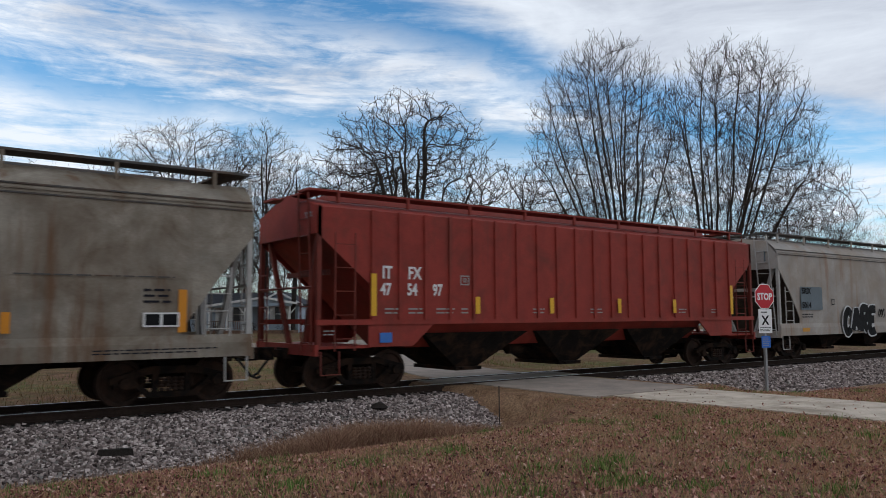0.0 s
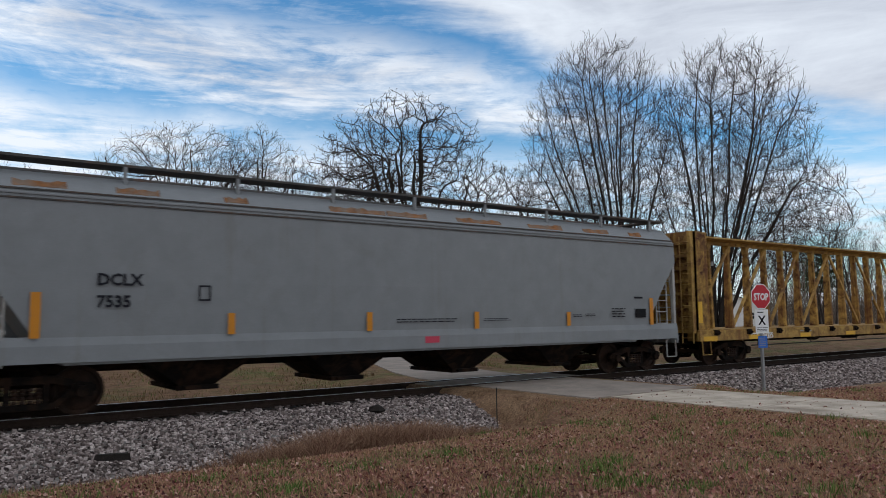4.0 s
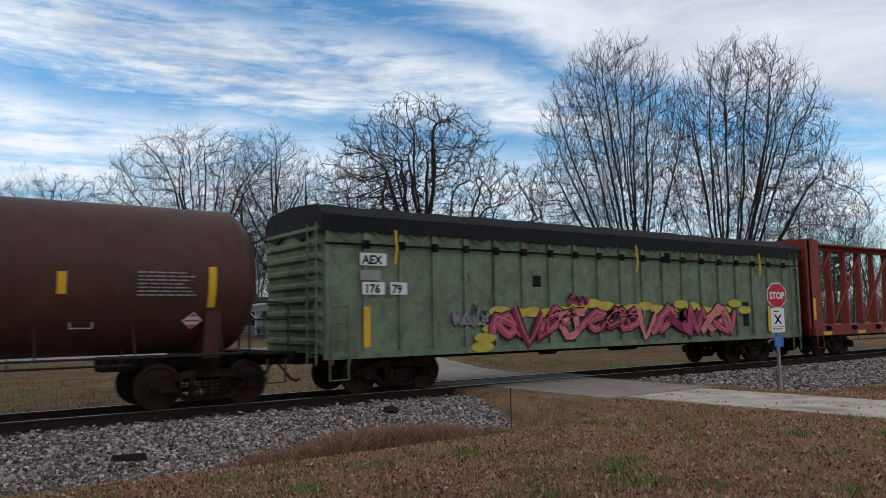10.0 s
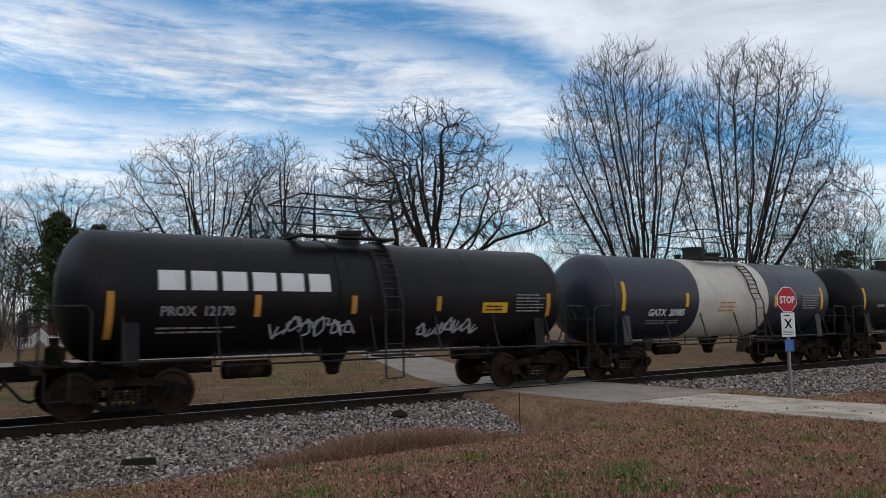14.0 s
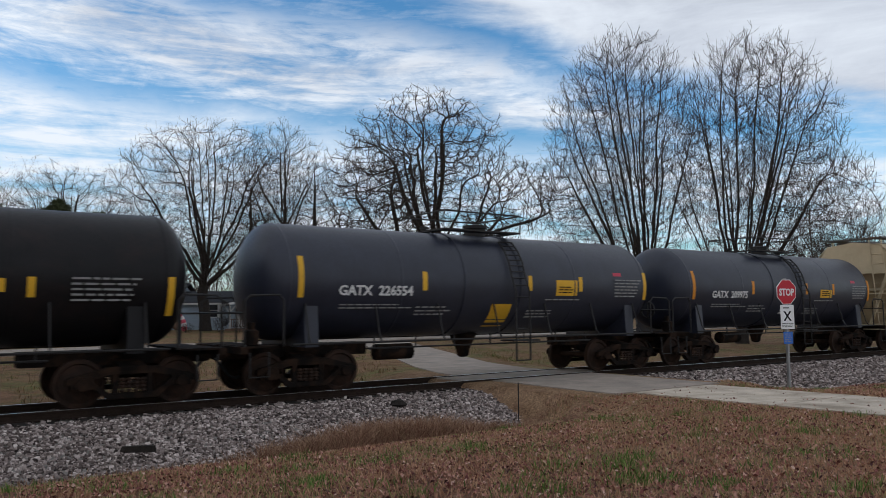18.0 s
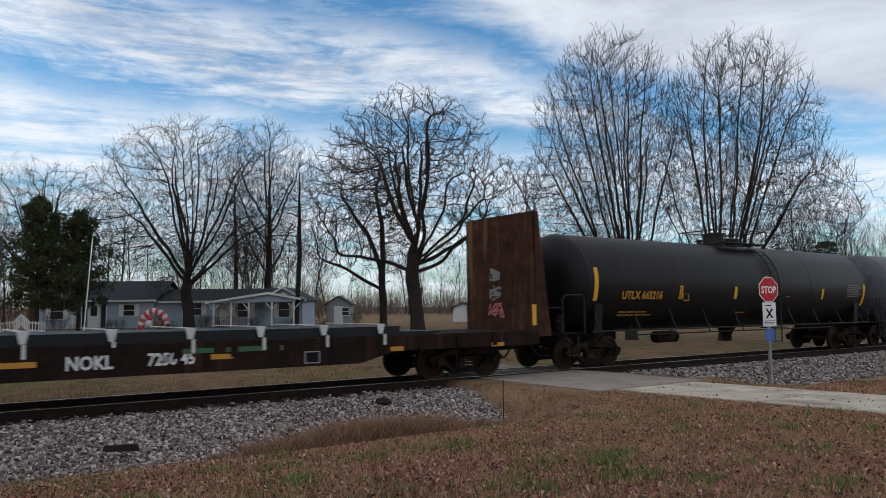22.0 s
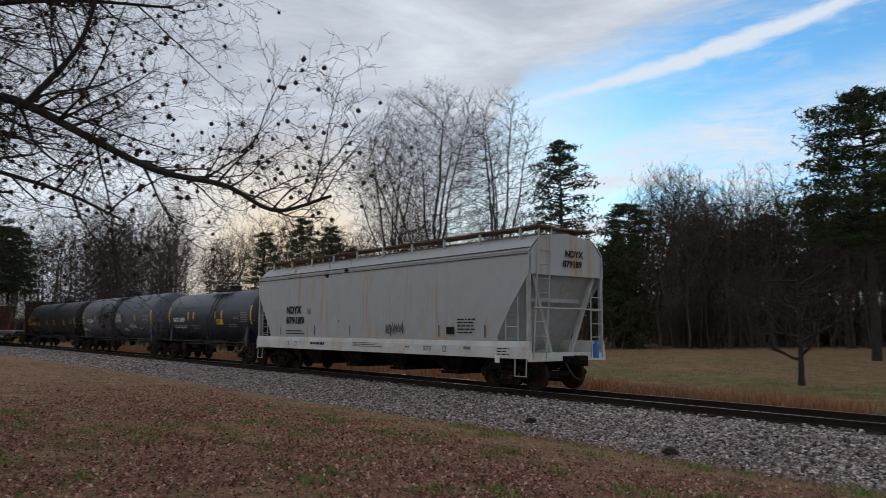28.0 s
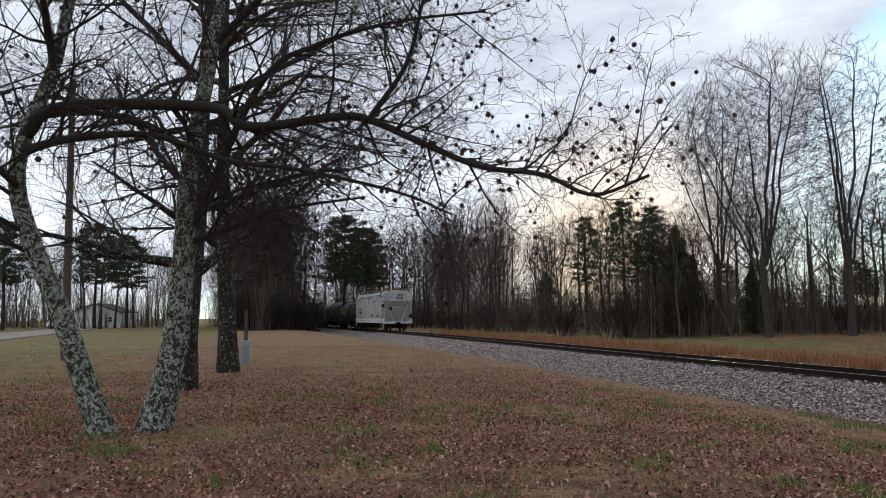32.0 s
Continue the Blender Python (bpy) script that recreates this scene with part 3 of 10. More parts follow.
def lane_strip(y0, y1, w, up, mat, name, label, thick=0.22, step=0.5):
    n = max(1, round((y1 - y0) / step))
    rings = []
    for i in range(n + 1):
        y = y0 + (y1 - y0) * i / n
        x = lane_x(y)
        z = lerp_table(y, [(-50, 0.05), (2, 0.0), (12, -0.03), (18, -0.02), (22, -0.12), (40, 0.0)]) + up
        rings.append([(x - w / 2, y, z - thick), (x - w / 2, y, z), (x + w / 2, y, z + 0.01), (x + w / 2, y, z - thick)])
    return solo(name, G().loft(rings), mat, label, "road", kind="structure")


def build_lane():
    # pale concrete slabs up to the crossing, then worn asphalt over the rails and beyond
    slabs = thing("driveway", "pale worn concrete driveway slabs leading to the crossing", "road", kind="structure")
    ys = [-40, -34, -28, -22, -16, -11, -7.5, -4.4, -1.3, 1.8, 4.9, 8.0, 11.2]
    for a, b in zip(ys, ys[1:]):
        rings = []
        for k in range(4):
            y = a + 0.012 + (b - a - 0.024) * k / 3
            x, z = lane_x(y), lerp_table(y, [(-50, 0.05), (2, 0.0), (12, -0.03)])
            rings.append([(x - 1.35, y, z - .2), (x - 1.35, y, z), (x + 1.35, y, z), (x + 1.35, y, z - .2)])
        part("slab", G().loft(rings), M["concrete"], slabs)
    lane_strip(11.25, DC - FAR - 0.12, 3.6, 0.0, M["asphalt"], "crossing_apron", "worn grey asphalt apron before the rails", step=0.4)
    lane_strip(DC - FAR + 0.10, DC + FAR - 0.10, 5.0, 0.0, M["asphalt"], "crossing_panel", "asphalt between the rails at the crossing", step=0.4)
    lane_strip(DC + FAR + 0.12, 41, 3.2, 0.0, M["asphalt"], "lane", "worn grey asphalt lane beyond the crossing", step=1.0)
    far = G()
    rings = []
    for i in range(81):
        x = -260 + 8.0 * i
        y = 43 + 0.06 * x
        z = max(ground_z(x, y - 2.8), ground_z(x, y + 2.8), ground_z(x, y)) + 0.03
        rings.append([(x, y - 2.8, z - .3), (x, y + 2.8, z - .3), (x, y + 2.8, z), (x, y - 2.8, z)])
    solo("side_road", far.loft([r for r in rings if r[0][0] > -8]), M["asphalt"], "grey asphalt road running past the house", "road", kind="structure")
    west = G()
    rings = []
    for i in range(40):
        x = -30 - 10.0 * i
        y = -16 + 0.10 * x + 0.0
        z = ground_z(x, y) + 0.06
        rings.append([(x, y - 3.2, z - .4), (x, y - 3.2, z), (x, y + 3.2, z), (x, y + 3.2, z - .4)])
    solo("country_road", west.loft(rings), M["asphalt"], "grey asphalt country road beside the lawn", "road", kind="structure")


build_track()
build_lane()

# ---- railway cars: x along the track, y < 0 towards the camera's side, z = 0 on the rail heads ----
def bogie_meshes():
    g = G()
    # the side frame as a truss: top chord, bottom chord, columns
    g.prism_y([(-1.15, 0.56), (-0.80, 0.66), (-0.42, 0.76), (0.42, 0.76), (0.80, 0.66), (1.15, 0.56), (1.15, 0.44), (0.78, 0.53), (0.40, 0.62), (-0.40, 0.62), (-0.78, 0.53), (-1.15, 0.44)], -0.07, 0.07)
    g.prism_y([(-0.86, 0.52), (-0.72, 0.52), (-0.40, 0.27), (0.40, 0.27), (0.72, 0.52), (0.86, 0.52), (0.46, 0.17), (-0.46, 0.17)], -0.08, 0.08)
    g.box(-0.36, -0.06, 0.26, -0.26, 0.06, 0.64).box(0.26, -0.06, 0.26, 0.36, 0.06, 0.64)
    for x in (-0.89, 0.89):
        g.box(x - 0.19, -0.09, 0.36, x + 0.19, 0.09, 0.60)
        g.lathe_y([(-0.17, 0.09), (-0.17, 0.11), (0.05, 0.125)], x, 0.457, 12)
    frame_me = g.mesh("side_frame", M["running_gear"])
    s = G()
    for k in range(4):
        x = -0.19 + 0.125 * k
        for j in range(4):
            s.lathe_z([(0.28 + 0.07 * j, 0.045), (0.31 + 0.07 * j, 0.058), (0.34 + 0.07 * j, 0.045)], x, 0.0, 8)
    spring = s.mesh("spring_nest", M["wheel_steel"])
    b = G().prism_x([(-1.1, 0.62), (-1.1, 0.76), (-0.4, 0.88), (0.4, 0.88), (1.1, 0.76), (1.1, 0.62), (0.4, 0.50), (-0.4, 0.50)], -0.24, 0.24)
    bolster = b.mesh("bolster", M["running_gear"])
    w = G()
    for sgn in (-1, 1):
        y = 0.75 * sgn
        w.lathe_y([(y - 0.07, 0.08), (y - 0.07, 0.16), (y - 0.02, 0.36), (y - 0.065, 0.38), (y - 0.065, 0.452), (y + 0.05, 0.457), (y + 0.065, 0.44), (y + 0.065, 0.38), (y + 0.03, 0.36), (y + 0.06, 0.15), (y + 0.09, 0.13), (y + 0.09, 0.08)], 0, 0, 28)
    w.lathe_y([(-1.12, 0.07), (-0.85, 0.075), (0.85, 0.075), (1.12, 0.07)], 0, 0, 10)
    # three bolts on each axle end, so that a turn shows
    for sgn in (-1, 1):
        for k in range(3):
            a = 2 * math.pi * k / 3
            w.lathe_y([(sgn * 1.13, 0.018), (sgn * 1.16, 0.018)], 0.05 * math.sin(a), 0.05 * math.cos(a), 6)
    wheel = w.mesh("wheelset", M["wheel_steel"], True)
    t = G()
    for sgn in (-1, 1):
        y = 0.75 * sgn
        t.lathe_y([(y + 0.0652, 0.435), (y + 0.0672, 0.452), (y + 0.0672, 0.41), (y + 0.0652, 0.405)], 0, 0, 28, False)
    return frame_me, spring, bolster, wheel


BOGIE = bogie_meshes()
WHEELS = []


def bogie(car, x):
    frame_me, spring, bolster, wheel = BOGIE
    b = part("bogie", bolster, None, car, m=pose(x, 0, 0))
    for y in (-1.02, 1.02):
        part("side_frame", frame_me, None, b, m=pose(0, y, 0))
        tagged(part("spring_nest", spring, None, b, m=pose(0, y * 1.045, 0)), kind="stuff")
    for dx in (-0.89, 0.89):
        w = new("wheelset", wheel)
        w.parent = b
        w.matrix_parent_inverse = Matrix.Translation((dx, 0, 0.457))
        WHEELS.append(w)


def coupler_mesh():
    g = G().box(-0.55, -0.09, 0.80, 0.25, 0.09, 0.96)
    g.prism_z([(0.2, -0.10), (0.42, -0.17), (0.62, -0.15), (0.66, -0.02), (0.55, 0.02), (0.50, -0.03), (0.40, 0.02), (0.48, 0.16), (0.36, 0.19), (0.2, 0.10)], 0.74, 1.02)
    return g.mesh("coupler", M["running_gear"])


def hose_mesh():
    return G().tube([(0.1, -0.32, 0.80), (0.25, -0.34, 0.62), (0.42, -0.32, 0.42), (0.58, -0.28, 0.36), (0.66, -0.25, 0.40)], 0.028, 7).mesh("air_hose", M["rubber"], True)


COUPLER, HOSE = coupler_mesh(), hose_mesh()


def couplers(car, half):
    for s in (0, 180):
        x = half if s == 0 else -half
        part("coupler", COUPLER, None, car, m=pose(x, 0, 0, 0, 0, s))
        part("air_hose", HOSE, None, car, m=pose(x, 0, 0, 0, 0, s))


def ladder(car, p0, p1, across, rungs, mat, name="ladder"):
    """Two stiles from p0 to p1, set apart by the vector across, with rungs between them."""
    g = G()
    a, b, c = Vector(p0), Vector(p1), Vector(across)
    for o in (Vector((0, 0, 0)), c):
        g.tube([a + o, b + o], 0.022, 5)
    for i in range(rungs):
        p = a.lerp(b, (i + 0.5) / rungs)
        g.tube([p, p + c], 0.014, 5)
    return part(name, g, mat, car)


def rod(car, pts, r, mat, name="handrail", label="", n=6):
    return part(name, G().tube(pts, r, n), mat, car, label)


def words(car, text, x, y, z, size, mat, tilt=0.0, squeeze=1.0, name="lettering", yaw=0.0):
    """Flat painted lettering on a side: x at its left end, seen from y < 0."""
    cu = bpy.data.curves.new(name, "FONT")
    cu.body, cu.size, cu.extrude, cu.resolution_u, cu.offset = text, size, 0.002, 2, size * 0.028
    cu.materials.append(mat)
    ob = new(name, cu)
    ob.parent = car
    ob.matrix_basis = pose(x, y, z, 90 + tilt, 0, yaw) @ Matrix.Diagonal((squeeze, 1, 1, 1))
    return ob


def bars(car, x, y, z, w, h, lines, mat, seed=0, tilt=0.0, name="small_print", pad=0.62):
    """Small print that cannot be read: lines of short bars."""
    rng = random.Random(seed)
    g = G()
    lh = h / lines
    for k in range(lines):
        px = 0.0
        end = w * rng.uniform(0.75, 1.0)
        while px < end:
            q = min(end - px, lh * rng.uniform(1.0, 3.2))
            if q < 0.02:
                break
            g.box(px, -0.003, h - (k + 1) * lh + lh * pad * 0.5, px + q, 0.0, h - k * lh - lh * pad * 0.5)
            px += q + lh * 0.45
    return part(name, g, mat, car, m=pose(x, y, z, tilt, 0, 0))


def plate(car, x, y, z, w, h, mat, name="marker", tilt=0.0, label="", t=0.006):
    return part(name, G().box(0, -t, 0, w, 0, h), mat, car, label, pose(x, y, z, tilt, 0, 0))


def outline(car, x, y, z, w, h, b, mat, name="stencil_frame", tilt=0.0):
    g = G().box(0, -.004, 0, w, 0, b).box(0, -.004, h - b, w, 0, h).box(0, -.004, b, b, 0, h - b).box(w - b, -.004, b, w, 0, h - b)
    return part(name, g, mat, car, m=pose(x, y, z, tilt, 0, 0))


# strokes of hand-drawn capitals in a unit box
HAND = {
    "A": [[(0, 0), (.45, 1), (.95, 0)], [(.2, .38), (.78, .38)]], "B": [[(0, 0), (0, 1), (.7, .9), (.65, .58), (.05, .52), (.85, .42), (.8, .06), (0, 0)]],
    "C": [[(.9, .85), (.5, 1), (.08, .72), (.06, .28), (.45, 0), (.92, .18)]], "D": [[(0, 0), (0, 1), (.6, .95), (.92, .5), (.6, .05), (0, 0)]],
    "E": [[(.9, .98), (.08, .95), (.08, .05), (.92, .02)], [(.1, .52), (.7, .54)]], "I": [[(.4, 0), (.42, 1)]], "K": [[(.05, 0), (.05, 1)], [(.9, 1), (.1, .5), (.95, 0)]],
    "N": [[(0, 0), (.05, 1), (.85, .02), (.9, 1)]], "O": [[(.5, 1), (.08, .8), (.05, .25), (.45, 0), (.9, .25), (.9, .75), (.5, 1)]], "P": [[(.05, 0), (.05, 1), (.85, .9), (.8, .55), (.08, .45)]],
    "R": [[(.05, 0), (.05, 1), (.85, .9), (.75, .55), (.1, .48), (.9, 0)]], "S": [[(.9, .88), (.4, 1), (.08, .78), (.3, .55), (.8, .42), (.85, .15), (.45, 0), (.05, .12)]],
    "T": [[(0, .95), (.95, 1)], [(.48, 0), (.48, .95)]], "U": [[(.05, 1), (.08, .2), (.45, 0), (.85, .2), (.88, 1)]], "V": [[(0, 1), (.42, 0), (.92, 1)]],
    "Y": [[(0, 1), (.45, .5), (.92, 1)], [(.45, .5), (.42, 0)]], "H": [[(.05, 0), (.05, 1)], [(.9, 0), (.9, 1)], [(.05, .5), (.9, .52)]], "M": [[(0, 0), (.1, 1), (.48, .3), (.85, 1), (1, 0)]],
}


def scribble(rng, w, h):
    """A bent line of the size of a letter."""
    P = rng.choice(([(0, .2), (.5, 1), (.9, .6), (.4, .2), (.2, .6), (.8, .9), (1.1, .3)], [(0, .9), (.3, .1), (.6, .8), (.5, .2), (1.0, .6)], [(0, .4), (.5, .9), (.7, .3), (.2, .1), (.1, .7), (.9, .8)],
                    [(0, .1), (.3, .9), (.45, .2), (.7, 1), (.8, .1), (1.1, .5)], [(0, .6), (.7, .8), (.8, .3), (.3, .3), (.5, 1), (1.05, .1)]))
    return [(px * w + rng.uniform(-.08, .08) * w, pz * h + rng.uniform(-.08, .08) * h) for px, pz in P]


def hand_letter(ch, rng, w, h, jit=0.05):
    """The strokes of one letter, w by h metres, with a shaky outline."""
    return [[(px * w + rng.uniform(-jit, jit) * w, pz * h + rng.uniform(-jit, jit) * h) for px, pz in line] for line in HAND[ch]]


def softened(line, k=3):
    """A curve through the points of a stroke."""
    out = []
    for i in range(len(line) - 1):
        p0, p1, p2, p3 = line[max(0, i - 1)], line[i], line[i + 1], line[min(len(line) - 1, i + 2)]
        for j in range(k):
            t = j / k
            out.append(tuple(0.5 * (2 * b + 0.7 * (c - a) * t + (1.4 * a - 4.3 * b + 3.6 * c - .7 * d) * t * t + (1.3 * b - .7 * a - 1.3 * c + .7 * d) * t ** 3) for a, b, c, d in zip(p0, p1, p2, p3)))
    return out + [line[-1]]


def stroke(g, pts, wid, y0, y1, rng=None):
    """A flat stroke of even width with blunt ends along pts (x, z)."""
    L, R = [], []
    n = len(pts)
    for i, (x, z) in enumerate(pts):
        a, b = pts[max(0, i - 1)], pts[min(n - 1, i + 1)]
        dx, dz = b[0] - a[0], b[1] - a[1]
        q = math.hypot(dx, dz) or 1
        k = wid * (rng.uniform(0.75, 1.15) if rng else 1) / 2
        nx, nz = -dz / q * k, dx / q * k
        L.append((x + nx, z + nz))
        R.append((x - nx, z - nz))
    g.loft([[(p[0], y0, p[1]), (q[0], y0, q[1]), (q[0], y1, q[1]), (p[0], y1, p[1])] for p, q in zip(R, L)])


def tag_strokes(car, x, y, z, w, h, mat, seed, n=7, wid=0.035, tilt=0.0, text=""):
    """A quick tag of thin spray lines: hand-drawn letters that run into one another, with a stroke below."""
    rng = random.Random(seed)
    g = G()
    if not text:
        run = []
        n = max(3, round(n * 0.62))
        for k in range(n):
            low = rng.uniform(0, .18) * h
            run += [(k * w / n + px, low + pz) for px, pz in scribble(rng, w / n * 1.05, h * rng.uniform(.6, .95))]
        stroke(g, softened(run, 4), wid, -0.004, 0.0, rng)
        return part("spray_tag", g, mat, car, m=pose(x, y, z, tilt, 0, 0))
    gw = w / len(text)
    for k, ch in enumerate(text):
        low, tall = rng.uniform(.08, .22) * h, h * rng.uniform(.62, .85)
        for line in hand_letter(ch, rng, gw * .92, tall, .09):
            stroke(g, [(k * gw + px + .12 * pz, low + pz) for px, pz in softened(line)], wid, -0.004, 0.0, rng)
    if rng.random() < .6:
        stroke(g, softened([(0, .02 * h), (w * .5, .1 * h), (w * 1.02, .0)]), wid * .8, -0.0035, 0.0, rng)
    return part("spray_tag", g, mat, car, m=pose(x, y, z, tilt, 0, 0))


def spray_band(car, x0, x1, y, z0, z1, mat, seed):
    """A broad sprayed ground with a cloudy upper edge."""
    rng = random.Random(seed)
    n = max(8, int((x1 - x0) / 0.07))
    ph = [rng.uniform(0, 6.28) for _ in range(4)]
    top = []
    for k in range(n + 1):
        x = x0 + (x1 - x0) * k / n
        top.append((x, z1 + 0.13 * math.sin(x * 2.1 + ph[0]) + 0.09 * abs(math.sin(x * 4.4 + ph[1])) + 0.05 * math.sin(x * 9 + ph[2]) + rng.uniform(-.015, .015)))
    g = G()
    g.loft([[(x, -0.003, z0), (x, -0.003, z), (x, 0, z), (x, 0, z0)] for x, z in top])
    part("spray_ground", g, mat, car, m=pose(0, y, 0))


def mural(car, x, y, z, w, h, text, fill, edge, seed, fat=0.24, lean=0.1, back=None, rim=1.5, gloss=None):
    """A sprayed piece: fat letters in a fill colour over a wider rim, on a cloud of a third colour, with thin inner lines."""
    rng = random.Random(seed)
    n = len(text)
    if back:
        g = G()
        for k in range(int(n * 1.8)):
            cx, cz, rx, rz = rng.uniform(0, w), rng.uniform(h * .25, h * .95), rng.uniform(.2, .4) * h, rng.uniform(.12, .22) * h
            g.prism_y([(cx + rx * math.cos(a * math.pi / 5) * rng.uniform(.8, 1.2), cz + rz * math.sin(a * math.pi / 5) * rng.uniform(.8, 1.2)) for a in range(10)], -0.004 - 0.0002 * k, 0)
        part("spray_cloud", g, back, car, m=pose(x, y, z))
    gw = w / n
    for mt, wide, depth, nm in ((edge, rim, -0.012, "spray_outline"), (fill, 1.0, -0.018, "spray_letter"), (gloss, 0.18, -0.024, "spray_highlight")):
        if mt is None:
            continue
        r2 = random.Random(seed + 1)
        for k, ch in enumerate(text):
            g = G()
            tall, low = h * r2.uniform(.72, .86), h * r2.uniform(.06, .12)
            for j, line in enumerate(hand_letter(ch, r2, gw * 0.80, tall, .04)):
                ends = softened([(px + pz * lean, pz + low) for px, pz in line], 4)
                stroke(g, ends, h * fat * wide, depth - 0.0005 * k - .0002 * j, 0.0, None)
            part(nm, g, mt[k % len(mt)] if isinstance(mt, list) else mt, car, m=pose(x + k * gw, y, z))


def wild_piece(car, x, y, z, w, h, n, fills, edge, seed, fat=0.2, lines=None):
    """A sprayed piece of interlocked bent bars and arrows in several colours, each with a dark rim."""
    rng = random.Random(seed)
    for k in range(n):
        hh, ww = h * rng.uniform(.5, .95), w / n * rng.uniform(1.1, 2.0)
        px, pz = w * k / n - .1 * w / n, rng.uniform(.04, .96 - hh / h) * h
        line = [(a + b * rng.uniform(-.1, .25), b) for a, b in scribble(rng, ww, hh)]
        if rng.random() < .5:
            line = [(ww - a, b) for a, b in line]
        g, r = G(), G()
        wid = h * fat * rng.uniform(.7, 1.25)
        stroke(r, softened(line, 2), wid * 1.28, -0.008 - .0009 * k, 0.0, None)
        stroke(g, softened(line, 2), wid, -0.0085 - .0009 * k, 0.0, None)
        part("spray_outline", r, edge, car, m=pose(x + px, y, z + pz))
        part("spray_shape", g, fills[k % len(fills)], car, m=pose(x + px, y, z + pz))
        if lines and rng.random() < .7:
            q = G()
            stroke(q, softened(line, 2), wid * .16, -0.0092 - .0009 * k, 0.0, None)
            part("spray_highlight", q, lines, car, m=pose(x + px + .03, y, z + pz + .02))


CARS = []          # (car, place of its middle in the train)


def car_root(name, label, xi0, xi1, group="cars of the train", category="rail car"):
    c = thing(name, label, category, group=group)
    CARS.append((c, (xi0 + xi1) / 2))
    return c


def brake_gear(c, half, mat):
    """Reservoir, cylinder and pipe under the frame."""
    part("air_reservoir", G().lathe_x([(-0.6, 0.05), (-0.55, 0.19), (0.55, 0.19), (0.6, 0.05)], 0.55, 0.78, 14), M["running_gear"], c, m=pose(half * 0.25, 0, 0), smooth=True)
    part("brake_cylinder", G().lathe_x([(-0.3, 0.14), (0.25, 0.14), (0.28, 0.05), (0.6, 0.04)], -0.45, 0.80, 12), M["running_gear"], c, m=pose(-half * 0.2, 0, 0), smooth=True)
    part("brake_pipe", G().tube([(-half, 0.3, 0.86), (half, 0.3, 0.86)], 0.03, 6), M["running_gear"], c)


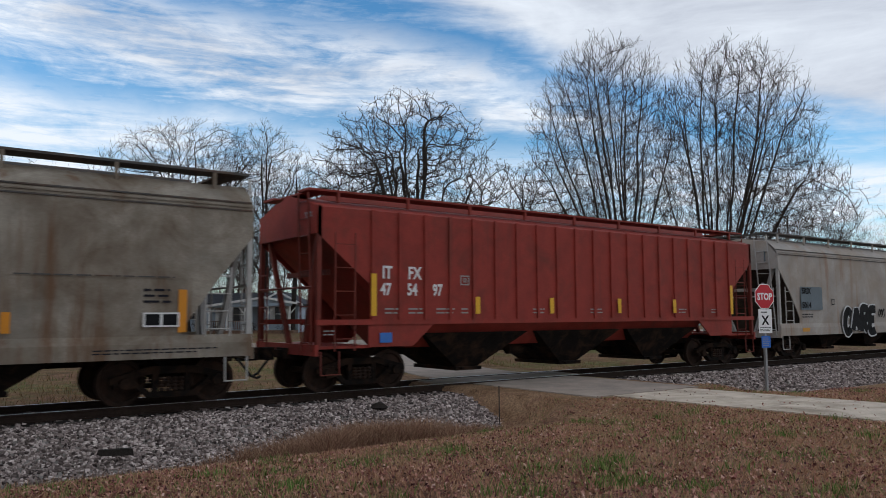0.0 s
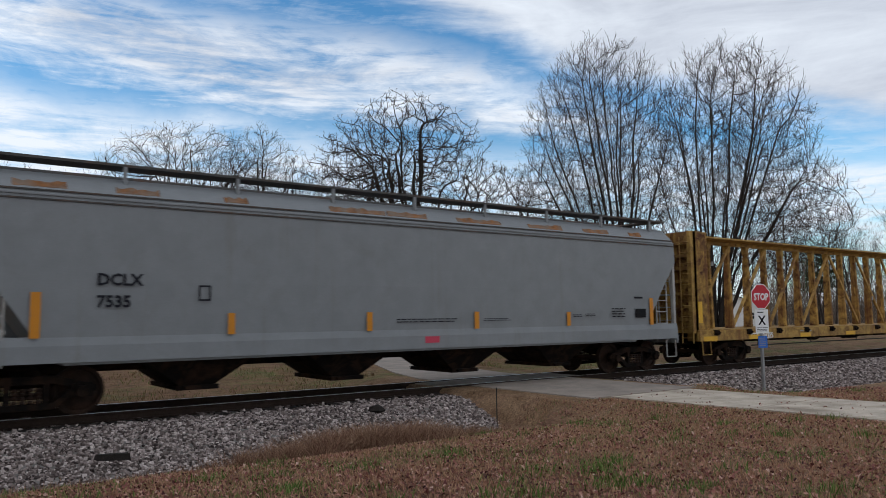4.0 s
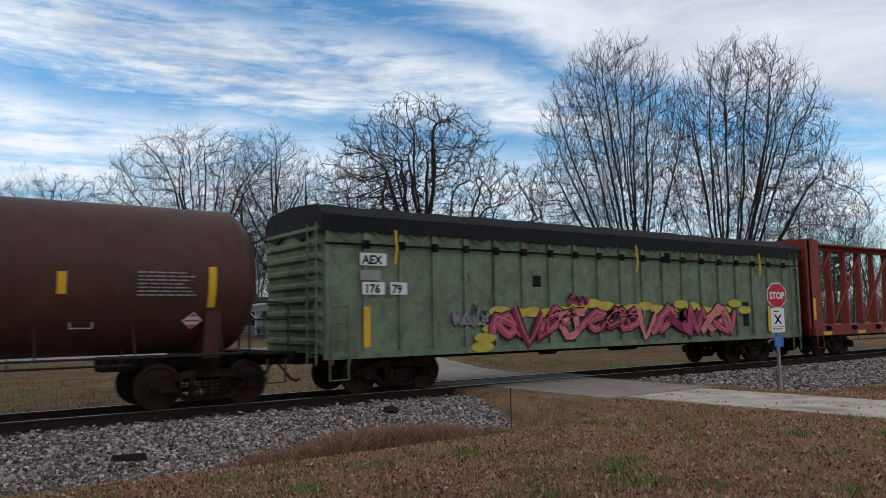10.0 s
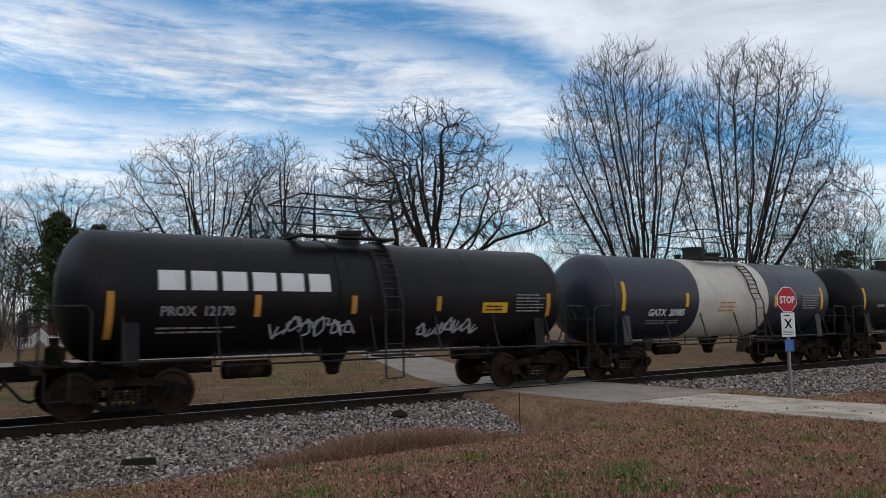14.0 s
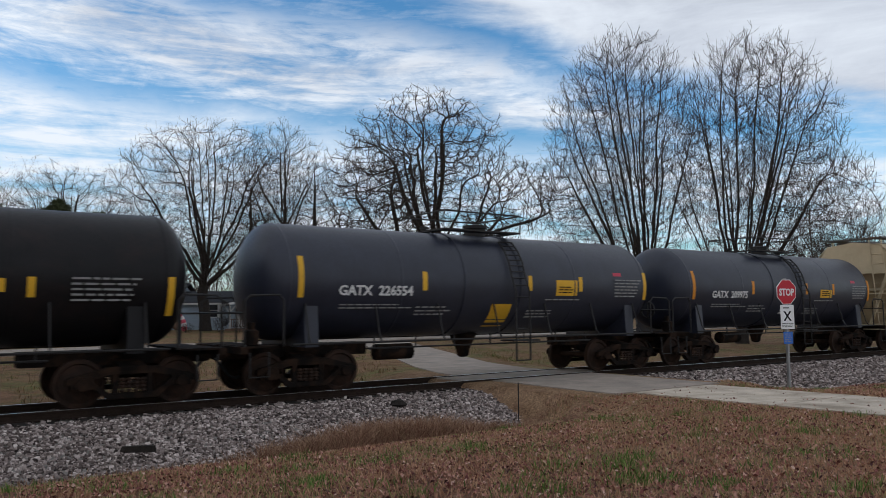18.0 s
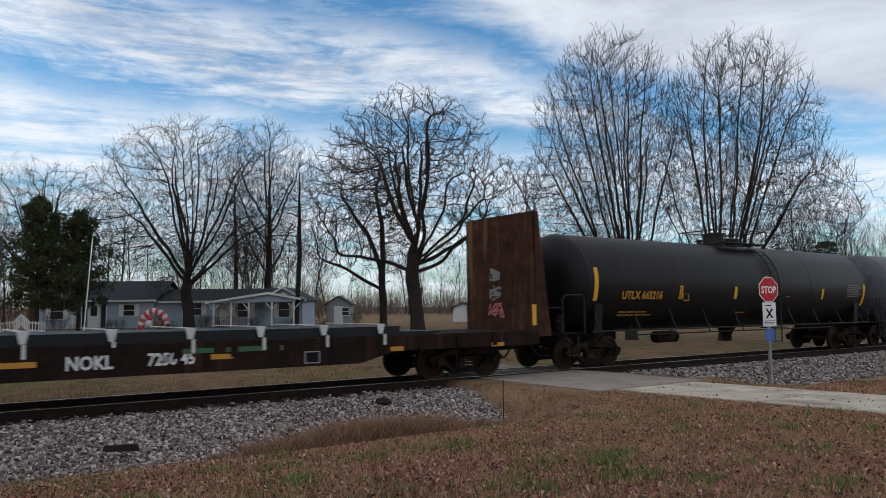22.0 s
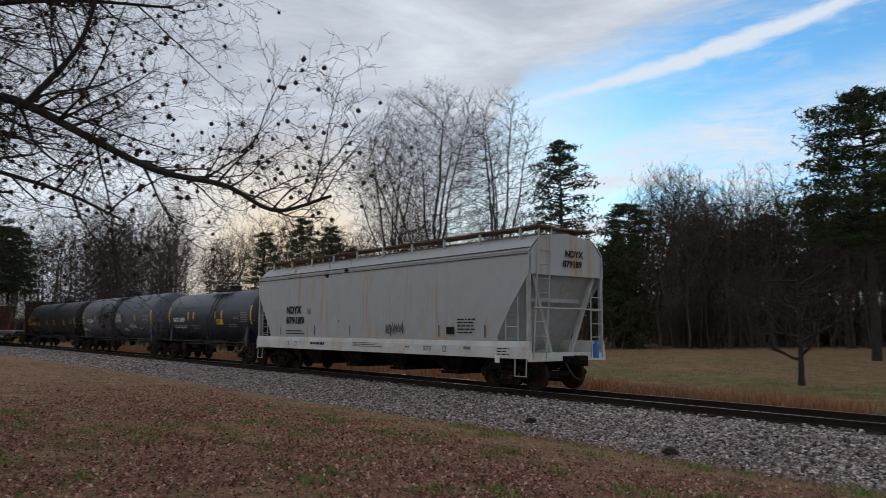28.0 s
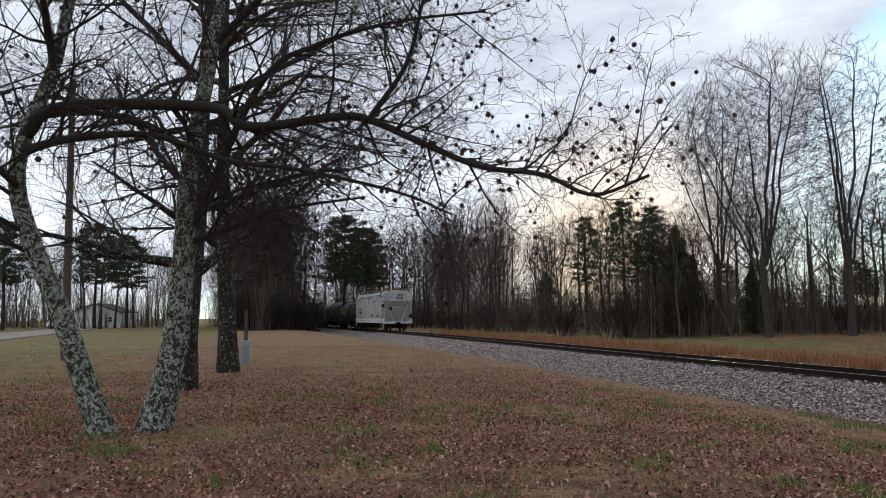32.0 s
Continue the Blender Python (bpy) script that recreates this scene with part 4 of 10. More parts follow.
def hopper(label, xi0, xi1, body, sill, gear, style="curved", bays=3, sill_z=(0.93, 1.27), board=4.71, eave=4.30, shoulder=3.9, slope=(3.35, 1.55, 1.35),
           ribs=0, walk_mat=None, brackets=9, sheet_in=1.8, sheet=None):
    """A covered hopper. slope: top and bottom height of the slanted side edge, and how far it comes in."""
    c = car_root("covered_hopper", label, xi0, xi1, category="hopper car")
    L = xi1 - xi0
    h = L / 2
    W = 1.57
    z0 = sill_z[1]
    zt, zb, inn = slope

    def half_w(z):
        if style == "flat":
            return W if z < eave else W - (z - eave) / 0.26 * 1.0
        if z < shoulder:
            return W + 0.03 * math.sin(max(0, z - z0) / (shoulder - z0) * math.pi)
        return W - 0.50 * ((z - shoulder) / (eave + 0.13 - shoulder)) ** 1.6

    top = eave + (0.26 if style == "flat" else 0.13)
    # inner body with the slanted slope sheets at both ends
    xs = [-h + 0.12, -h + 0.12 + sheet_in, h - 0.12 - sheet_in, h - 0.12]
    lows = [zt + 0.1, 0.95, 0.95, zt + 0.1]
    rings = []
    for x, lo in zip(xs, lows):
        r = []
        for k in range(13):
            z = lo + (top - lo) * k / 12
            pinch = 1.0 if z >= z0 or style == "curved" else 0.55 + 0.45 * (z - 0.95) / (z0 - 0.95)
            r.append((x, -(half_w(z) - 0.035) * pinch, z))
        rings.append(r + [(p[0], -p[1], p[2]) for p in r[::-1]])
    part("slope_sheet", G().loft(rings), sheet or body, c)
    # side plates with the slanted ends
    zs = [z0, zb, zb + 0.3, (zb + zt) / 2, zt] + [zt + (top - zt) * k / 9 for k in range(1, 10)]
    for s in (-1, 1):
        g = G()
        rows = []
        for z in zs:
            e = h - inn if z <= zb else (h if z >= zt else h - inn * ((zt - z) / (zt - zb)) ** (0.9 if style == "curved" else 1.0))
            y = s * half_w(z)
            rows.append([(-e, y, z), (e, y, z), (e, y - s * 0.03, z), (-e, y - s * 0.03, z)])
        g.loft(rows)
        part("side_plate", g, body, c, smooth=False)
    # roof, end walls
    g = G().prism_x([(-half_w(top) , top - 0.02), (0, top + 0.12), (half_w(top), top - 0.02)], -h + 0.02, h - 0.02)
    part("roof", g, body, c)
    for s in (-1, 1):
        g = G().prism_x([(-W * 0.97, zt), (W * 0.97, zt), (W * 0.97, shoulder), (half_w(top), top), (-half_w(top), top), (-W * 0.97, shoulder)], s * h - 0.06 - 0.05 * s, s * h + 0.06 - 0.07 * s)
        part("end_wall", g, body, c)
    # grooves below the roof
    if style == "curved":
        for s in (-1, 1):
            for k in range(3):
                z = shoulder - 0.04 + 0.085 * k
                part("side_bead", G().box(-h + 0.01, s * half_w(z) - 0.022, z, h - 0.01, s * half_w(z) + 0.022, z + 0.03), M["walkway"] if k % 2 == 0 else body, c)
    # sills and end platforms
    for s in (-1, 1):
        y0, y1 = sorted((s * 1.50, s * 1.60))
        if style == "flat":
            part("side_sill", G().box(-h, y0, z0 - 0.10, h, y1, z0 + 0.02), sill, c)
            for e in (-1, 1):
                a, b = sorted((e * h, e * (h - 3.0)))
                k = sorted((e * (h - 2.9), e * (h - 1.8)))
                part("bolster_plate", G().prism_y([(e * (h - 1.3), z0 - 0.1), (e * (h - 3.1), z0 - 0.1), (e * (h - 2.5), 1.02), (e * (h - 1.3), 1.02)], min(y0, y1) + 0.03, max(y0, y1) - 0.03), sill, c)
        else:
            part("side_sill", G().prism_x([(s * 1.48, sill_z[0]), (s * 1.61, sill_z[0]), (s * 1.61, sill_z[1] - 0.06), (s * 1.57, sill_z[1] + 0.1), (s * 1.48, sill_z[1] + 0.1)], -h, h), sill, c)
    part("center_sill", G().box(-h - 0.1, -0.28, 0.75, h + 0.1, 0.28, 1.0), M["running_gear"], c)
    for s in (-1, 1):
        a, b = sorted((s * h, s * (h - 1.4)))
        part("end_platform", G().box(a, -1.5, 1.0, b, 1.5, 1.06).box(s * h - 0.04, -1.6, 0.86, s * h + 0.04, 1.6, 1.1), sill, c)
    # outlet bays
    gap = (L - 5.6) / bays
    for k in range(bays):
        x = -h + 2.8 + gap * (k + 0.5)
        w = gap * 0.46
        bay = part("outlet_bay", G().frustum(x - w, -1.35, x + w, 1.35, 1.30, x - 0.36, -0.85, x + 0.36, 0.85, 0.42), M["running_gear"], c)
        part("outlet_gate", G().box(x - 0.42, -0.95, 0.33, x + 0.42, 0.95, 0.42).box(x - 0.3, -1.05, 0.36, x - 0.22, 1.05, 0.41), M["running_gear"], bay)
    # ribs
    for s in (-1, 1):
        for k in range(ribs):
            x = -h + 1.395 + (L - 2.79) * k / (ribs - 1)
            part("side_stake", G().box(x - 0.04, s * W - 0.05, z0, x + 0.04, s * W + 0.05, eave - 0.02), body, c)
    # running board, brackets and hatches
    wm = walk_mat or M["walkway"]
    for s in (-1, 1):
        part("running_board", G().box(-h - 0.05, s * 0.95 - 0.28, board - 0.05, h + 0.05, s * 0.95 + 0.28, board), wm, c)
        for k in range(brackets):
            x = -h + 0.7 + (L - 1.4) * k / (brackets - 1)
            part("bracket", G().box(x - 0.035, s * 1.2 - 0.03, top - 0.12, x + 0.035, s * 1.2 + 0.03, board - 0.05), body if style == "curved" else wm, c)
    part("hatch_cover", G().prism_x([(-0.34, top + 0.05), (0.34, top + 0.05), (0.26, top + 0.20), (-0.26, top + 0.20)], -h + 0.9, h - 0.9), wm, c)
    for s in (-1, 1):
        part("roof_crosswalk", G().box(s * (h - 0.3) - 0.22, -0.66, board - 0.05, s * (h - 0.3) + 0.22, 0.66, board - 0.008), wm, c)
    # corner posts, ladders, rails
    for ex in (-1, 1):
        for s in (-1, 1):
            part("corner_post", G().box(ex * (h - 0.06) - 0.05, s * 1.52 - 0.05, 1.0, ex * (h - 0.06) + 0.05, s * 1.52 + 0.05, shoulder), gear, c)
        ladder(c, (ex * (h - 0.95), -1.56, 0.95), (ex * (h - 0.95), -1.56, zb + 1.15), (ex * 0.5, 0, 0), 5, gear)
        ladder(c, (ex * (h + 0.05), -1.45, 0.95), (ex * (h + 0.05), -1.20, board - 0.1), (0, 0.5, 0), 9, gear)
        ladder(c, (ex * (h + 0.05), 1.45, 0.95), (ex * (h + 0.05), 1.45, 2.9), (0, -0.5, 0), 5, gear)
        rod(c, [(ex * (h + 0.05), -1.45, 2.35), (ex * (h + 0.05), 1.45, 2.35)], 0.025, gear, "end_rail")
        for s in (-1, 1):
            rod(c, [(ex * (h - 0.30), s * 0.42, 1.05), (ex * (h - 0.16), s * 1.32, zt + 0.1)], 0.075, gear, "end_strut", n=4)
        part("end_beam", G().box(ex * (h - 0.55) - 0.05, -1.05, (zt + 1.9) / 2 - 0.06, ex * (h - 0.55) + 0.05, 1.05, (zt + 1.9) / 2 + 0.06), gear, c)
        part("sill_step", G().tube([(ex * (h - 0.55), -1.58, 0.95), (ex * (h - 0.55), -1.60, 0.45), (ex * (h - 0.1), -1.60, 0.45), (ex * (h - 0.1), -1.58, 0.95)], 0.022, 5), gear, c)
    couplers(c, h + 0.1)
    bogie(c, -h + 1.42)
    bogie(c, h - 1.42)
    brake_gear(c, h, gear)
    return c, h, lambda z: -(half_w(z) + 0.006)


def tank_car(label, xi0, xi1, shell, r=1.48, zc=2.56, band=None, jacket=0.0, dome=True, hatch_x=0.0, high_rail=False, gear=None, belt=0.0):
    """A tank car: xi0 and xi1 are the ends of the tank itself."""
    c = car_root("tank_car", label, xi0, xi1)
    gear = gear or M["ladder_dark"]
    L = xi1 - xi0
    h = L / 2
    prof = []
    head = 0.62
    for k in range(9):
        a = math.pi / 2 * k / 8
        prof.append((-h + head * (1 - math.sin(a)) if k else -h, r * math.cos(math.pi / 2 - a) if k else 0.02))
    prof = [(-h + head * (1 - math.cos(math.pi / 2 * k / 8)), max(0.02, r * math.sin(math.pi / 2 * k / 8) ** 0.9)) for k in range(9)]
    prof += [(-x, q) for x, q in prof[::-1]]
    part("tank_shell", G().lathe_x(prof, 0, zc, 48), shell, c, smooth=True)
    for x in (-h + head, h - head, -h * 0.45, h * 0.45):
        part("weld_ring", G().lathe_x([(x - 0.03, r + 0.001), (x - 0.02, r + 0.006), (x + 0.02, r + 0.006), (x + 0.03, r + 0.001)], 0, zc, 48, False), shell, c, smooth=True)
    if band:
        x0, x1, mt = band
        part("centre_band", G().lathe_x([(x0 - 0.01, r + 0.002), (x0, r + 0.012), (x1, r + 0.012), (x1 + 0.01, r + 0.002)], 0, zc, 48, False), mt, c, smooth=True)
    if jacket:
        for sx in (-1, 1):
            part("jacket_ring", G().lathe_x([(sx * jacket - 0.10, r + 0.002), (sx * jacket - 0.08, r + 0.03), (sx * jacket + 0.08, r + 0.03), (sx * jacket + 0.10, r + 0.002)], 0, zc, 48, False), shell, c, smooth=True)
    # stub sills, saddles, draft boxes
    for s in (-1, 1):
        a, b = sorted((s * (h + 0.55), s * (h - 3.0)))
        part("stub_sill", G().box(a, -0.30, 0.76, b, 0.30, 1.04), M["running_gear"], c)
        part("saddle", G().prism_x([(-1.25, 1.0), (1.25, 1.0), (r * 0.9, zc - r * 0.42), (-r * 0.9, zc - r * 0.42)], s * (h - 1.15) - 0.16, s * (h - 1.15) + 0.16), shell, c)
        part("end_sill", G().box(min(s * (h + 0.35), s * (h + 0.5)), -1.50, 0.92, max(s * (h + 0.35), s * (h + 0.5)), 1.50, 1.06), M["running_gear"], c)
        part("end_platform", G().box(min(s * (h - 0.3), s * (h + 0.36)), -1.45, 1.03, max(s * (h - 0.3), s * (h + 0.36)), 1.45, 1.07), M["running_gear"], c)
        e = s * (h + 0.42)
        for y in (-1.42, 1.42):
            rod(c, [(e, y, 1.05), (e, y, 2.0), (e - s * 0.12, y, 2.1), (e - s * 0.75, y, 2.12), (e - s * 0.85, y, 2.0), (e - s * 0.85, y, 1.05)], 0.024, gear, "end_handrail")
        rod(c, [(e, -1.42, 1.75), (e, 1.42, 1.75)], 0.022, gear, "end_handrail")
        part("sill_step", G().tube([(e - s * 0.1, -1.5, 0.95), (e - s * 0.1, -1.52, 0.45), (e - s * 0.5, -1.52, 0.45), (e - s * 0.5, -1.5, 0.95)], 0.022, 5), gear, c)
    part("valve_box", G().lathe_z([(0.0, 0.05), (0.02, 0.16), (0.3, 0.16), (0.34, 0.08), (0.48, 0.08)], -h - 0.1, -0.95, 12), M["running_gear"], c, m=pose(0, 0, 1.07))
    part("brake_wheel", G().lathe_x([(-0.02, 0.27), (0.02, 0.27), (0.02, 0.24), (-0.02, 0.24), (-0.02, 0.27)], -0.55, 1.75, 18, False).box(-0.012, -0.80, 1.735, 0.012, -0.30, 1.765).box(-0.012, -0.565, 1.5, 0.012, -0.535, 2.0), gear, c, m=pose(-h - 0.52, 0, 0))
    # side rails and their stanchions
    for y in (-1.52, 1.52):
        rod(c, [(-h + 0.6, y, 1.08), (h - 0.6, y, 1.08)], 0.024, gear, "side_rail")
        n = max(6, int(L / 1.6))
        for k in range(n):
            x = -h + 1.0 + (L - 2.0) * k / (n - 1)
            part("rail_bracket", G().tube([(x, y, 1.08), (x, y * 0.93, 1.24), (x, y * 0.80, zc - math.sqrt(max(0.01, r * r - (y * 0.80) ** 2)))], 0.022, 4), gear, c)
    for y in (-1.05,):
        rod(c, [(-h + 2.6, y, 0.92), (h - 2.6, y, 0.92)], 0.022, gear, "walk_rail")
        for k in range(7):
            x = -h + 2.8 + (L - 5.6) * k / 6
            part("rail_bracket", G().tube([(x, y, 0.92), (x, y, 1.2)], 0.02, 4), gear, c)
    # bottom outlet, reservoir
    part("bottom_outlet", G().lathe_z([(0.55, 0.09), (0.6, 0.16), (0.75, 0.18), (zc - r + 0.1, 0.42)], hatch_x, 0, 14), M["running_gear"], c, smooth=True)
    part("air_reservoir", G().lathe_x([(-0.55, 0.05), (-0.5, 0.19), (0.5, 0.19), (0.55, 0.05)], -0.55, 0.80, 14), M["running_gear"], c, m=pose(-h * 0.42, 0, 0), smooth=True)
    # top platform, manway, valves, ladder
    t = zc + r
    x = hatch_x
    part("top_platform", G().box(x - 1.25, -0.95, t + 0.02, x + 1.25, -0.55, t + 0.06).box(x - 1.25, 0.55, t + 0.02, x + 1.25, 0.95, t + 0.06).box(x - 1.25, -0.55, t + 0.02, x - 1.05, 0.55, t + 0.06).box(x + 1.05, -0.55, t + 0.02, x + 1.25, 0.55, t + 0.06), gear, c)
    part("manway", G().lathe_z([(t - 0.1, 0.28), (t + 0.20, 0.28), (t + 0.20, 0.34), (t + 0.28, 0.34), (t + 0.32, 0.1)], x + 0.45, 0, 18), gear, c, smooth=True)
    if dome:
        part("valve_dome", G().lathe_z([(t - 0.1, 0.36), (t + 0.36, 0.36), (t + 0.36, 0.40), (t + 0.44, 0.40), (t + 0.46, 0.2)], x - 0.55, 0, 20), gear, c, smooth=True)
    part("relief_valve", G().lathe_z([(t - 0.1, 0.09), (t + 0.14, 0.09), (t + 0.15, 0.14), (t + 0.2, 0.13), (t + 0.21, 0.03)], x - 1.0, 0.3, 12), gear, c, smooth=True)
    up = 0.95 if high_rail else 0.5
    for y in (-0.95, 0.95):
        rod(c, [(x - 1.25, y, t + 0.04), (x - 1.25, y, t + up), (x + 1.25, y, t + up), (x + 1.25, y, t + 0.04)], 0.022, gear, "platform_rail")
        rod(c, [(x - 1.25, y, t + up * .55), (x + 1.25, y, t + up * .55)], 0.018, gear, "platform_rail") if high_rail else None
    for ex in (-1.25, 1.25):
        rod(c, [(x + ex, -0.95, t + up), (x + ex, 0.95, t + up)], 0.022, gear, "platform_rail")
    lx = x + 0.55
    pts = [Vector((lx, -1.56, 0.5)), Vector((lx, -1.56, zc - 0.2))] + [Vector((lx, -(r + 0.09) * math.cos(a), zc + (r + 0.09) * math.sin(a))) for a in (0.15, 0.4, 0.65, 0.9)]
    g = G()
    for dx in (0, 0.46):
        g.tube([p + Vector((dx, 0, 0)) for p in pts], 0.026, 5)
    tot = 12
    for k in range(tot):
        q = k / (tot - 1) * (len(pts) - 1)
        i = min(len(pts) - 2, int(q))
        p = pts[i].lerp(pts[i + 1], q - i)
        g.tube([p, p + Vector((0.46, 0, 0))], 0.016, 5)
    part("ladder", g, gear, c)
    part("access_platform", G().box(lx - 0.15, -1.62, 0.98, lx + 0.75, -1.1, 1.02), gear, c)
    couplers(c, h + 0.55)
    bogie(c, -h + 1.15)
    bogie(c, h - 1.15)

    def at(z, off=0.006):
        """y of the shell's near face at height z, and the lean there."""
        s = max(-0.98, min(0.98, (z - zc) / r))
        return -(r + off) * math.sqrt(1 - s * s), -math.degrees(math.asin(s))
    return c, h, at


def tank_words(c, at, text, x, z, size, mat, squeeze=1.0):
    y, lean = at(z + size * 0.35, 0.012)
    s = math.radians(lean)
    words(c, text, x, y - math.sin(s) * size * 0.35 * 0, z + size * 0.35 - math.cos(s) * size * 0.35, size, mat, lean, squeeze)


def tank_plate(c, at, x, z, w, h, mat, name="reflector"):
    """A painted strip that follows the shell's round."""
    g = G()
    n = max(2, int(h / 0.12))
    rings = []
    for k in range(n + 1):
        zz = z + h * k / n
        y, _ = at(zz, 0.004)
        y2, _ = at(zz, -0.004)
        rings.append([(x, y, zz), (x + w, y, zz), (x + w, y2, zz), (x, y2, zz)])
    part(name, g.loft(rings), mat, c, smooth=True)


def tank_bars(c, at, x, z, w, h, lines, mat, seed):
    y, lean = at(z + h / 2, 0.010)
    s = math.radians(lean)
    bars(c, x, y - math.sin(s) * h * 0.5 * 0, z + h / 2 - math.cos(s) * h / 2, w, h, lines, mat, seed, lean)


def tank_tag(c, at, x, z, w, h, mat, seed, n=7, wid=0.035):
    y, lean = at(z + h / 2, 0.014)
    tag_strokes(c, x, y, z, w, h, mat, seed, n, wid, lean)


def boxcar(label, xi0, xi1, body, roof_z=4.36, sill=1.03, panels=18, door=(0.0, 3.0), gear=None, roof=None, open_top=False, deep=0.05):
    c = car_root("boxcar", label, xi0, xi1, category="boxcar")
    L = xi1 - xi0
    h = L / 2
    W = 1.52
    gear = gear or M["ladder_dark"]
    if open_top:
        for s in (-1, 1):
            y0, y1 = sorted((s * W, s * (W - 0.06)))
            part("side_wall", G().box(-h, y0, sill, h, y1, roof_z), body, c)
        for s in (-1, 1):
            a, b = sorted((s * h, s * (h - 0.06)))
            part("end_wall", G().box(a, -W + 0.06, sill, b, W - 0.06, roof_z), body, c)
        part("load_floor", G().box(-h + 0.07, -W + 0.07, sill, h - 0.07, W - 0.07, sill + 0.1), body, c)
    else:
        part("box_body", G().box(-h, -W, sill, h, W, roof_z), body, c)
        part("roof", G().prism_x([(-W - 0.03, roof_z), (-W - 0.03, roof_z + 0.05), (0, roof_z + 0.20), (W + 0.03, roof_z + 0.05), (W + 0.03, roof_z)], -h - 0.02, h + 0.02), roof or body, c)
    # ribs on the sides
    for s in (-1, 1):
        for k in range(panels + 1):
            x = -h + 0.06 + (L - 0.12) * k / panels
            if door and abs(x - door[0]) < door[1] / 2 + 0.1 and s < 2:
                continue
            part("side_post", G().box(x - 0.055, s * W - deep, sill + 0.02, x + 0.055, s * W + deep, roof_z - 0.02), body, c)
        part("side_sill", G().box(-h, s * W - 0.06, sill - 0.12, h, s * W + 0.06, sill + 0.03), body, c)
        part("top_chord", G().box(-h, s * W - 0.055, roof_z - 0.12, h, s * W + 0.055, roof_z + 0.001), body, c)
        if door:
            d = part("sliding_door", G().box(door[0] - door[1] / 2, s * (W + 0.05) - 0.05, sill + 0.04, door[0] + door[1] / 2, s * (W + 0.05) + 0.05, roof_z - 0.18), body, c)
            for k in range(4):
                part("door_brace", G().box(door[0] - door[1] / 2 + 0.05, s * (W + 0.12) - 0.03, sill + 0.5 + k * 0.75, door[0] + door[1] / 2 - 0.05, s * (W + 0.12) + 0.03, sill + 0.58 + k * 0.75), body, d)
            part("door_track", G().box(door[0] - door[1] * 1.4, s * (W + 0.08) - 0.06, sill - 0.02, door[0] + door[1] * 0.7, s * (W + 0.08) + 0.06, sill + 0.04), body, c)
    # corrugated ends
    for s in (-1, 1):
        for k in range(9):
            z = sill + 0.15 + (roof_z - sill - 0.3) * k / 8.5
            part("end_corrugation", G().prism_y([(s * h, z), (s * (h + 0.09), z + 0.06), (s * (h + 0.09), z + 0.13), (s * h, z + 0.20)][::s], -W + 0.08, W - 0.08), body, c)
        ladder(c, (s * (h + 0.14), -1.42, 0.75), (s * (h + 0.14), -1.42, roof_z - 0.1), (0, 0.45, 0), 9, gear)
        part("sill_step", G().tube([(s * (h - 0.1), -1.58, 0.95), (s * (h - 0.1), -1.60, 0.42), (s * (h - 0.55), -1.60, 0.42), (s * (h - 0.55), -1.58, 0.95)], 0.022, 5), gear, c)
    ladder(c, (-h + 0.15, -W - 0.09, 0.75), (-h + 0.15, -W - 0.09, 2.2), (0.42, 0, 0), 4, gear)
    ladder(c, (h - 0.57, -W - 0.09, 0.75), (h - 0.57, -W - 0.09, roof_z - 0.1), (0.42, 0, 0), 9, gear)
    part("center_sill", G().box(-h - 0.1, -0.3, 0.72, h + 0.1, 0.3, sill - 0.1), M["running_gear"], c)
    for k in range(9):
        x = -h + 1.0 + (L - 2.0) * k / 8
        part("cross_bearer", G().box(x - 0.06, -1.45, 0.86, x + 0.06, 1.45, sill - 0.02), M["running_gear"], c)
    couplers(c, h + 0.25)
    bogie(c, -h + 2.15)
    bogie(c, h - 2.15)
    brake_gear(c, h, gear)
    return c, h, -W


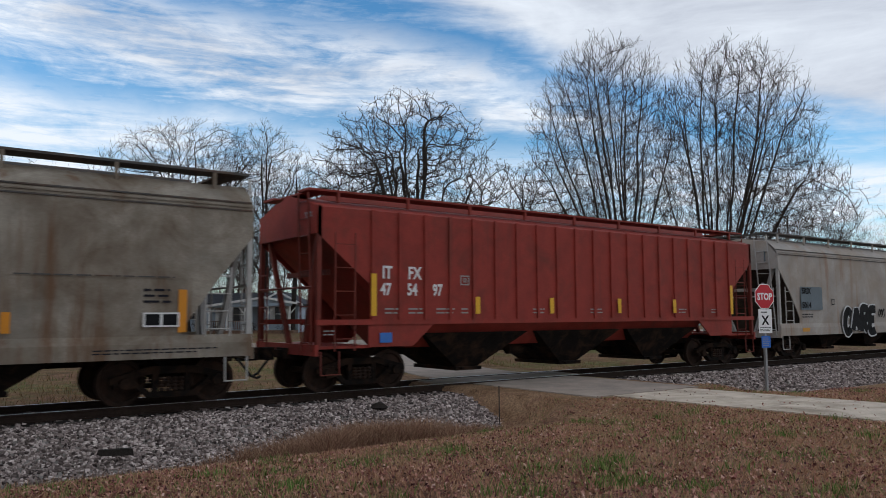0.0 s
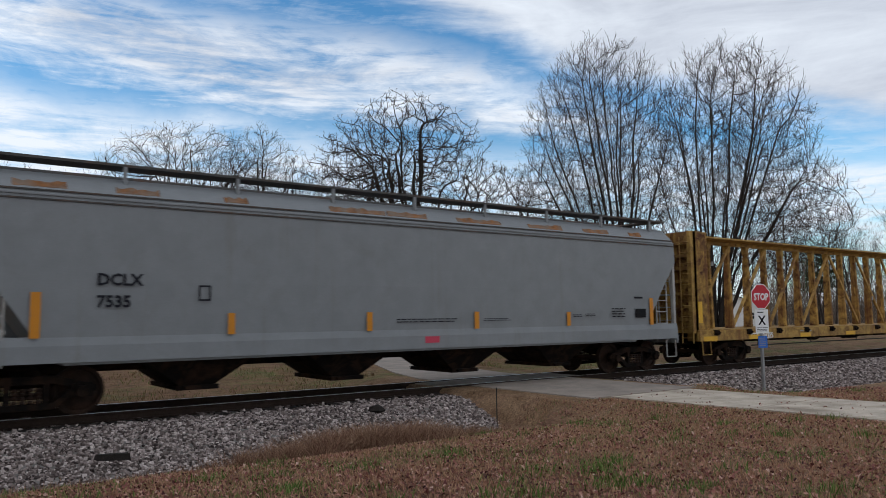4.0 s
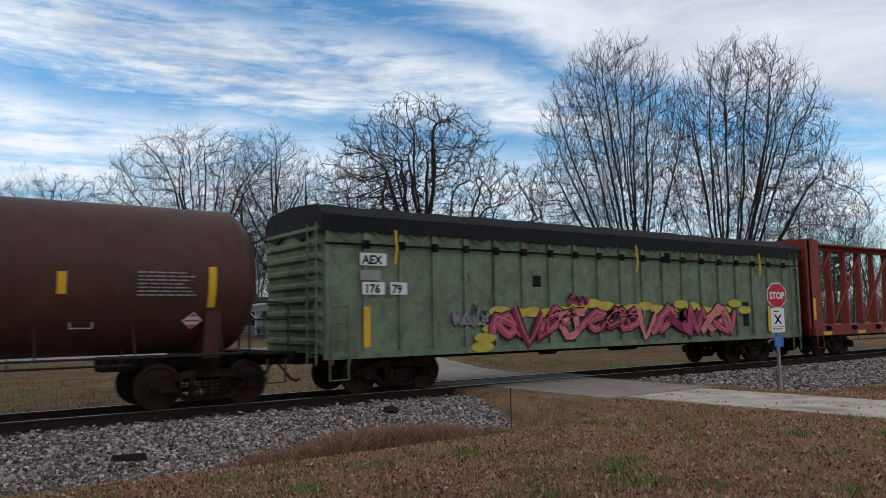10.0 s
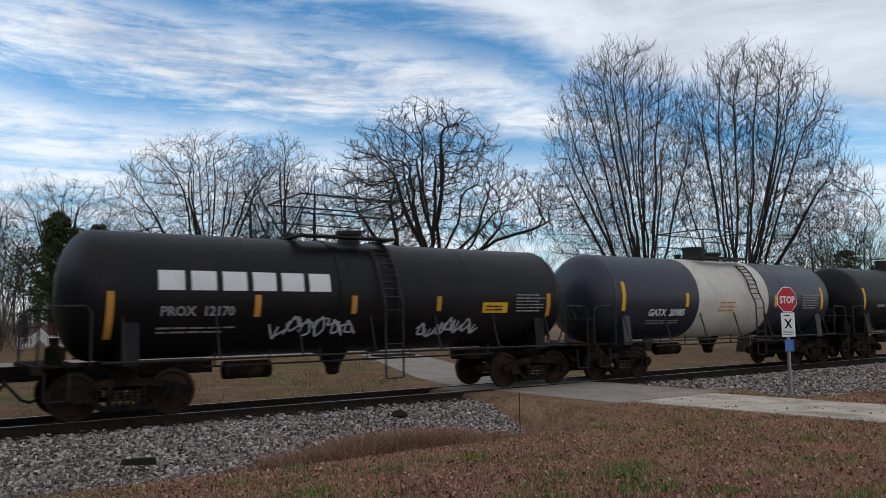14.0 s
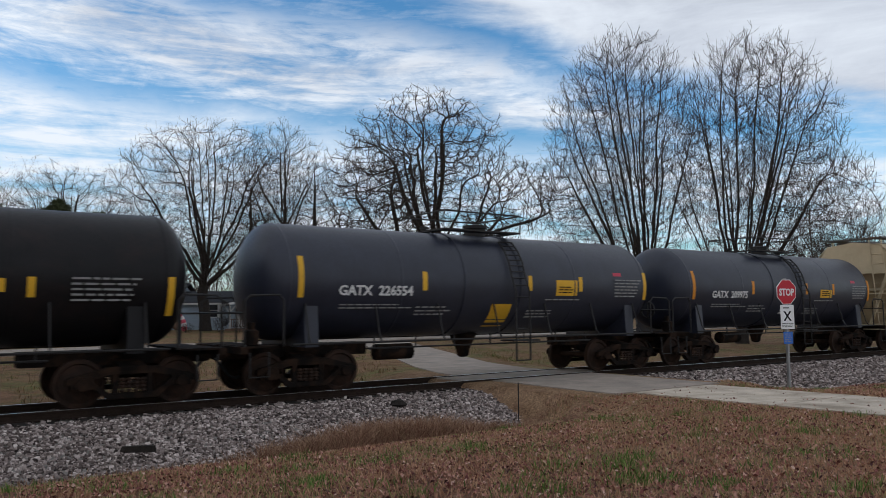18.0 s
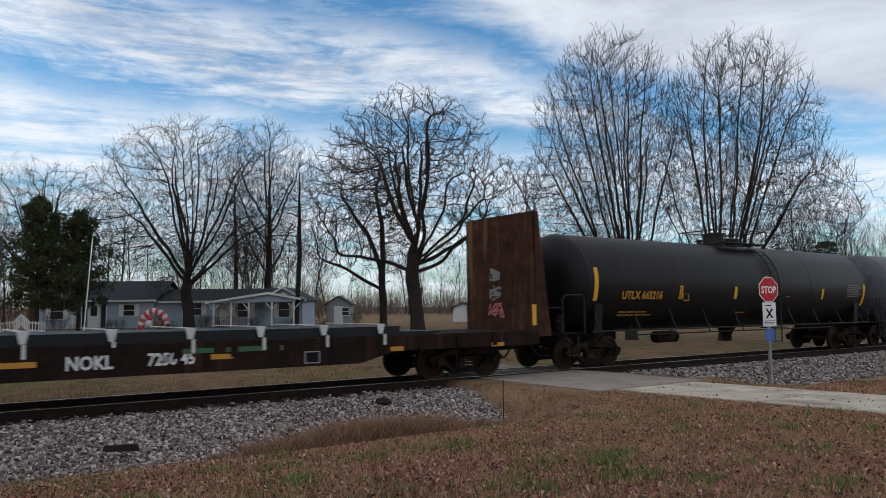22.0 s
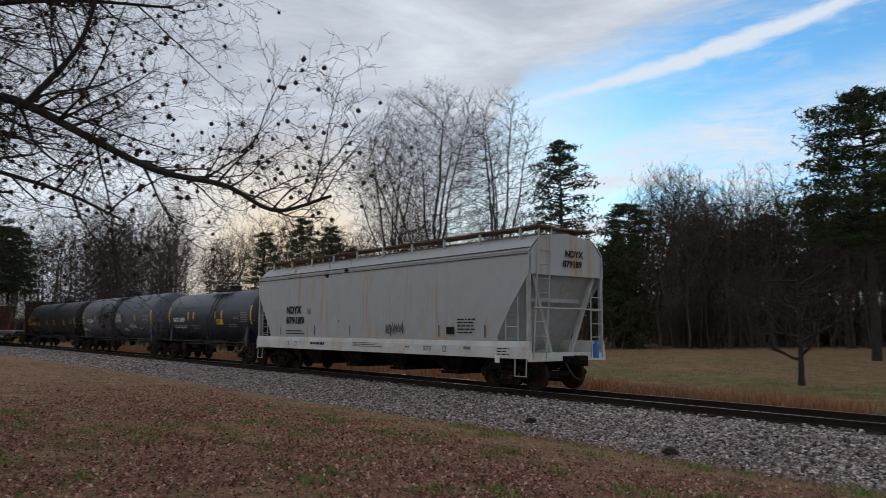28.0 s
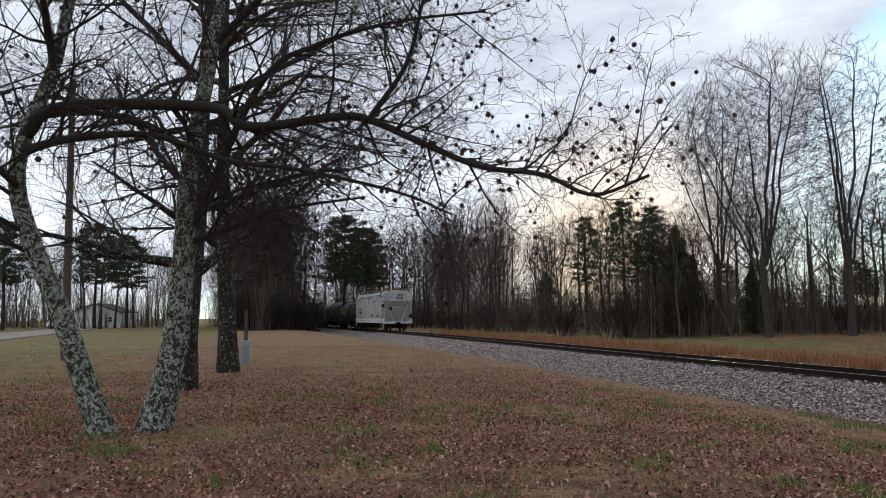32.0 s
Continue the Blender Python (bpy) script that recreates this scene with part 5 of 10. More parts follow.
def centerbeam(label, xi0, xi1, body, end_mat, gear, seed):
    c = car_root("centerbeam_flatcar", label, xi0, xi1, category="flat car")
    L = xi1 - xi0
    h = L / 2
    top, deck = 4.48, 1.22
    for s in (-1, 1):
        a, b = sorted((s * h, s * (h - 0.10)))
        bulk = part("bulkhead", G().box(a, -1.40, deck, b, 1.40, top), end_mat, c)
        for y in (-1.40, 1.34):
            part("bulkhead_wing", G().prism_y([(s * h, deck), (s * (h - 0.72), deck), (s * (h - 0.72), top - 0.03), (s * h, top)], y, y + 0.06), end_mat, bulk)
        for k in range(7):
            z = deck + 0.3 + 0.42 * k
            part("bulkhead_rib", G().box(min(s * h, s * (h + 0.16)), -1.36, z, max(s * h, s * (h + 0.16)), 1.36, z + 0.10), body, bulk)
        for y in (-1.38, -0.5, 0.4, 1.26):
            part("bulkhead_post", G().box(min(s * h, s * (h + 0.2)), y, deck - 0.1, max(s * h, s * (h + 0.2)), y + 0.12, top - 0.02), body, bulk)
    # deck, side sills, top chord
    part("deck", G().box(-h, -1.42, deck - 0.10, h, 1.42, deck), body, c)
    for s in (-1, 1):
        part("side_sill", G().prism_x([(s * 1.38, deck - 0.36), (s * 1.50, deck - 0.36), (s * 1.50, deck - 0.02), (s * 1.38, deck - 0.02)], -h, h), body, c)
        for k in range(12):
            x = -h + 0.9 + (L - 1.8) * k / 11
            part("tie_winch", G().lathe_y([(s * 1.52, 0.09), (s * 1.60, 0.09), (s * 1.60, 0.03), (s * 1.66, 0.03)] if s > 0 else [(-1.66, 0.03), (-1.60, 0.03), (-1.60, 0.09), (-1.52, 0.09)], x, deck - 0.1, 8).box(x - 0.12, s * 1.5 - 0.04, deck - 0.18, x + 0.12, s * 1.5 + 0.04, deck + 0.0), M["running_gear"], c)
    part("top_chord", G().prism_x([(-0.55, top - 0.06), (-0.55, top), (0.55, top), (0.55, top - 0.06), (0.12, top - 0.11), (0.10, top - 0.21), (-0.10, top - 0.21), (-0.12, top - 0.11)][::-1], -h + 0.02, h - 0.02), body, c)
    # posts in pairs with gussets, slanting braces leaning to the middle
    n = 17
    xs = [-h + 1.55 + (L - 3.1) * k / (n - 1) for k in range(n)]
    for k, x in enumerate(xs):
        part("beam_post", G().prism_x([(-0.16, deck), (-0.08, top - 0.14), (0.08, top - 0.14), (0.16, deck)][::-1], x - 0.062, x + 0.062), end_mat, c)
        part("post_gusset", G().prism_y([(x - 0.13, top - 0.14), (x + 0.13, top - 0.14), (x + 0.075, top - 0.46), (x - 0.075, top - 0.46)], -0.10, 0.10), body, c)
    for k in range(0, n - 1, 2):
        lo, hi = (xs[k], xs[k + 2]) if k < n // 2 else (xs[k + 2], xs[k])
        part("diagonal_brace", G().prism_y([(lo - 0.075, deck), (lo + 0.075, deck), (hi + 0.075, top - 0.2), (hi - 0.075, top - 0.2)], -0.14, -0.07), body, c)
    for e in (-1, 1):
        part("diagonal_brace", G().prism_y([(e * (h - 1.7), deck), (e * (h - 1.54), deck), (e * (h - 0.9), top - 0.3), (e * (h - 1.06), top - 0.3)][::e], -0.1, 0.1), body, c)
    part("center_sill", G().box(-h - 0.1, -0.35, 0.72, h + 0.1, 0.35, deck - 0.1), M["running_gear"], c)
    for k in range(14):
        x = -h + 1 + (L - 2) * k / 13
        part("cross_bearer", G().box(x - 0.05, -1.4, deck - 0.40, x + 0.05, 1.4, deck - 0.11), body, c)
    rng = random.Random(seed)
    for k, x in enumerate(xs):
        for z in (deck + 1.0, deck + 2.35):
            if rng.random() < 0.55:
                plate(c, x - 0.06, -0.20, z + rng.uniform(-.1, .1), 0.12, 0.16, M["paint_dull"], "strap_pad")
    for s in (-1, 1):
        ladder(c, (s * (h + 0.22), -1.42, 0.8), (s * (h + 0.22), -1.42, top - 0.2), (0, 0.42, 0), 10, gear)
        part("sill_step", G().tube([(s * (h - 0.1), -1.5, 0.9), (s * (h - 0.1), -1.53, 0.42), (s * (h - 0.55), -1.53, 0.42), (s * (h - 0.55), -1.5, 0.9)], 0.022, 5), gear, c)
    rod(c, [(-h + 3.6, -1.1, 0.62), (h - 3.6, -1.1, 0.62)], 0.02, M["ladder_dark"], "train_line")
    for k in range(5):
        x = -h + 4 + (L - 8) * k / 4
        rod(c, [(x, -1.1, 0.62), (x, -1.1, 0.9)], 0.018, M["ladder_dark"], "pipe_hanger")
    couplers(c, h + 0.3)
    bogie(c, -h + 2.4)
    bogie(c, h - 2.4)
    brake_gear(c, h, gear)
    return c, h

# ---- the train, from its head (west) to its tail ----
YEL, ORA, WHT, DUL, BLK = M["paint_yellow"], M["paint_orange"], M["paint_white"], M["paint_dull"], M["paint_black"]
OCHRE = material("paint_ochre", (0.55, 0.26, 0.04), 0.15, 0.55)
SLATE = material("paint_slate", (0.13, 0.16, 0.18), 0.15, 0.6)
PLACARD = material("placard_red", (0.55, 0.06, 0.10), 0.1, 0.5)
SPRAY_W = material("spray_white", (0.55, 0.55, 0.56), 0.25, 0.65)
STEEL_LOAD = material("steel_load", (0.011, 0.012, 0.014), 0.3, 0.45, stretch=(0.2, 1, 8), bump=0.3)
STRAP = material("strap_wrap", (0.62, 0.62, 0.60), 0.15, 0.6)
OLD_GREEN = material("old_green", (0.05, 0.14, 0.075), 0.35, 0.75, dirt=RUST, dirt_amt=0.8)
INK = material("stencil_ink", (0.020, 0.020, 0.026), 0.3, 0.75, spec=0.12)


def diamond(c, at, x, z, s, mat):
    y, lean = at(z, 0.02)
    d = part("placard", G().prism_y([(0, -s), (s, 0), (0, s), (-s, 0)], -.006, 0), WHT, c, "diamond hazard placard", pose(x, y, z, lean))
    part("placard_face", G().prism_y([(-s * .42, s * .48), (s * .42, s * .48), (0, s * .9)], -.009, -.006).prism_y([(-s * .42, -s * .48), (0, -s * .9), (s * .42, -s * .48)], -.009, -.006).prism_y([(-s * .8, -s * .1), (s * .8, -s * .1), (s * .8, s * .1), (-s * .8, s * .1)], -.009, -.006), mat, d)


def hopper_marks(c, y, marks):
    for x, z, w, hh, mt in marks:
        plate(c, x, y(z) - .045, z, w, hh, mt, "reflector")


def build_train():
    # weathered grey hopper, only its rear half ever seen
    c, h, y = hopper("weathered light grey covered hopper with rust stains", -10.6, 6.0, M["weathered_grey"], M["weathered_grey"], M["ladder_grey"], sheet=M["shaded_grimy_steel"])
    hopper_marks(c, y, [(6.8, 1.42, .16, .82, ORA), (3.85, 1.45, .14, .36, ORA)])
    part("tare_panel", G().box(6.15, y(1.6) - .05, 1.53, 6.82, y(1.6) - .044, 1.80), WHT, c)
    part("tare_window", G().box(6.19, y(1.6) - .054, 1.56, 6.46, y(1.6) - .05, 1.77).box(6.51, y(1.6) - .054, 1.56, 6.78, y(1.6) - .05, 1.77), BLK, c)
    bars(c, 6.15, y(2.1) - .03, 1.95, .6, .33, 3, INK, 4)
    bars(c, 4.0, y(2.1) - .03, 2.42, 3.0, .10, 1, M["walkway"], 5, pad=.75)
    bars(c, 5.3, -1.615, 1.02, 2.4, .12, 2, INK, 6)
    # two red ribbed hoppers
    for xi0, xi1, num in ((7.45, 24.1, "97"), (43.6, 60.25, "84")):
        c, h, y = hopper("dull red ribbed covered hopper with white lettering", xi0, xi1, M["boxcar_red"], M["boxcar_red"], M["ladder_red"], "flat", 3, (1.0, 1.62), 4.56, 4.14, 4.14, (3.52, 2.42, 1.33), 20, M["dark_red"], 9, 2.6)
        f = -1.578
        words(c, "IT", -6.68, f, 2.58, .40, WHT, squeeze=.8)
        words(c, "FX", -5.97, f, 2.58, .40, WHT, squeeze=.8)
        for k, s in enumerate(("47", "54" if num == "97" else "51", num)):
            words(c, s, -6.72 + .73 * k, f, 2.20, .38, WHT, squeeze=.74)
        outline(c, -4.42, f, 2.46, .27, .24, .03, DUL)
        outline(c, -4.33, f, 2.53, .1, .1, .025, DUL)
        for x in (-6.93, -3.92, -1.36, 1.36, 3.92, 6.98):
            plate(c, x - .07, f - .055, 1.72 if abs(x) > 6 else 1.76, .14, .95 if abs(x) > 6 else .42, YEL, "reflector")
        for k, (x, w) in enumerate(((-6.6, .42), (-5.95, .5), (-5.15, .55), (-4.4, .3), (-2.0, .5), (.2, .5), (4.2, .4), (5.9, .4))):
            bars(c, x, f, 1.74, w, .18, 2, DUL, k)
        bars(c, -8.15, -1.56, 1.28, .3, .15, 2, DUL, 9)
        words(c, "ITFX", -8.345, -1.0, 3.9, .17, DUL, yaw=-90)
        bars(c, -6.75, -1.605, 1.1, .4, .25, 1, M["paint_blue"], 3, pad=.1)
        if num == "84":
            for k, x in enumerate((.9, 3.0, 4.2)):
                tag_strokes(c, x, f - .06, 1.8, .9, .32, BLK, 40 + k, 5, .05)
            tag_strokes(c, -1.3, -1.36, .75, 1.4, .4, DUL, 45, 5, .03)
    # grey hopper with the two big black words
    c, h, y = hopper("weathered light grey covered hopper with black and white graffiti", 25.8, 42.2, M["hopper_grey"], M["hopper_grey"], M["ladder_grey"], sheet=M["shaded_grimy_steel"])
    plate(c, -6.84, y(2.3) - .03, 1.86, 1.55, .86, SLATE, "number_panel")
    words(c, "SRIX", -6.78, y(2.5) - .045, 2.46, .32, BLK)
    words(c, "5014", -6.78, y(2.5) - .045, 1.93, .32, BLK)
    outline(c, -4.6, y(2.2) - .03, 2.05, .24, .24, .03, INK)
    mural(c, -3.75, -1.665, .92, 2.75, 1.12, "CARE", BLK, SPRAY_W, 3, .29, .10, None, 1.34)
    mural(c, .25, -1.665, .92, 3.0, 1.12, "VOYER", BLK, SPRAY_W, 8, .27, .10, None, 1.36)
    for k, (x, z, w, hh, n) in enumerate(((-.75, 1.5, .6, .5, 5), (3.8, 1.5, .7, .5, 6))):
        tag_strokes(c, x, y(1.7) - .04, z, w, hh, BLK, 30 + k, n, .035)
    bars(c, -6.75, y(1.6) - .03, 1.55, .9, .2, 2, INK, 7)
    bars(c, 6.0, y(2) - .03, 1.95, .55, .3, 3, INK, 8)
    part("tare_panel", G().box(6.08, y(1.6) - .05, 1.48, 6.66, y(1.6) - .044, 1.78), WHT, c)
    part("tare_window", G().box(6.12, y(1.6) - .054, 1.51, 6.35, y(1.6) - .05, 1.75).box(6.39, y(1.6) - .054, 1.51, 6.62, y(1.6) - .05, 1.75), BLK, c)
    plate(c, -6.75, -1.615, 1.06, .5, .14, OCHRE), plate(c, 3.7, -1.615, 1.06, .45, .12, OCHRE)
    plate(c, -8.28, -1.1, 3.6, .5, .42, SLATE, "number_panel")
    # clean light grey hopper
    c, h, y = hopper("clean light grey covered hopper with a dark stripe", 61.7, 81.0, M["clean_grey"], M["clean_grey"], M["ladder_grey"], bays=4, sill_z=(1.0, 1.36))
    hopper_marks(c, y, [(1.5, 1.44, .14, .42, ORA), (4.75, 1.46, .14, .38, ORA), (8.3, 1.44, .16, .8, ORA), (-1.6, 1.44, .14, .42, ORA), (-4.8, 1.44, .14, .42, ORA), (-8.3, 1.44, .16, .8, ORA)])
    words(c, "DCLX", -7.25, y(2.4) - .03, 2.38, .3, INK)
    words(c, "7535", -7.25, y(2.4) - .03, 1.98, .3, INK)
    outline(c, -5.4, y(2.2) - .03, 2.1, .24, .3, .03, INK)
    for k, (x, z, w, hh, n) in enumerate(((-.8, 1.6, 2.0, .12, 2), (1.8, 1.62, 1.0, .08, 2), (5.0, 1.68, .35, .1, 2), (5.5, 1.7, .4, .1, 2), (6.6, 1.66, .6, .3, 4), (7.6, 2.18, .5, .14, 1))):
        bars(c, x, y(1.8) - .03, z, w, hh, n, INK, 50 + k)
    plate(c, 7.64, y(1.7) - .03, 1.66, .48, .26, BLK, "tare_panel")
    rng = random.Random(9)
    for k in range(9):
        x, w = -8.6 + 2.0 * k + rng.uniform(-.4, .4), rng.uniform(.5, 1.5)
        g = G()
        n = 10
        g.loft([[(x + w * i / n, y(4.12) - .012, 4.12 - rng.uniform(.02, .09)), (x + w * i / n, y(4.20) - .012, 4.20 + rng.uniform(0, .05)), (x + w * i / n, y(4.20), 4.20), (x + w * i / n, y(4.12), 4.12)] for i in range(n + 1)])
        part("rust_patch", g, M["rust_bloom"], c)
    plate(c, .0, -1.615, 1.13, .42, .15, PLACARD, "sill_label")
    # yellow centerbeam
    c, h = centerbeam("rust-streaked yellow centerbeam flat car, empty", 82.3, 105.1, M["yellow_car"], M["rusty_yellow"], M["yellow_car"], 3)
    for x in (-11.2, -8.6, -5.2, -1.7, 1.8, 5.3, 8.8):
        plate(c, x, -1.504, .86, .75, .15, YEL, "reflector")
    plate(c, -11.3, -1.404, 1.45, .22, .7, YEL, "reflector")
    words(c, "TTZX 34335", -8.5, -1.504, .88, .27, WHT)
    bars(c, -5.2, -1.504, 1.03, 1.0, .12, 1, DUL, 3)
    plate(c, 5.2, -1.51, .62, .75, .42, DUL, "data_panel"), bars(c, 5.28, -1.518, .66, .6, .34, 4, BLK, 4)
    for k in range(11):
        bars(c, 10.55, -1.406, 1.6 + .22 * k, .55, .10, 1, DUL if k % 3 else BLK, 60 + k)
    # black boxcar
    c, h, f = boxcar("black boxcar covered with pink and teal graffiti", 106.8, 123.3, M["box_black"], panels=16, door=(.4, 3.0))
    f -= .06
    for k, x in enumerate((4.69, 5.6, 6.38)):
        plate(c, x, f - .01, 3.36, .42, .46, YEL, "painted_letter_shape")
        plate(c, x - .03, f - .01, 3.22, .5, .07, YEL, "painted_underline")
    bars(c, -6.9, f - .01, 2.28, .5, .26, 1, OCHRE, 2, pad=.05), bars(c, -5.85, f - .01, 2.28, .5, .26, 1, OCHRE, 3, pad=.05)
    words(c, "14", -6.9, f - .01, 1.9, .3, OCHRE), words(c, "03", -5.85, f - .01, 1.9, .3, OCHRE)
    spray_band(c, -8.12, -5.0, f - .002, .86, 1.62, M["spray_pink"], 21)
    spray_band(c, -5.9, -3.7, f - .006, .86, 1.95, M["spray_olive"], 23)
    spray_band(c, -4.0, -2.6, f - .009, .95, 2.20, M["spray_grey"], 24)
    spray_band(c, -2.9, -1.2, f - .012, .86, 1.85, M["spray_teal"], 25)
    spray_band(c, -1.5, 1.9, f - .004, .90, 1.55, M["spray_pink"], 22)
    spray_band(c, 1.8, 8.12, f - .002, .86, 1.80, M["spray_pink"], 28)
    wild_piece(c, -6.0, f - .012, .86, 2.5, 1.25, 8, [M["spray_olive"], M["spray_grey"], M["spray_olive"]], BLK, 22, .13, M["spray_grey"])
    wild_piece(c, -3.0, f - .014, .86, 2.0, 1.15, 5, [M["spray_teal"], M["spray_grey"], M["spray_teal"], M["spray_rose"]], BLK, 33, .22, M["spray_pink"])
    wild_piece(c, -1.6, f - .018, .86, 3.0, 1.5, 7, [M["spray_pink"], M["spray_pink"], M["spray_teal"], M["spray_pink"], M["spray_rose"]], BLK, 24, .22, M["spray_rose"])
    wild_piece(c, .5, f - .13, .92, 1.2, .8, 3, [M["spray_pink"], M["spray_rose"]], M["spray_rose"], 25, .2)
    wild_piece(c, 2.0, f - .014, .88, 4.0, 1.35, 9, [M["spray_teal"], M["spray_teal"], M["spray_teal"], M["spray_pink"]], BLK, 26, .24, M["spray_grey"])
    wild_piece(c, 6.3, f - .01, 1.0, 1.5, .65, 4, [M["spray_pink"], M["spray_grey"]], M["spray_rose"], 27, .12)
    for k, (x, z, w, hh, n, dy) in enumerate(((-8.05, 2.95, .9, .75, 7, 0), (-8.05, 1.75, .9, .6, 7, 0), (-.8, 2.8, 1.2, .4, 6, .1), (1.9, 2.7, .9, .45, 6, 0), (.3, 1.6, .9, .5, 5, .12), (7.0, 2.6, .75, .9, 5, 0))):
        tag_strokes(c, x, f - .02 - dy, z, w, hh, SPRAY_W, 70 + k, n, .04, text=("", "", "PECE", "", "UAT", "")[k])
    for x in (-4.8, -2.4, -.15, 2.2, 4.8, -7.0):
        plate(c, x, f - .03, .86, .52, .1, YEL, "reflector")
    for x, z in ((-2.2, 3.05), (-2.2, 2.88), (-2.2, 2.45), (-1.4, 2.85)):
        plate(c, x, f - .01, z, .34, .13, DUL, "stencil_patch")
    plate(c, 6.35, f - .03, 1.2, .45, .3, YEL, "reflector"), plate(c, -6.4, f - .03, 1.25, .3, .25, ORA, "reflector")
    for k in range(15):
        x = -h + .55 + k * 1.03
        if abs(x - .4) > 1.9:
            for z in (3.05, 3.75, 2.35):
                part("panel_bead", G().box(x - .28, f + .035, z, x + .28, f + .065, z + .05), M["box_black"], c)
    # long black tank
    c, h, at = tank_car("black tank car with orange lettering and white tags", 124.9, 141.9, M["tank_black"], 1.49, 2.56)
    for x, z, hh in ((-7.75, 2.05, .95), (-4.55, 2.2, .45), (-1.65, 2.2, .45), (1.45, 2.2, .45), (4.35, 2.2, .45), (7.55, 2.05, .85)):
        tank_plate(c, at, x, z, .15, hh, YEL)
    tank_words(c, at, "UTLX 207111", -6.72, 2.10, .35, OCHRE, .95)
    tank_bars(c, at, -6.7, 1.95, 1.0, .1, 1, OCHRE, 1), tank_bars(c, at, -6.75, 1.58, 1.8, .25, 2, OCHRE, 2), tank_bars(c, at, -1.2, 1.5, 1.0, .5, 4, OCHRE, 3)
    y, lean = at(2.2, .012)
    outline(c, -4.28, y, 2.1, .26, .26, .03, OCHRE)
    tank_plate(c, at, 1.65, 2.25, .8, .3, YEL, "notice_plate"), tank_bars(c, at, 1.7, 2.28, .7, .22, 2, BLK, 5)
    for k, (x, w, hh) in enumerate(((-3.95, .75, .55), (-2.85, 1.5, .7), (1.6, 1.6, .4), (4.6, 1.0, .6))):
        tank_tag(c, at, x, 1.65, w, hh, SPRAY_W, 80 + k, 8, .04)
    tank_bars(c, at, 6.16, 2.08, 1.0, .55, 6, DUL, 6), diamond(c, at, 7.3, 1.45, .2, PLACARD)
    tank_plate(c, at, -7.65, 1.58, .5, .2, M["paint_dull"], "data_plate")
    # brown tank
    c, h, at = tank_car("brown rusty tank car with white lettering", 143.3, 160.2, M["tank_brown"], 1.52, 2.60)
    for x, z, hh in ((-7.5, 1.98, .9), (-4.75, 2.2, .45), (-1.8, 2.25, .45), (1.38, 2.25, .4), (4.45, 2.25, .4), (7.15, 2.0, .8)):
        tank_plate(c, at, x, z, .15, hh, YEL)
    tank_words(c, at, "CBTX  743315", -6.9, 1.84, .29, DUL, .98)
    tank_bars(c, at, -6.1, 1.56, 1.3, .16, 2, DUL, 2), tank_bars(c, at, 5.8, 2.2, 1.1, .5, 7, DUL, 3), tank_plate(c, at, 2.5, 1.58, 1.0, .22, OCHRE, "notice_plate")
    y, lean = at(1.95, .012)
    outline(c, -4.3, y, 1.84, .26, .26, .03, DUL), outline(c, 4.7, at(1.7)[0] - .02, 1.62, .4, .2, .025, DUL)
    diamond(c, at, 6.9, 1.75, .2, PLACARD)
    # green high-sided car under its tarpaulin
    c, h, f = boxcar("faded green high-sided car under a black tarpaulin", 161.4, 180.3, M["green_box"], 3.95, .98, 20, None, M["green_box"], None, True, .07)
    rng = random.Random(12)
    rows = []
    for k in range(49):
        x = -h - .05 + (2 * h + .1) * k / 48
        sag = .018 * math.sin(k * 1.7) + rng.uniform(-.012, .012)
        lo = 3.66 + rng.uniform(-.025, .025)
        rows.append([(x, -1.62, lo), (x, -1.62, 4.02 + sag * .3), (x, -1.3, 4.26 + sag), (x, 0, 4.34 + sag), (x, 1.3, 4.26 + sag), (x, 1.62, 4.0), (x, 1.62, lo), (x, 1.56, lo), (x, 1.5, 3.97), (x, 0, 4.2), (x, -1.5, 3.97), (x, -1.56, lo)])
    part("tarpaulin", G().loft(rows), M["tarp"], c, "black tarpaulin tied over the load")
    for e in (-1, 1):
        part("tarpaulin_end", G().prism_x([(-1.6, 3.55), (-1.1, 3.72), (-.5, 3.5), (.2, 3.75), (.9, 3.55), (1.6, 3.7), (1.6, 4.05), (1.3, 4.27), (0, 4.35), (-1.3, 4.27), (-1.6, 4.05)], e * (h + .05) - .03, e * (h + .05) + .03), M["tarp"], c)
    for k in range(19):
        x = -h + .55 + k * .94
        part("truss_brace", G().tube([(x - .4, -1.60, 3.78), (x, -1.60, 3.45), (x + .4, -1.60, 3.78)], .02, 4), M["green_box"], c)
        part("stake_bracket", G().box(x + .37, -1.64, 3.30, x + .53, -1.58, 3.48), M["running_gear"], c)
    part("belt_rail", G().box(-h, -1.615, 3.36, h, -1.585, 3.41), M["running_gear"], c)
    for x in (-7.7, .6, 6.9):
        rod(c, [(x, -1.64, 3.75), (x + .03, -1.66, 3.3), (x - .02, -1.65, 2.95)], .03, YEL, "tie_rope", "yellow tie rope")
    plate(c, -8.6, f - .075, 2.92, .68, .28, WHT, "number_panel"), words(c, "AEX", -8.55, f - .085, 2.96, .27, BLK)
    plate(c, -8.55, f - .075, 2.27, .58, .28, WHT, "number_panel"), words(c, "176", -8.5, f - .085, 2.31, .27, BLK)
    plate(c, -7.82, f - .075, 2.27, .45, .28, WHT, "number_panel"), words(c, "79", -7.78, f - .085, 2.31, .27, BLK)
    bars(c, -8.6, f - .075, 2.58, .7, .24, 1, DUL, 3, pad=.05)
    plate(c, -8.52, f - .08, 1.1, .17, .9, YEL, "reflector"), plate(c, 7.35, f - .08, 1.1, .15, .85, YEL, "reflector")
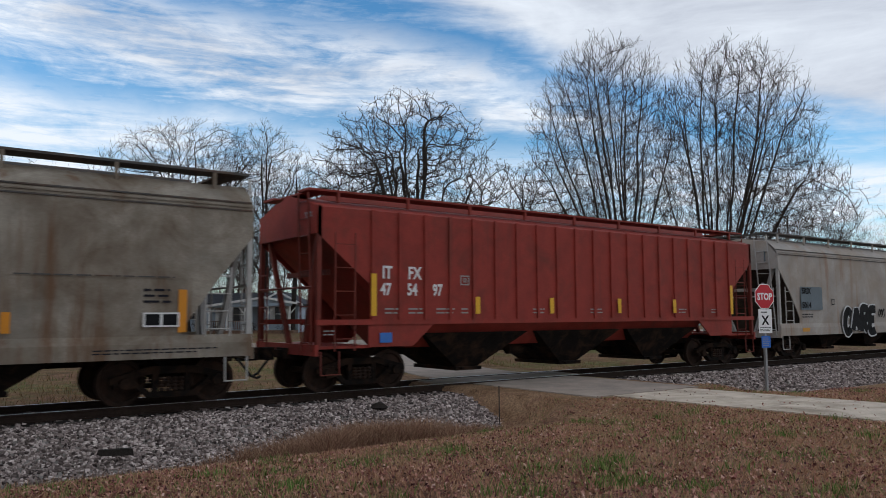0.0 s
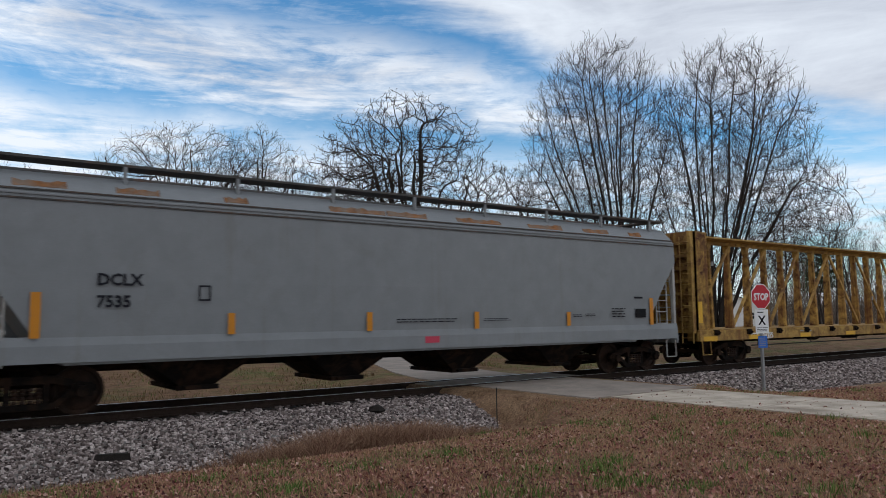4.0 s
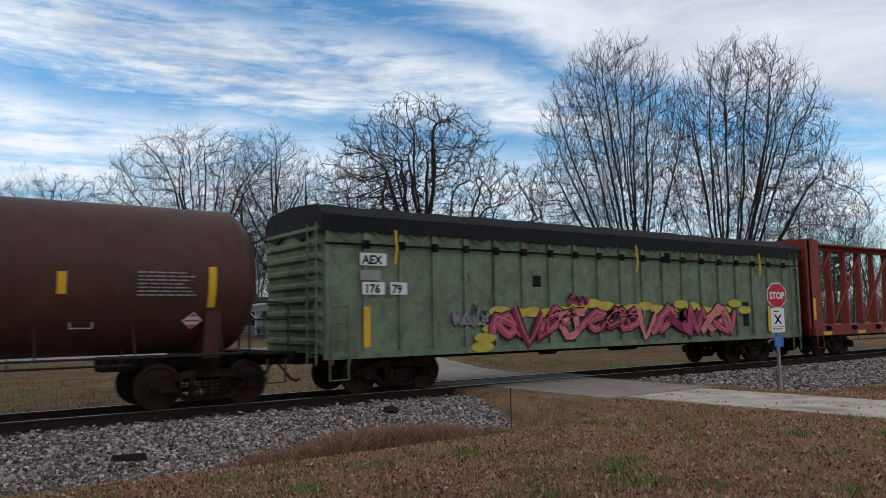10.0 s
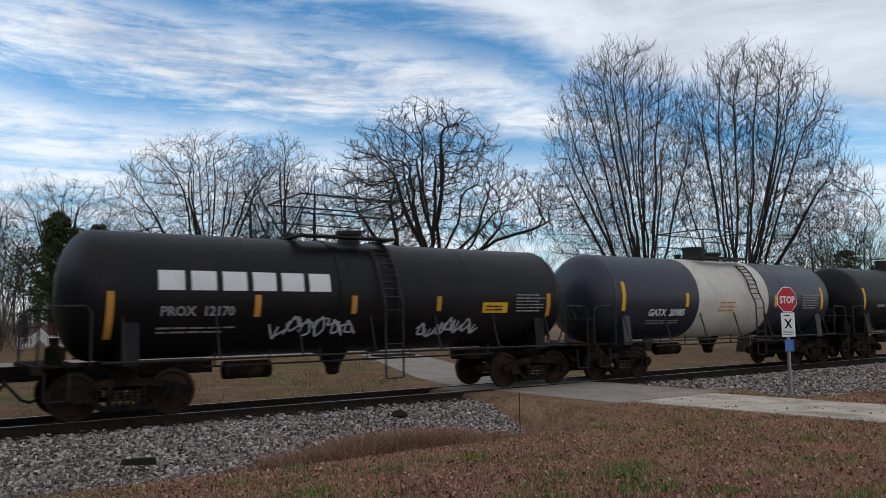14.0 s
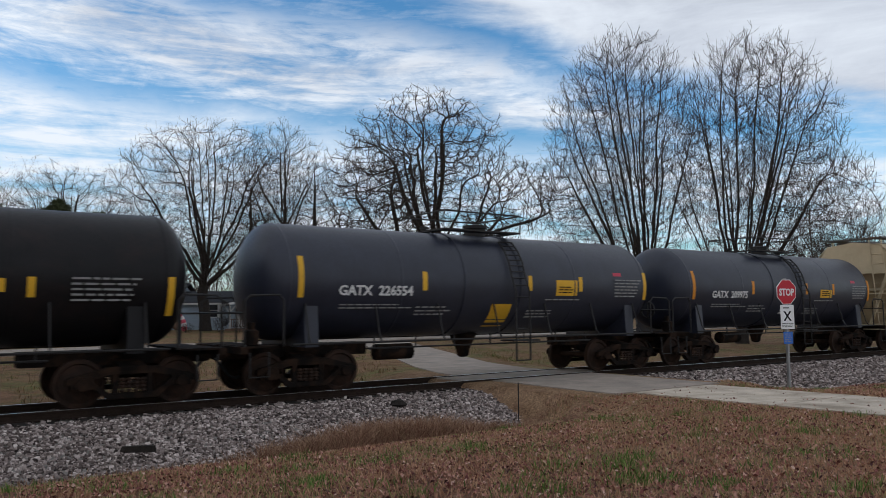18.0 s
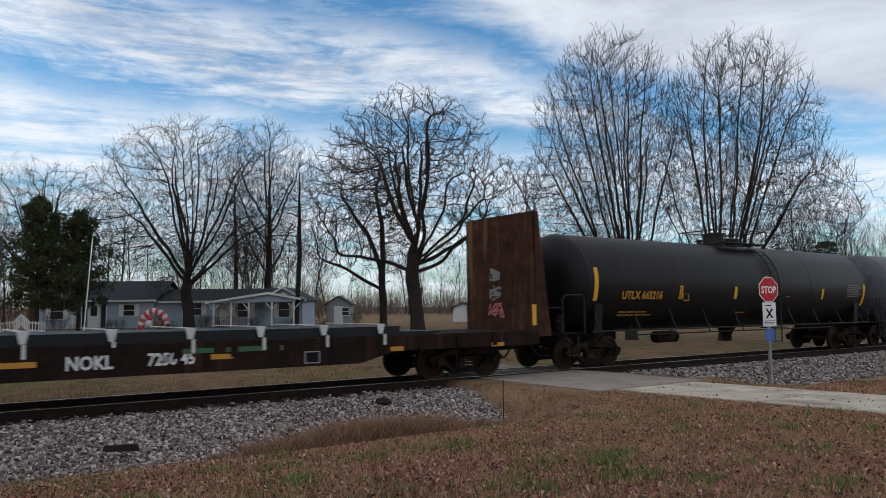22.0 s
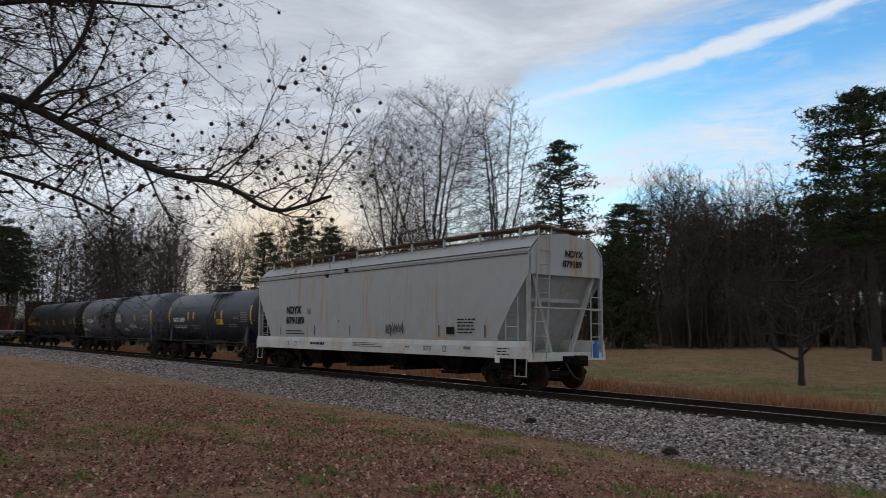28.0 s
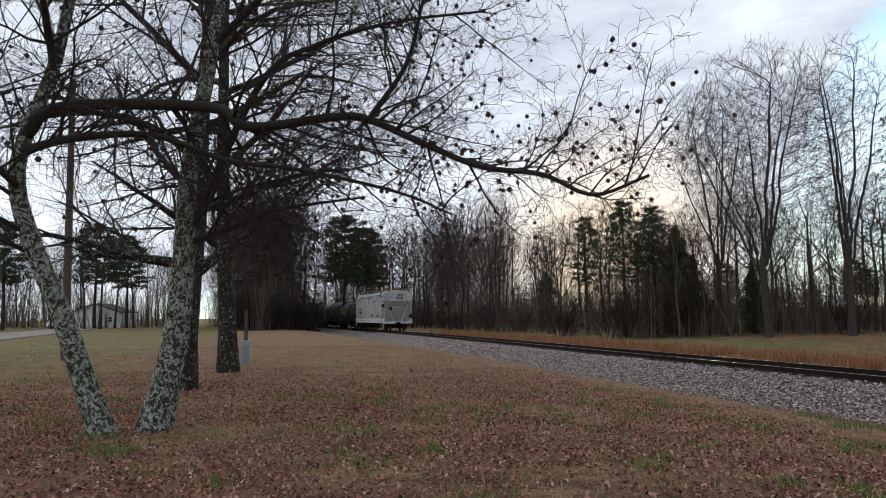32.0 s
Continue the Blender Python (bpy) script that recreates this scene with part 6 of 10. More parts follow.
    rng = random.Random(44)
    for k in range(24):
        px, pz = (-5.0 + rng.uniform(-.5, .3), 1.0 + .22 * k) if k < 4 else (-4.6 + 10.6 * (k - 4) / 19, 1.93 + rng.uniform(-.12, .14))
        part("spray_blob", G().prism_y([(px + .36 * math.cos(a * .5236), pz + .13 * math.sin(a * .5236)) for a in range(12)], -.002 - .0002 * k, 0), M["spray_yellow"], c, m=pose(0, f - .076, 0))
    wild_piece(c, -4.75, f - .084, .96, 9.9, 1.1, 13, [M["spray_rose"], M["spray_magenta"], M["spray_rose"], M["spray_pink"]], BLK, 31, .21, M["spray_pink"])
    wild_piece(c, -6.05, f - .076, 1.45, 1.1, .6, 4, [M["spray_grey"]], BLK, 32, .18)
    tag_strokes(c, -2.2, f - .09, 1.95, .8, .45, M["spray_rose"], 33, 6, .06)
    for x, z, w, hh in ((-3.4, 2.5, .3, .3), (2.0, 3.3, .3, .3), (6.0, 1.3, .32, .8), (7.6, 1.9, .4, .5), (-5.7, 2.6, .2, .2)):
        plate(c, x, f - .004, z, w, hh, BLK, "patch")
    # dark red centerbeam
    c, h = centerbeam("dark red centerbeam flat car, empty", 181.4, 204.5, M["dark_red"], M["dark_red"], M["dark_red"], 5)
    for x in (-11.0, -8.4, -5.6, -3.6, -1.2, 1.3, 3.5, 5.8, 8.5):
        plate(c, x, -1.504, .88, .62, .13, YEL, "reflector")
    plate(c, 11.25, -1.404, 1.45, .16, .8, YEL, "reflector"), plate(c, -11.4, -1.404, 1.45, .16, .8, YEL, "reflector")
    words(c, "99", -6.2, -1.504, .86, .26, DUL), bars(c, -4.9, -1.504, .92, .9, .1, 1, DUL, 5)
    for k in range(17):
        bars(c, 11.2 - .02, -1.1, 1.5 + .155 * k, .02, .07, 1, DUL, 70 + k)
        part("notice_line", G().box(0, 0, 0, .012, .75 + .15 * math.sin(k * 2.3), .07), DUL, c, m=pose(11.435, -.95, 1.5 + .155 * k))
        bars(c, 10.65, -1.408, 1.6 + .155 * k, .5, .06, 1, DUL, 90 + k) if k % 2 else None
    # grey tank
    c, h, at = tank_car("grey tank car with white lettering and orange markers", 206.3, 217.7, M["tank_grey"], 1.33, 2.47, hatch_x=-.1, gear=M["tank_grey"])
    for x, z, hh in ((-4.95, 1.92, .85), (-2.3, 2.1, .45), (-1.45, 2.1, .4), (1.15, 2.1, .45), (3.3, 2.1, .4), (4.8, 2.05, .7)):
        tank_plate(c, at, x, z, .14, hh, ORA)
    tank_words(c, at, "HOKX  111363", -4.1, 2.06, .29, WHT, .95)
    tank_bars(c, at, -3.8, 1.76, 1.3, .2, 2, DUL, 2), tank_bars(c, at, 1.4, 2.0, 1.3, .32, 3, DUL, 3), tank_bars(c, at, 3.1, 2.0, 1.7, .4, 4, DUL, 4)
    tank_plate(c, at, -1.95, 1.9, .5, .4, M["tank_slate"], "data_plate")
    y, _ = at(1.6)
    part("route_board", G().box(-4.4, -1.5, 1.46, -3.75, -1.46, 1.8), M["tank_grey"], c), part("board_post", G().box(-4.1, -1.48, 1.05, -4.02, -1.44, 1.46), M["tank_grey"], c), plate(c, -4.32, -1.502, 1.54, .5, .18, BLK, "board_face")
    # black tank with the block-lettered name
    c, h, at = tank_car("black tank car with white block name and tags", 219.2, 231.8, M["tank_black_b"], 1.30, 2.37, jacket=.72, hatch_x=-.35, dome=False, high_rail=True)
    for k in range(6):
        tank_plate(c, at, -4.68 + .63 * k, 2.43, .50, .39, WHT, "painted_name_shape")
    tank_words(c, at, "PROX  12170", -4.64, 1.93, .27, DUL, .95)
    for x, z, hh in ((-5.6, 1.5, .9), (-2.75, 1.9, .45), (-.5, 1.95, .4), (1.8, 2.0, .35), (5.35, 1.85, .6)):
        tank_plate(c, at, x, z, .13, hh, OCHRE)
    tank_tag(c, at, -2.46, 1.4, 2.0, .65, SPRAY_W, 91, 9, .04), tank_tag(c, at, 1.2, 1.35, 1.8, .55, SPRAY_W, 92, 11, .045)
    tank_plate(c, at, 3.2, 1.95, .8, .26, YEL, "notice_plate"), tank_bars(c, at, 3.28, 1.98, .64, .18, 2, BLK, 3), tank_bars(c, at, 4.25, 1.95, 1.0, .5, 6, DUL, 4), tank_bars(c, at, -4.68, 1.55, 1.7, .2, 2, DUL, 5), tank_bars(c, at, -1.9, 2.9, .5, .24, 4, DUL, 6)
    # dark tank with the white band
    c, h, at = tank_car("dark grey tank car with a broad white band", 232.9, 245.6, M["tank_black"], 1.31, 2.40, band=(-1.9, 1.9, M["tank_white"]), hatch_x=.2, high_rail=True)
    tank_words(c, at, "GATX  20985", -4.3, 1.82, .30, WHT, .98)
    for x, z, hh in ((-5.45, 1.98, .85), (-2.55, 2.1, .42), (-1.2, 2.05, .4), (2.3, 2.1, .4), (5.3, 2.0, .8)):
        tank_plate(c, at, x, z, .14, hh, ORA if abs(x) < 2 else YEL)
    tank_bars(c, at, -4.3, 1.55, 1.9, .18, 2, DUL, 1), tank_bars(c, at, 4.0, 2.0, 1.1, .55, 6, DUL, 2), tank_bars(c, at, -.9, 1.9, 1.0, .4, 3, OCHRE, 3)
    # plain black tank, seen only in passing
    c, h, at = tank_car("plain black tank car with yellow markers", 247.0, 258.9, M["tank_black_b"], 1.31, 2.40)
    for x, z, hh in ((-5.2, 1.98, .85), (-2.2, 2.1, .42), (2.2, 2.1, .4), (5.0, 2.0, .8)):
        tank_plate(c, at, x, z, .14, hh, YEL)
    tank_bars(c, at, -4.2, 2.0, 2.2, .26, 1, DUL, 3, )
    # four black tanks of one build
    c, h, at = tank_car("black tank car with yellow notice plates and jacket rings", 260.2, 272.2, M["tank_black"], 1.31, 2.42, jacket=1.1, hatch_x=0, high_rail=True, dome=False)
    tank_words(c, at, "GATX  226111", -4.4, 2.12, .31, WHT, .98)
    for x, z, hh in ((-5.3, 2.05, .9), (-2.2, 2.2, .42), (1.85, 2.22, .45), (5.6, 2.05, .9)):
        tank_plate(c, at, x, z, .13, hh, YEL)
    tank_plate(c, at, 2.26, 2.17, .73, .42, YEL, "notice_plate"), tank_bars(c, at, 2.34, 2.22, .57, .3, 4, BLK, 1), tank_bars(c, at, 4.4, 2.12, 1.1, .5, 6, DUL, 2), tank_plate(c, at, 4.4, 2.7, .38, .12, PLACARD, "red_label")
    tank_bars(c, at, 1.8, 2.02, 1.2, .12, 1, DUL, 3), tank_bars(c, at, 1.45, 1.55, 1.0, .34, 4, DUL, 4), tank_bars(c, at, 3.35, 1.8, 1.0, .35, 3, DUL, 5), tank_bars(c, at, -4.3, 1.75, 2.0, .2, 2, DUL, 6)
    diamond(c, at, 5.0, 1.35, .2, DUL)
    c, h, at = tank_car("black tank car with white lettering and a scrawled tag", 273.6, 285.4, M["tank_black_b"], 1.31, 2.45, hatch_x=0, dome=False)
    tank_words(c, at, "TILX 135710", -3.87, 2.19, .36, WHT, .72)
    for x, z, hh in ((-5.0, 1.68, .85), (-2.2, 2.05, .42), (.4, 1.95, .45), (2.9, 2.05, .36), (5.3, 1.7, .75)):
        tank_plate(c, at, x, z, .13, hh, YEL if abs(x) > 1 else OCHRE)
    tank_plate(c, at, 1.72, 2.14, .84, .24, YEL, "notice_plate"), tank_bars(c, at, 1.8, 2.17, .66, .18, 2, BLK, 1), tank_bars(c, at, 3.6, 1.95, 1.2, .5, 5, DUL, 2), tank_bars(c, at, .42, 2.7, .65, .22, 3, DUL, 3), tank_bars(c, at, .5, 1.9, .75, .5, 4, DUL, 4), tank_bars(c, at, -1.9, 2.4, 1.0, .08, 1, DUL, 5), tank_bars(c, at, -3.9, 1.7, 1.4, .2, 2, DUL, 6)
    tank_tag(c, at, -2.54, 1.5, 1.25, .45, SPRAY_W, 95, 7, .03), tank_plate(c, at, -5.95, 2.5, .3, .1, ORA, "label"), tank_plate(c, at, -5.5, 2.5, .3, .1, DUL, "label")
    for xi0, xi1, num, gat in ((286.7, 299.1, "226554", True), (300.1, 312.4, "209975", False)):
        c, h, at = tank_car("dark slate tank car with yellow plates" if gat else "dark slate tank car with orange markers", xi0, xi1, M["tank_black"], 1.32, 2.46, jacket=.9, hatch_x=-.1, dome=False)
        tank_words(c, at, "GATX  " + num, -4.45, 2.13, .31, WHT, 1.0)
        mk = YEL if gat else ORA
        for x, z, hh in ((-5.4, 2.07, .9), (-2.22, 2.25, .45), (1.1, 2.27, .4), (2.95, 2.27, .4), (5.6, 2.05, .8)):
            tank_plate(c, at, x, z, .13, hh, mk)
        tank_plate(c, at, 2.1, 2.15, .78, .3 if not gat else .42, YEL, "notice_plate"), tank_bars(c, at, 2.18, 2.2, .62, .22, 3, BLK, 1)
        if gat:
            tank_plate(c, at, -.05, 1.35, .65, .58, YEL, "yellow_square")
        else:
            tank_plate(c, at, -.25, 1.58, .42, .30, WHT, "white_square"), tank_plate(c, at, -.25, 1.74, .42, .14, YEL, "yellow_square")
        tank_bars(c, at, 4.35, 2.1, 1.1, .55, 6, DUL, 2), tank_bars(c, at, -4.4, 1.8, 1.9, .16, 2, DUL, 3), tank_bars(c, at, -2.4, 1.62, 1.05, .3, 3, DUL, 4), tank_bars(c, at, 1.1, 1.52, .95, .3, 3, DUL, 5), tank_bars(c, at, 1.7, 2.0, 1.4, .09, 1, DUL, 6), tank_plate(c, at, 4.35, 2.72, .32, .1, PLACARD, "red_label")
    # two tan hoppers
    for xi0, xi1, num in ((313.5, 325.2, "244098"), (326.5, 338.0, "244158")):
        c, h, y = hopper("tan covered hopper with black lettering and graffiti", xi0, xi1, M["tan"], M["tan"], M["tan"], bays=2, sill_z=(1.22, 1.46), slope=(3.2, 2.35, .95), shoulder=3.8)
        words(c, "AOKX", -3.98, y(2.5) - .03, 2.42, .38, INK), words(c, num, -4.0, y(2.1) - .03, 1.92, .38, INK)
        hopper_marks(c, y, [(-4.38, 1.5, .15, .9, ORA), (-2.1, 1.5, .12, .45, OCHRE), (.05, 1.5, .12, .45, OCHRE), (2.35, 1.5, .12, .45, OCHRE), (4.55, 1.5, .15, .9, ORA)])
        outline(c, -1.95, y(2.2) - .03, 2.1, .25, .25, .025, INK)
        for k, (x, z, w, hh, n) in enumerate(((-4.0, 1.6, 1.0, .2, 2), (-2.8, 1.6, .4, .2, 2), (-1.3, 1.6, .6, .25, 3), (.3, 1.6, .7, .2, 2), (3.0, 1.62, 1.2, .3, 3))):
            bars(c, x, y(1.8) - .03, z, w, hh, n, INK, 20 + k)
        plate(c, 2.6, y(1.8) - .03, 1.66, .38, .26, BLK, "tare_panel")
        if num[-1] == "8" and num[3] == "0":
            tag_strokes(c, -1.9, y(2) - .04, 1.85, 2.2, .5, OLD_GREEN, 61, 10, .06), tag_strokes(c, .3, y(2) - .04, 1.75, 2.2, .5, OLD_GREEN, 62, 9, .04)
        else:
            for k, (x, w, mt) in enumerate(((-.95, .95, BLK), (.25, 1.2, INK), (1.5, 1.15, BLK))):
                tag_strokes(c, x, y(2) - .04, 1.55, w, .62, mt, 63 + k, 9, .05)
            outline(c, 2.0, y(3.2) - .01, 2.95, 2.4, .7, .04, M["walkway"]), bars(c, 2.5, y(3.2) - .02, 3.1, 1.4, .36, 1, M["walkway"], 3, pad=.7), bars(c, -.45, y(3.2) - .01, 3.25, 2.2, .1, 1, M["walkway"], 4)
    # bulkhead flat car with its load of steel
    c = car_root("bulkhead_flatcar", "brown bulkhead flat car loaded with bundled dark steel", 340.0, 359.3, category="flat car")
    h = 9.65
    part("deck", G().box(-h, -1.45, 1.04, h, 1.45, 1.16), M["flat_brown"], c)
    for s in (-1, 1):
        part("side_sill", G().prism_y([(-h, 1.14), (-h, .80), (-5.2, .80), (-4.2, .56), (4.2, .56), (5.2, .80), (h, .80), (h, 1.14)], s * 1.47 - .05, s * 1.47 + .05), M["flat_brown"], c)
        for k in range(17):
            x = -h + .8 + k * 1.13
            part("stake_pocket", G().box(x - .07, s * 1.53 - .03, .84, x + .07, s * 1.53 + .03, 1.1), M["flat_brown"], c)
        e = s
        wall = part("bulkhead", G().box(min(e * h, e * (h - .12)), -1.42, 1.16, max(e * h, e * (h - .12)), 1.42, 4.36), M["rusty_wall"], c)
        for yy in (-1.42, 1.36):
            part("bulkhead_wing", G().prism_y([(e * (h + .0), 1.0), (e * (h + .55), 1.0), (e * (h + .12), 4.36), (e * (h - .1), 4.36)], yy, yy + .06), OLD_GREEN if s < 0 else M["rusty_wall"], wall)
        for yy in (-.95, -.45, .05, .55, 1.0):
            part("bulkhead_stiffener", G().prism_y([(e * h, 1.0), (e * (h + .5), 1.0), (e * (h + .12), 4.34), (e * h, 4.34)], yy, yy + .07), M["olive_wall"], wall)
        for z in (1.9, 2.7, 3.5):
            part("bulkhead_rib", G().box(min(e * h, e * (h + .15)), -1.36, z, max(e * h, e * (h + .15)), 1.36, z + .09), M["olive_wall"], wall)
    plate(c, -9.55, -1.43, 1.5, .16, .7, YEL, "reflector"), plate(c, 9.5, -1.43, 1.3, .14, .55, YEL, "reflector")
    for k in range(6):
        part("steel_beam", G().prism_x([(-1.3 + .44 * k, 1.16), (-.90 + .44 * k, 1.16), (-.90 + .44 * k, 1.36), (-1.3 + .44 * k, 1.36)], -8.6, 5.4), STEEL_LOAD, c)
    part("steel_sheet", G().box(5.45, -1.2, 1.17, 6.6, 1.2, 1.23), STEEL_LOAD, c)
    for k in range(10):
        x = -8.2 + 1.45 * k
        part("strap", G().prism_y([(x - .10, 1.425), (x + .10, 1.425), (x + .045, 1.2), (x - .045, 1.2)][::-1], -1.36, -1.32).box(x - .05, -1.35, 1.41, x + .05, 1.35, 1.425), STRAP, c, "pale wrapped tie-down strap")
        part("strap_tail", G().box(x - .03, -1.54, .95, x + .03, -1.52, 1.2), STRAP, c)
    words(c, "NOKL", -1.75, -1.53, .72, .34, WHT, squeeze=.85), words(c, "7250 45", -.35, -1.53, .74, .32, WHT, squeeze=.85)
    for x, w, mt in ((.3, .6, OLD_GREEN), (1.15, .85, OLD_GREEN), (2.3, .2, OLD_GREEN), (.85, .45, OCHRE), (-2.8, .6, OCHRE), (5.0, .35, OCHRE), (-6.5, .4, OCHRE), (8.0, .4, OCHRE), (-.1, .15, DUL)):
        plate(c, x, -1.53, .93 if mt is OLD_GREEN else .80, w, .1, mt, "reflector")
    plate(c, 2.85, -1.53, .62, .36, .26, BLK, "data_panel"), outline(c, 2.85, -1.537, .62, .36, .26, .025, DUL)
    part("center_sill", G().box(-h - .4, -.35, .62, h + .4, .35, 1.0), M["running_gear"], c)
    couplers(c, h + .6)
    bogie(c, -7.55), bogie(c, 7.55)
    brake_gear(c, h, M["ladder_dark"])
    for z, w in ((1.5, .7), (2.0, .55), (2.5, .5)):
        g = G()
        rng = random.Random(int(z * 10))
        for k in range(5):
            pts = [(rng.uniform(-w / 2, w / 2), z + rng.uniform(0, .4)) for _ in range(4)]
            stroke(g, pts, .05, -.004, 0)
        part("spray_tag", g, M["spray_pink"] if z < 1.8 else DUL, c, m=pose(h - .125, .1, 0, 0, 0, -90))
    # long black tank with orange lettering
    c, h, at = tank_car("long black tank car with orange lettering", 360.7, 378.2, M["tank_black_b"], 1.46, 2.50, hatch_x=.55)
    tank_words(c, at, "UTLX 665216", -6.75, 2.0, .34, OCHRE, .95)
    for x, z, hh in ((-7.9, 1.95, .95), (-4.0, 2.0, .42), (-1.03, 2.0, .42), (1.4, 2.0, .4), (4.7, 2.0, .4), (7.95, 1.75, .85)):
        tank_plate(c, at, x, z, .15, hh, YEL)
    y, _ = at(2.1, .012)
    outline(c, -3.83, y, 1.95, .3, .24, .03, OCHRE)
    tank_bars(c, at, -6.7, 1.45, 1.7, .24, 2, OCHRE, 1), tank_bars(c, at, .63, 2.02, .5, .14, 2, OCHRE, 2), tank_bars(c, at, 2.2, 2.05, .35, .1, 1, OCHRE, 3), tank_bars(c, at, 6.57, 2.08, 1.15, .5, 6, DUL, 4), tank_bars(c, at, -.6, 1.5, .6, .1, 1, OCHRE, 5)
    # slate grey tank with many tags
    c, h, at = tank_car("slate grey tank car with white tags and dark spill streaks", 379.3, 396.5, M["tank_slate"], 1.47, 2.52, band=(-.75, .55, M["tank_black_b"]), hatch_x=-.15, jacket=.0)
    tank_words(c, at, "BRCX 3064", -6.4, 2.15, .34, WHT, .92)
    for x, z, hh in ((-7.65, 2.03, .95), (-4.6, 2.25, .42), (-1.6, 2.25, .4), (1.4, 2.2, .4), (4.6, 2.2, .4), (7.7, 2.0, .85)):
        tank_plate(c, at, x, z, .15, hh, YEL)
    y, _ = at(2.2, .012)
    outline(c, -4.2, y, 2.12, .28, .24, .03, DUL), outline(c, 5.5, at(1.85)[0] - .02, 1.72, .55, .22, .025, DUL)
    for k, (x, z, w, hh, n) in enumerate(((-7.85, 1.5, 1.1, .4, 12), (-6.8, 1.45, .8, .28, 7), (.65, 2.0, 1.5, .85, 9), (2.2, 1.5, 1.1, .35, 8), (3.65, 1.7, 1.4, .4, 8))):
        tank_tag(c, at, x, z, w, hh, SPRAY_W, 100 + k, n, .03)
    tank_bars(c, at, -6.38, 1.85, 1.5, .22, 2, DUL, 1), tank_bars(c, at, 6.4, 2.08, 1.15, .5, 6, DUL, 2), tank_bars(c, at, -2.8, 1.75, .5, .3, 3, DUL, 3), tank_bars(c, at, .6, 1.7, .5, .3, 3, DUL, 4)
    rng = random.Random(18)
    for k in range(16):
        x = -3.6 + 2.8 * (k + rng.random()) / 16
        z1 = rng.uniform(2.9, 3.75)
        tank_plate(c, at, x, rng.uniform(1.35, 2.3), rng.uniform(.04, .20), z1 - 2.3, M["spill"], "spill_streak")
    # black tank before the last car
    c, h, at = tank_car("black tank car with white lettering and red label", 397.6, 410.2, M["tank_black"], 1.31, 2.42, hatch_x=.6, dome=False, jacket=.0)
    tank_words(c, at, "GATX  210597", -4.58, 2.12, .31, WHT, .95)
    for x, z, hh in ((-5.4, 2.05, .9), (-2.4, 2.2, .45), (-1.6, 2.25, .4), (1.4, 2.25, .4), (2.25, 2.25, .4), (5.7, 1.95, .9)):
        tank_plate(c, at, x, z, .13, hh, YEL)
    tank_plate(c, at, 1.6, 1.95, .8, .26, YEL, "notice_plate"), tank_bars(c, at, 1.68, 1.98, .6, .2, 2, BLK, 1), tank_bars(c, at, -4.5, 1.72, 2.0, .22, 2, WHT, 2), tank_bars(c, at, 3.8, 2.2, .8, .14, 2, DUL, 3), tank_bars(c, at, 4.7, 2.05, .85, .5, 6, DUL, 4), tank_bars(c, at, 3.2, 1.8, 1.0, .2, 2, DUL, 5), tank_bars(c, at, -1.8, 1.7, 1.1, .25, 3, DUL, 6)
    part("head_label", G().box(-h + .05, -.5, 3.3, -h + .06, -.2, 3.42), PLACARD, c)
    # last car: pale grey four-bay hopper
    c, h, y = hopper("pale grey covered hopper with rust streaks, last car", 411.1, 428.55, M["pale_grey"], M["sill_white"], M["ladder_grey"], bays=4, walk_mat=M["walkway_rust"], sill_z=(.93, 1.32), slope=(3.3, 1.55, 1.3), brackets=10)
    words(c, "NDYX", -5.82, y(2.5) - .03, 2.38, .43, INK, squeeze=1.06), words(c, "879189", -5.84, y(2.1) - .03, 1.96, .40, INK, squeeze=1.32)
    outline(c, -3.95, y(2.4) - .03, 2.34, .25, .22, .02, INK), outline(c, -3.87, y(2.4) - .03, 2.41, .1, .09, .02, INK)
    bars(c, -5.85, y(1.6) - .03, 1.5, 1.75, .22, 2, INK, 1), bars(c, 5.66, y(1.8) - .03, 1.6, .85, .5, 5, INK, 2), bars(c, -3.7, -1.615, 1.12, 1.4, .1, 1, INK, 3, pad=.1), bars(c, -.45, -1.615, 1.10, 2.0, .18, 3, INK, 4), bars(c, 3.9, -1.615, 1.05, .5, .18, 3, INK, 5), bars(c, 7.45, -1.615, 1.0, .55, .24, 3, INK, 6), bars(c, 2.9, -1.615, 1.12, .3, .08, 1, INK, 7)
    plate(c, 5.12, y(1.7) - .03, 1.6, .38, .22, BLK, "tare_panel"), plate(c, -1.52, y(2.05) - .02, 2.02, .07, .06, BLK, "rivet_patch")
    plate(c, 5.95, -1.615, 1.14, .32, .09, SLATE, "sill_label"), plate(c, 7.38, -1.63, .80, .2, .2, WHT, "jacking_pad"), outline(c, -5.1, -1.615, 1.05, .22, .18, .02, M["walkway"]), outline(c, -5.8, -1.615, 1.05, .22, .18, .02, M["walkway"]), outline(c, 4.9, -1.615, 1.05, .2, .18, .02, M["walkway"])
    tag_strokes(c, 1.7, y(1.8) - .04, 1.52, 1.1, .55, M["walkway"], 121, 10, .022)
    for k, x in enumerate((-6.4, -3.4, -.7, 2.0, 4.7, 6.9)):
        bars(c, x, y(1.6) - .02, 1.5, .05, .38, 1, M["walkway_rust"], 130 + k, pad=.02, name="rust_streak")
    words(c, "NDYX", h + .025, -.1, 3.86, .27, INK, yaw=90), words(c, "879189", h + .025, -.2, 3.56, .27, INK, yaw=90)
    part("end_light", G().box(h + .5, .5, .95, h + .62, .62, 1.35).lathe_z([(1.35, .05), (1.42, .05), (1.44, .02)], h + .56, .56, 10), M["paint_blue"], c, "blue rear-end device on the coupler")


build_train()

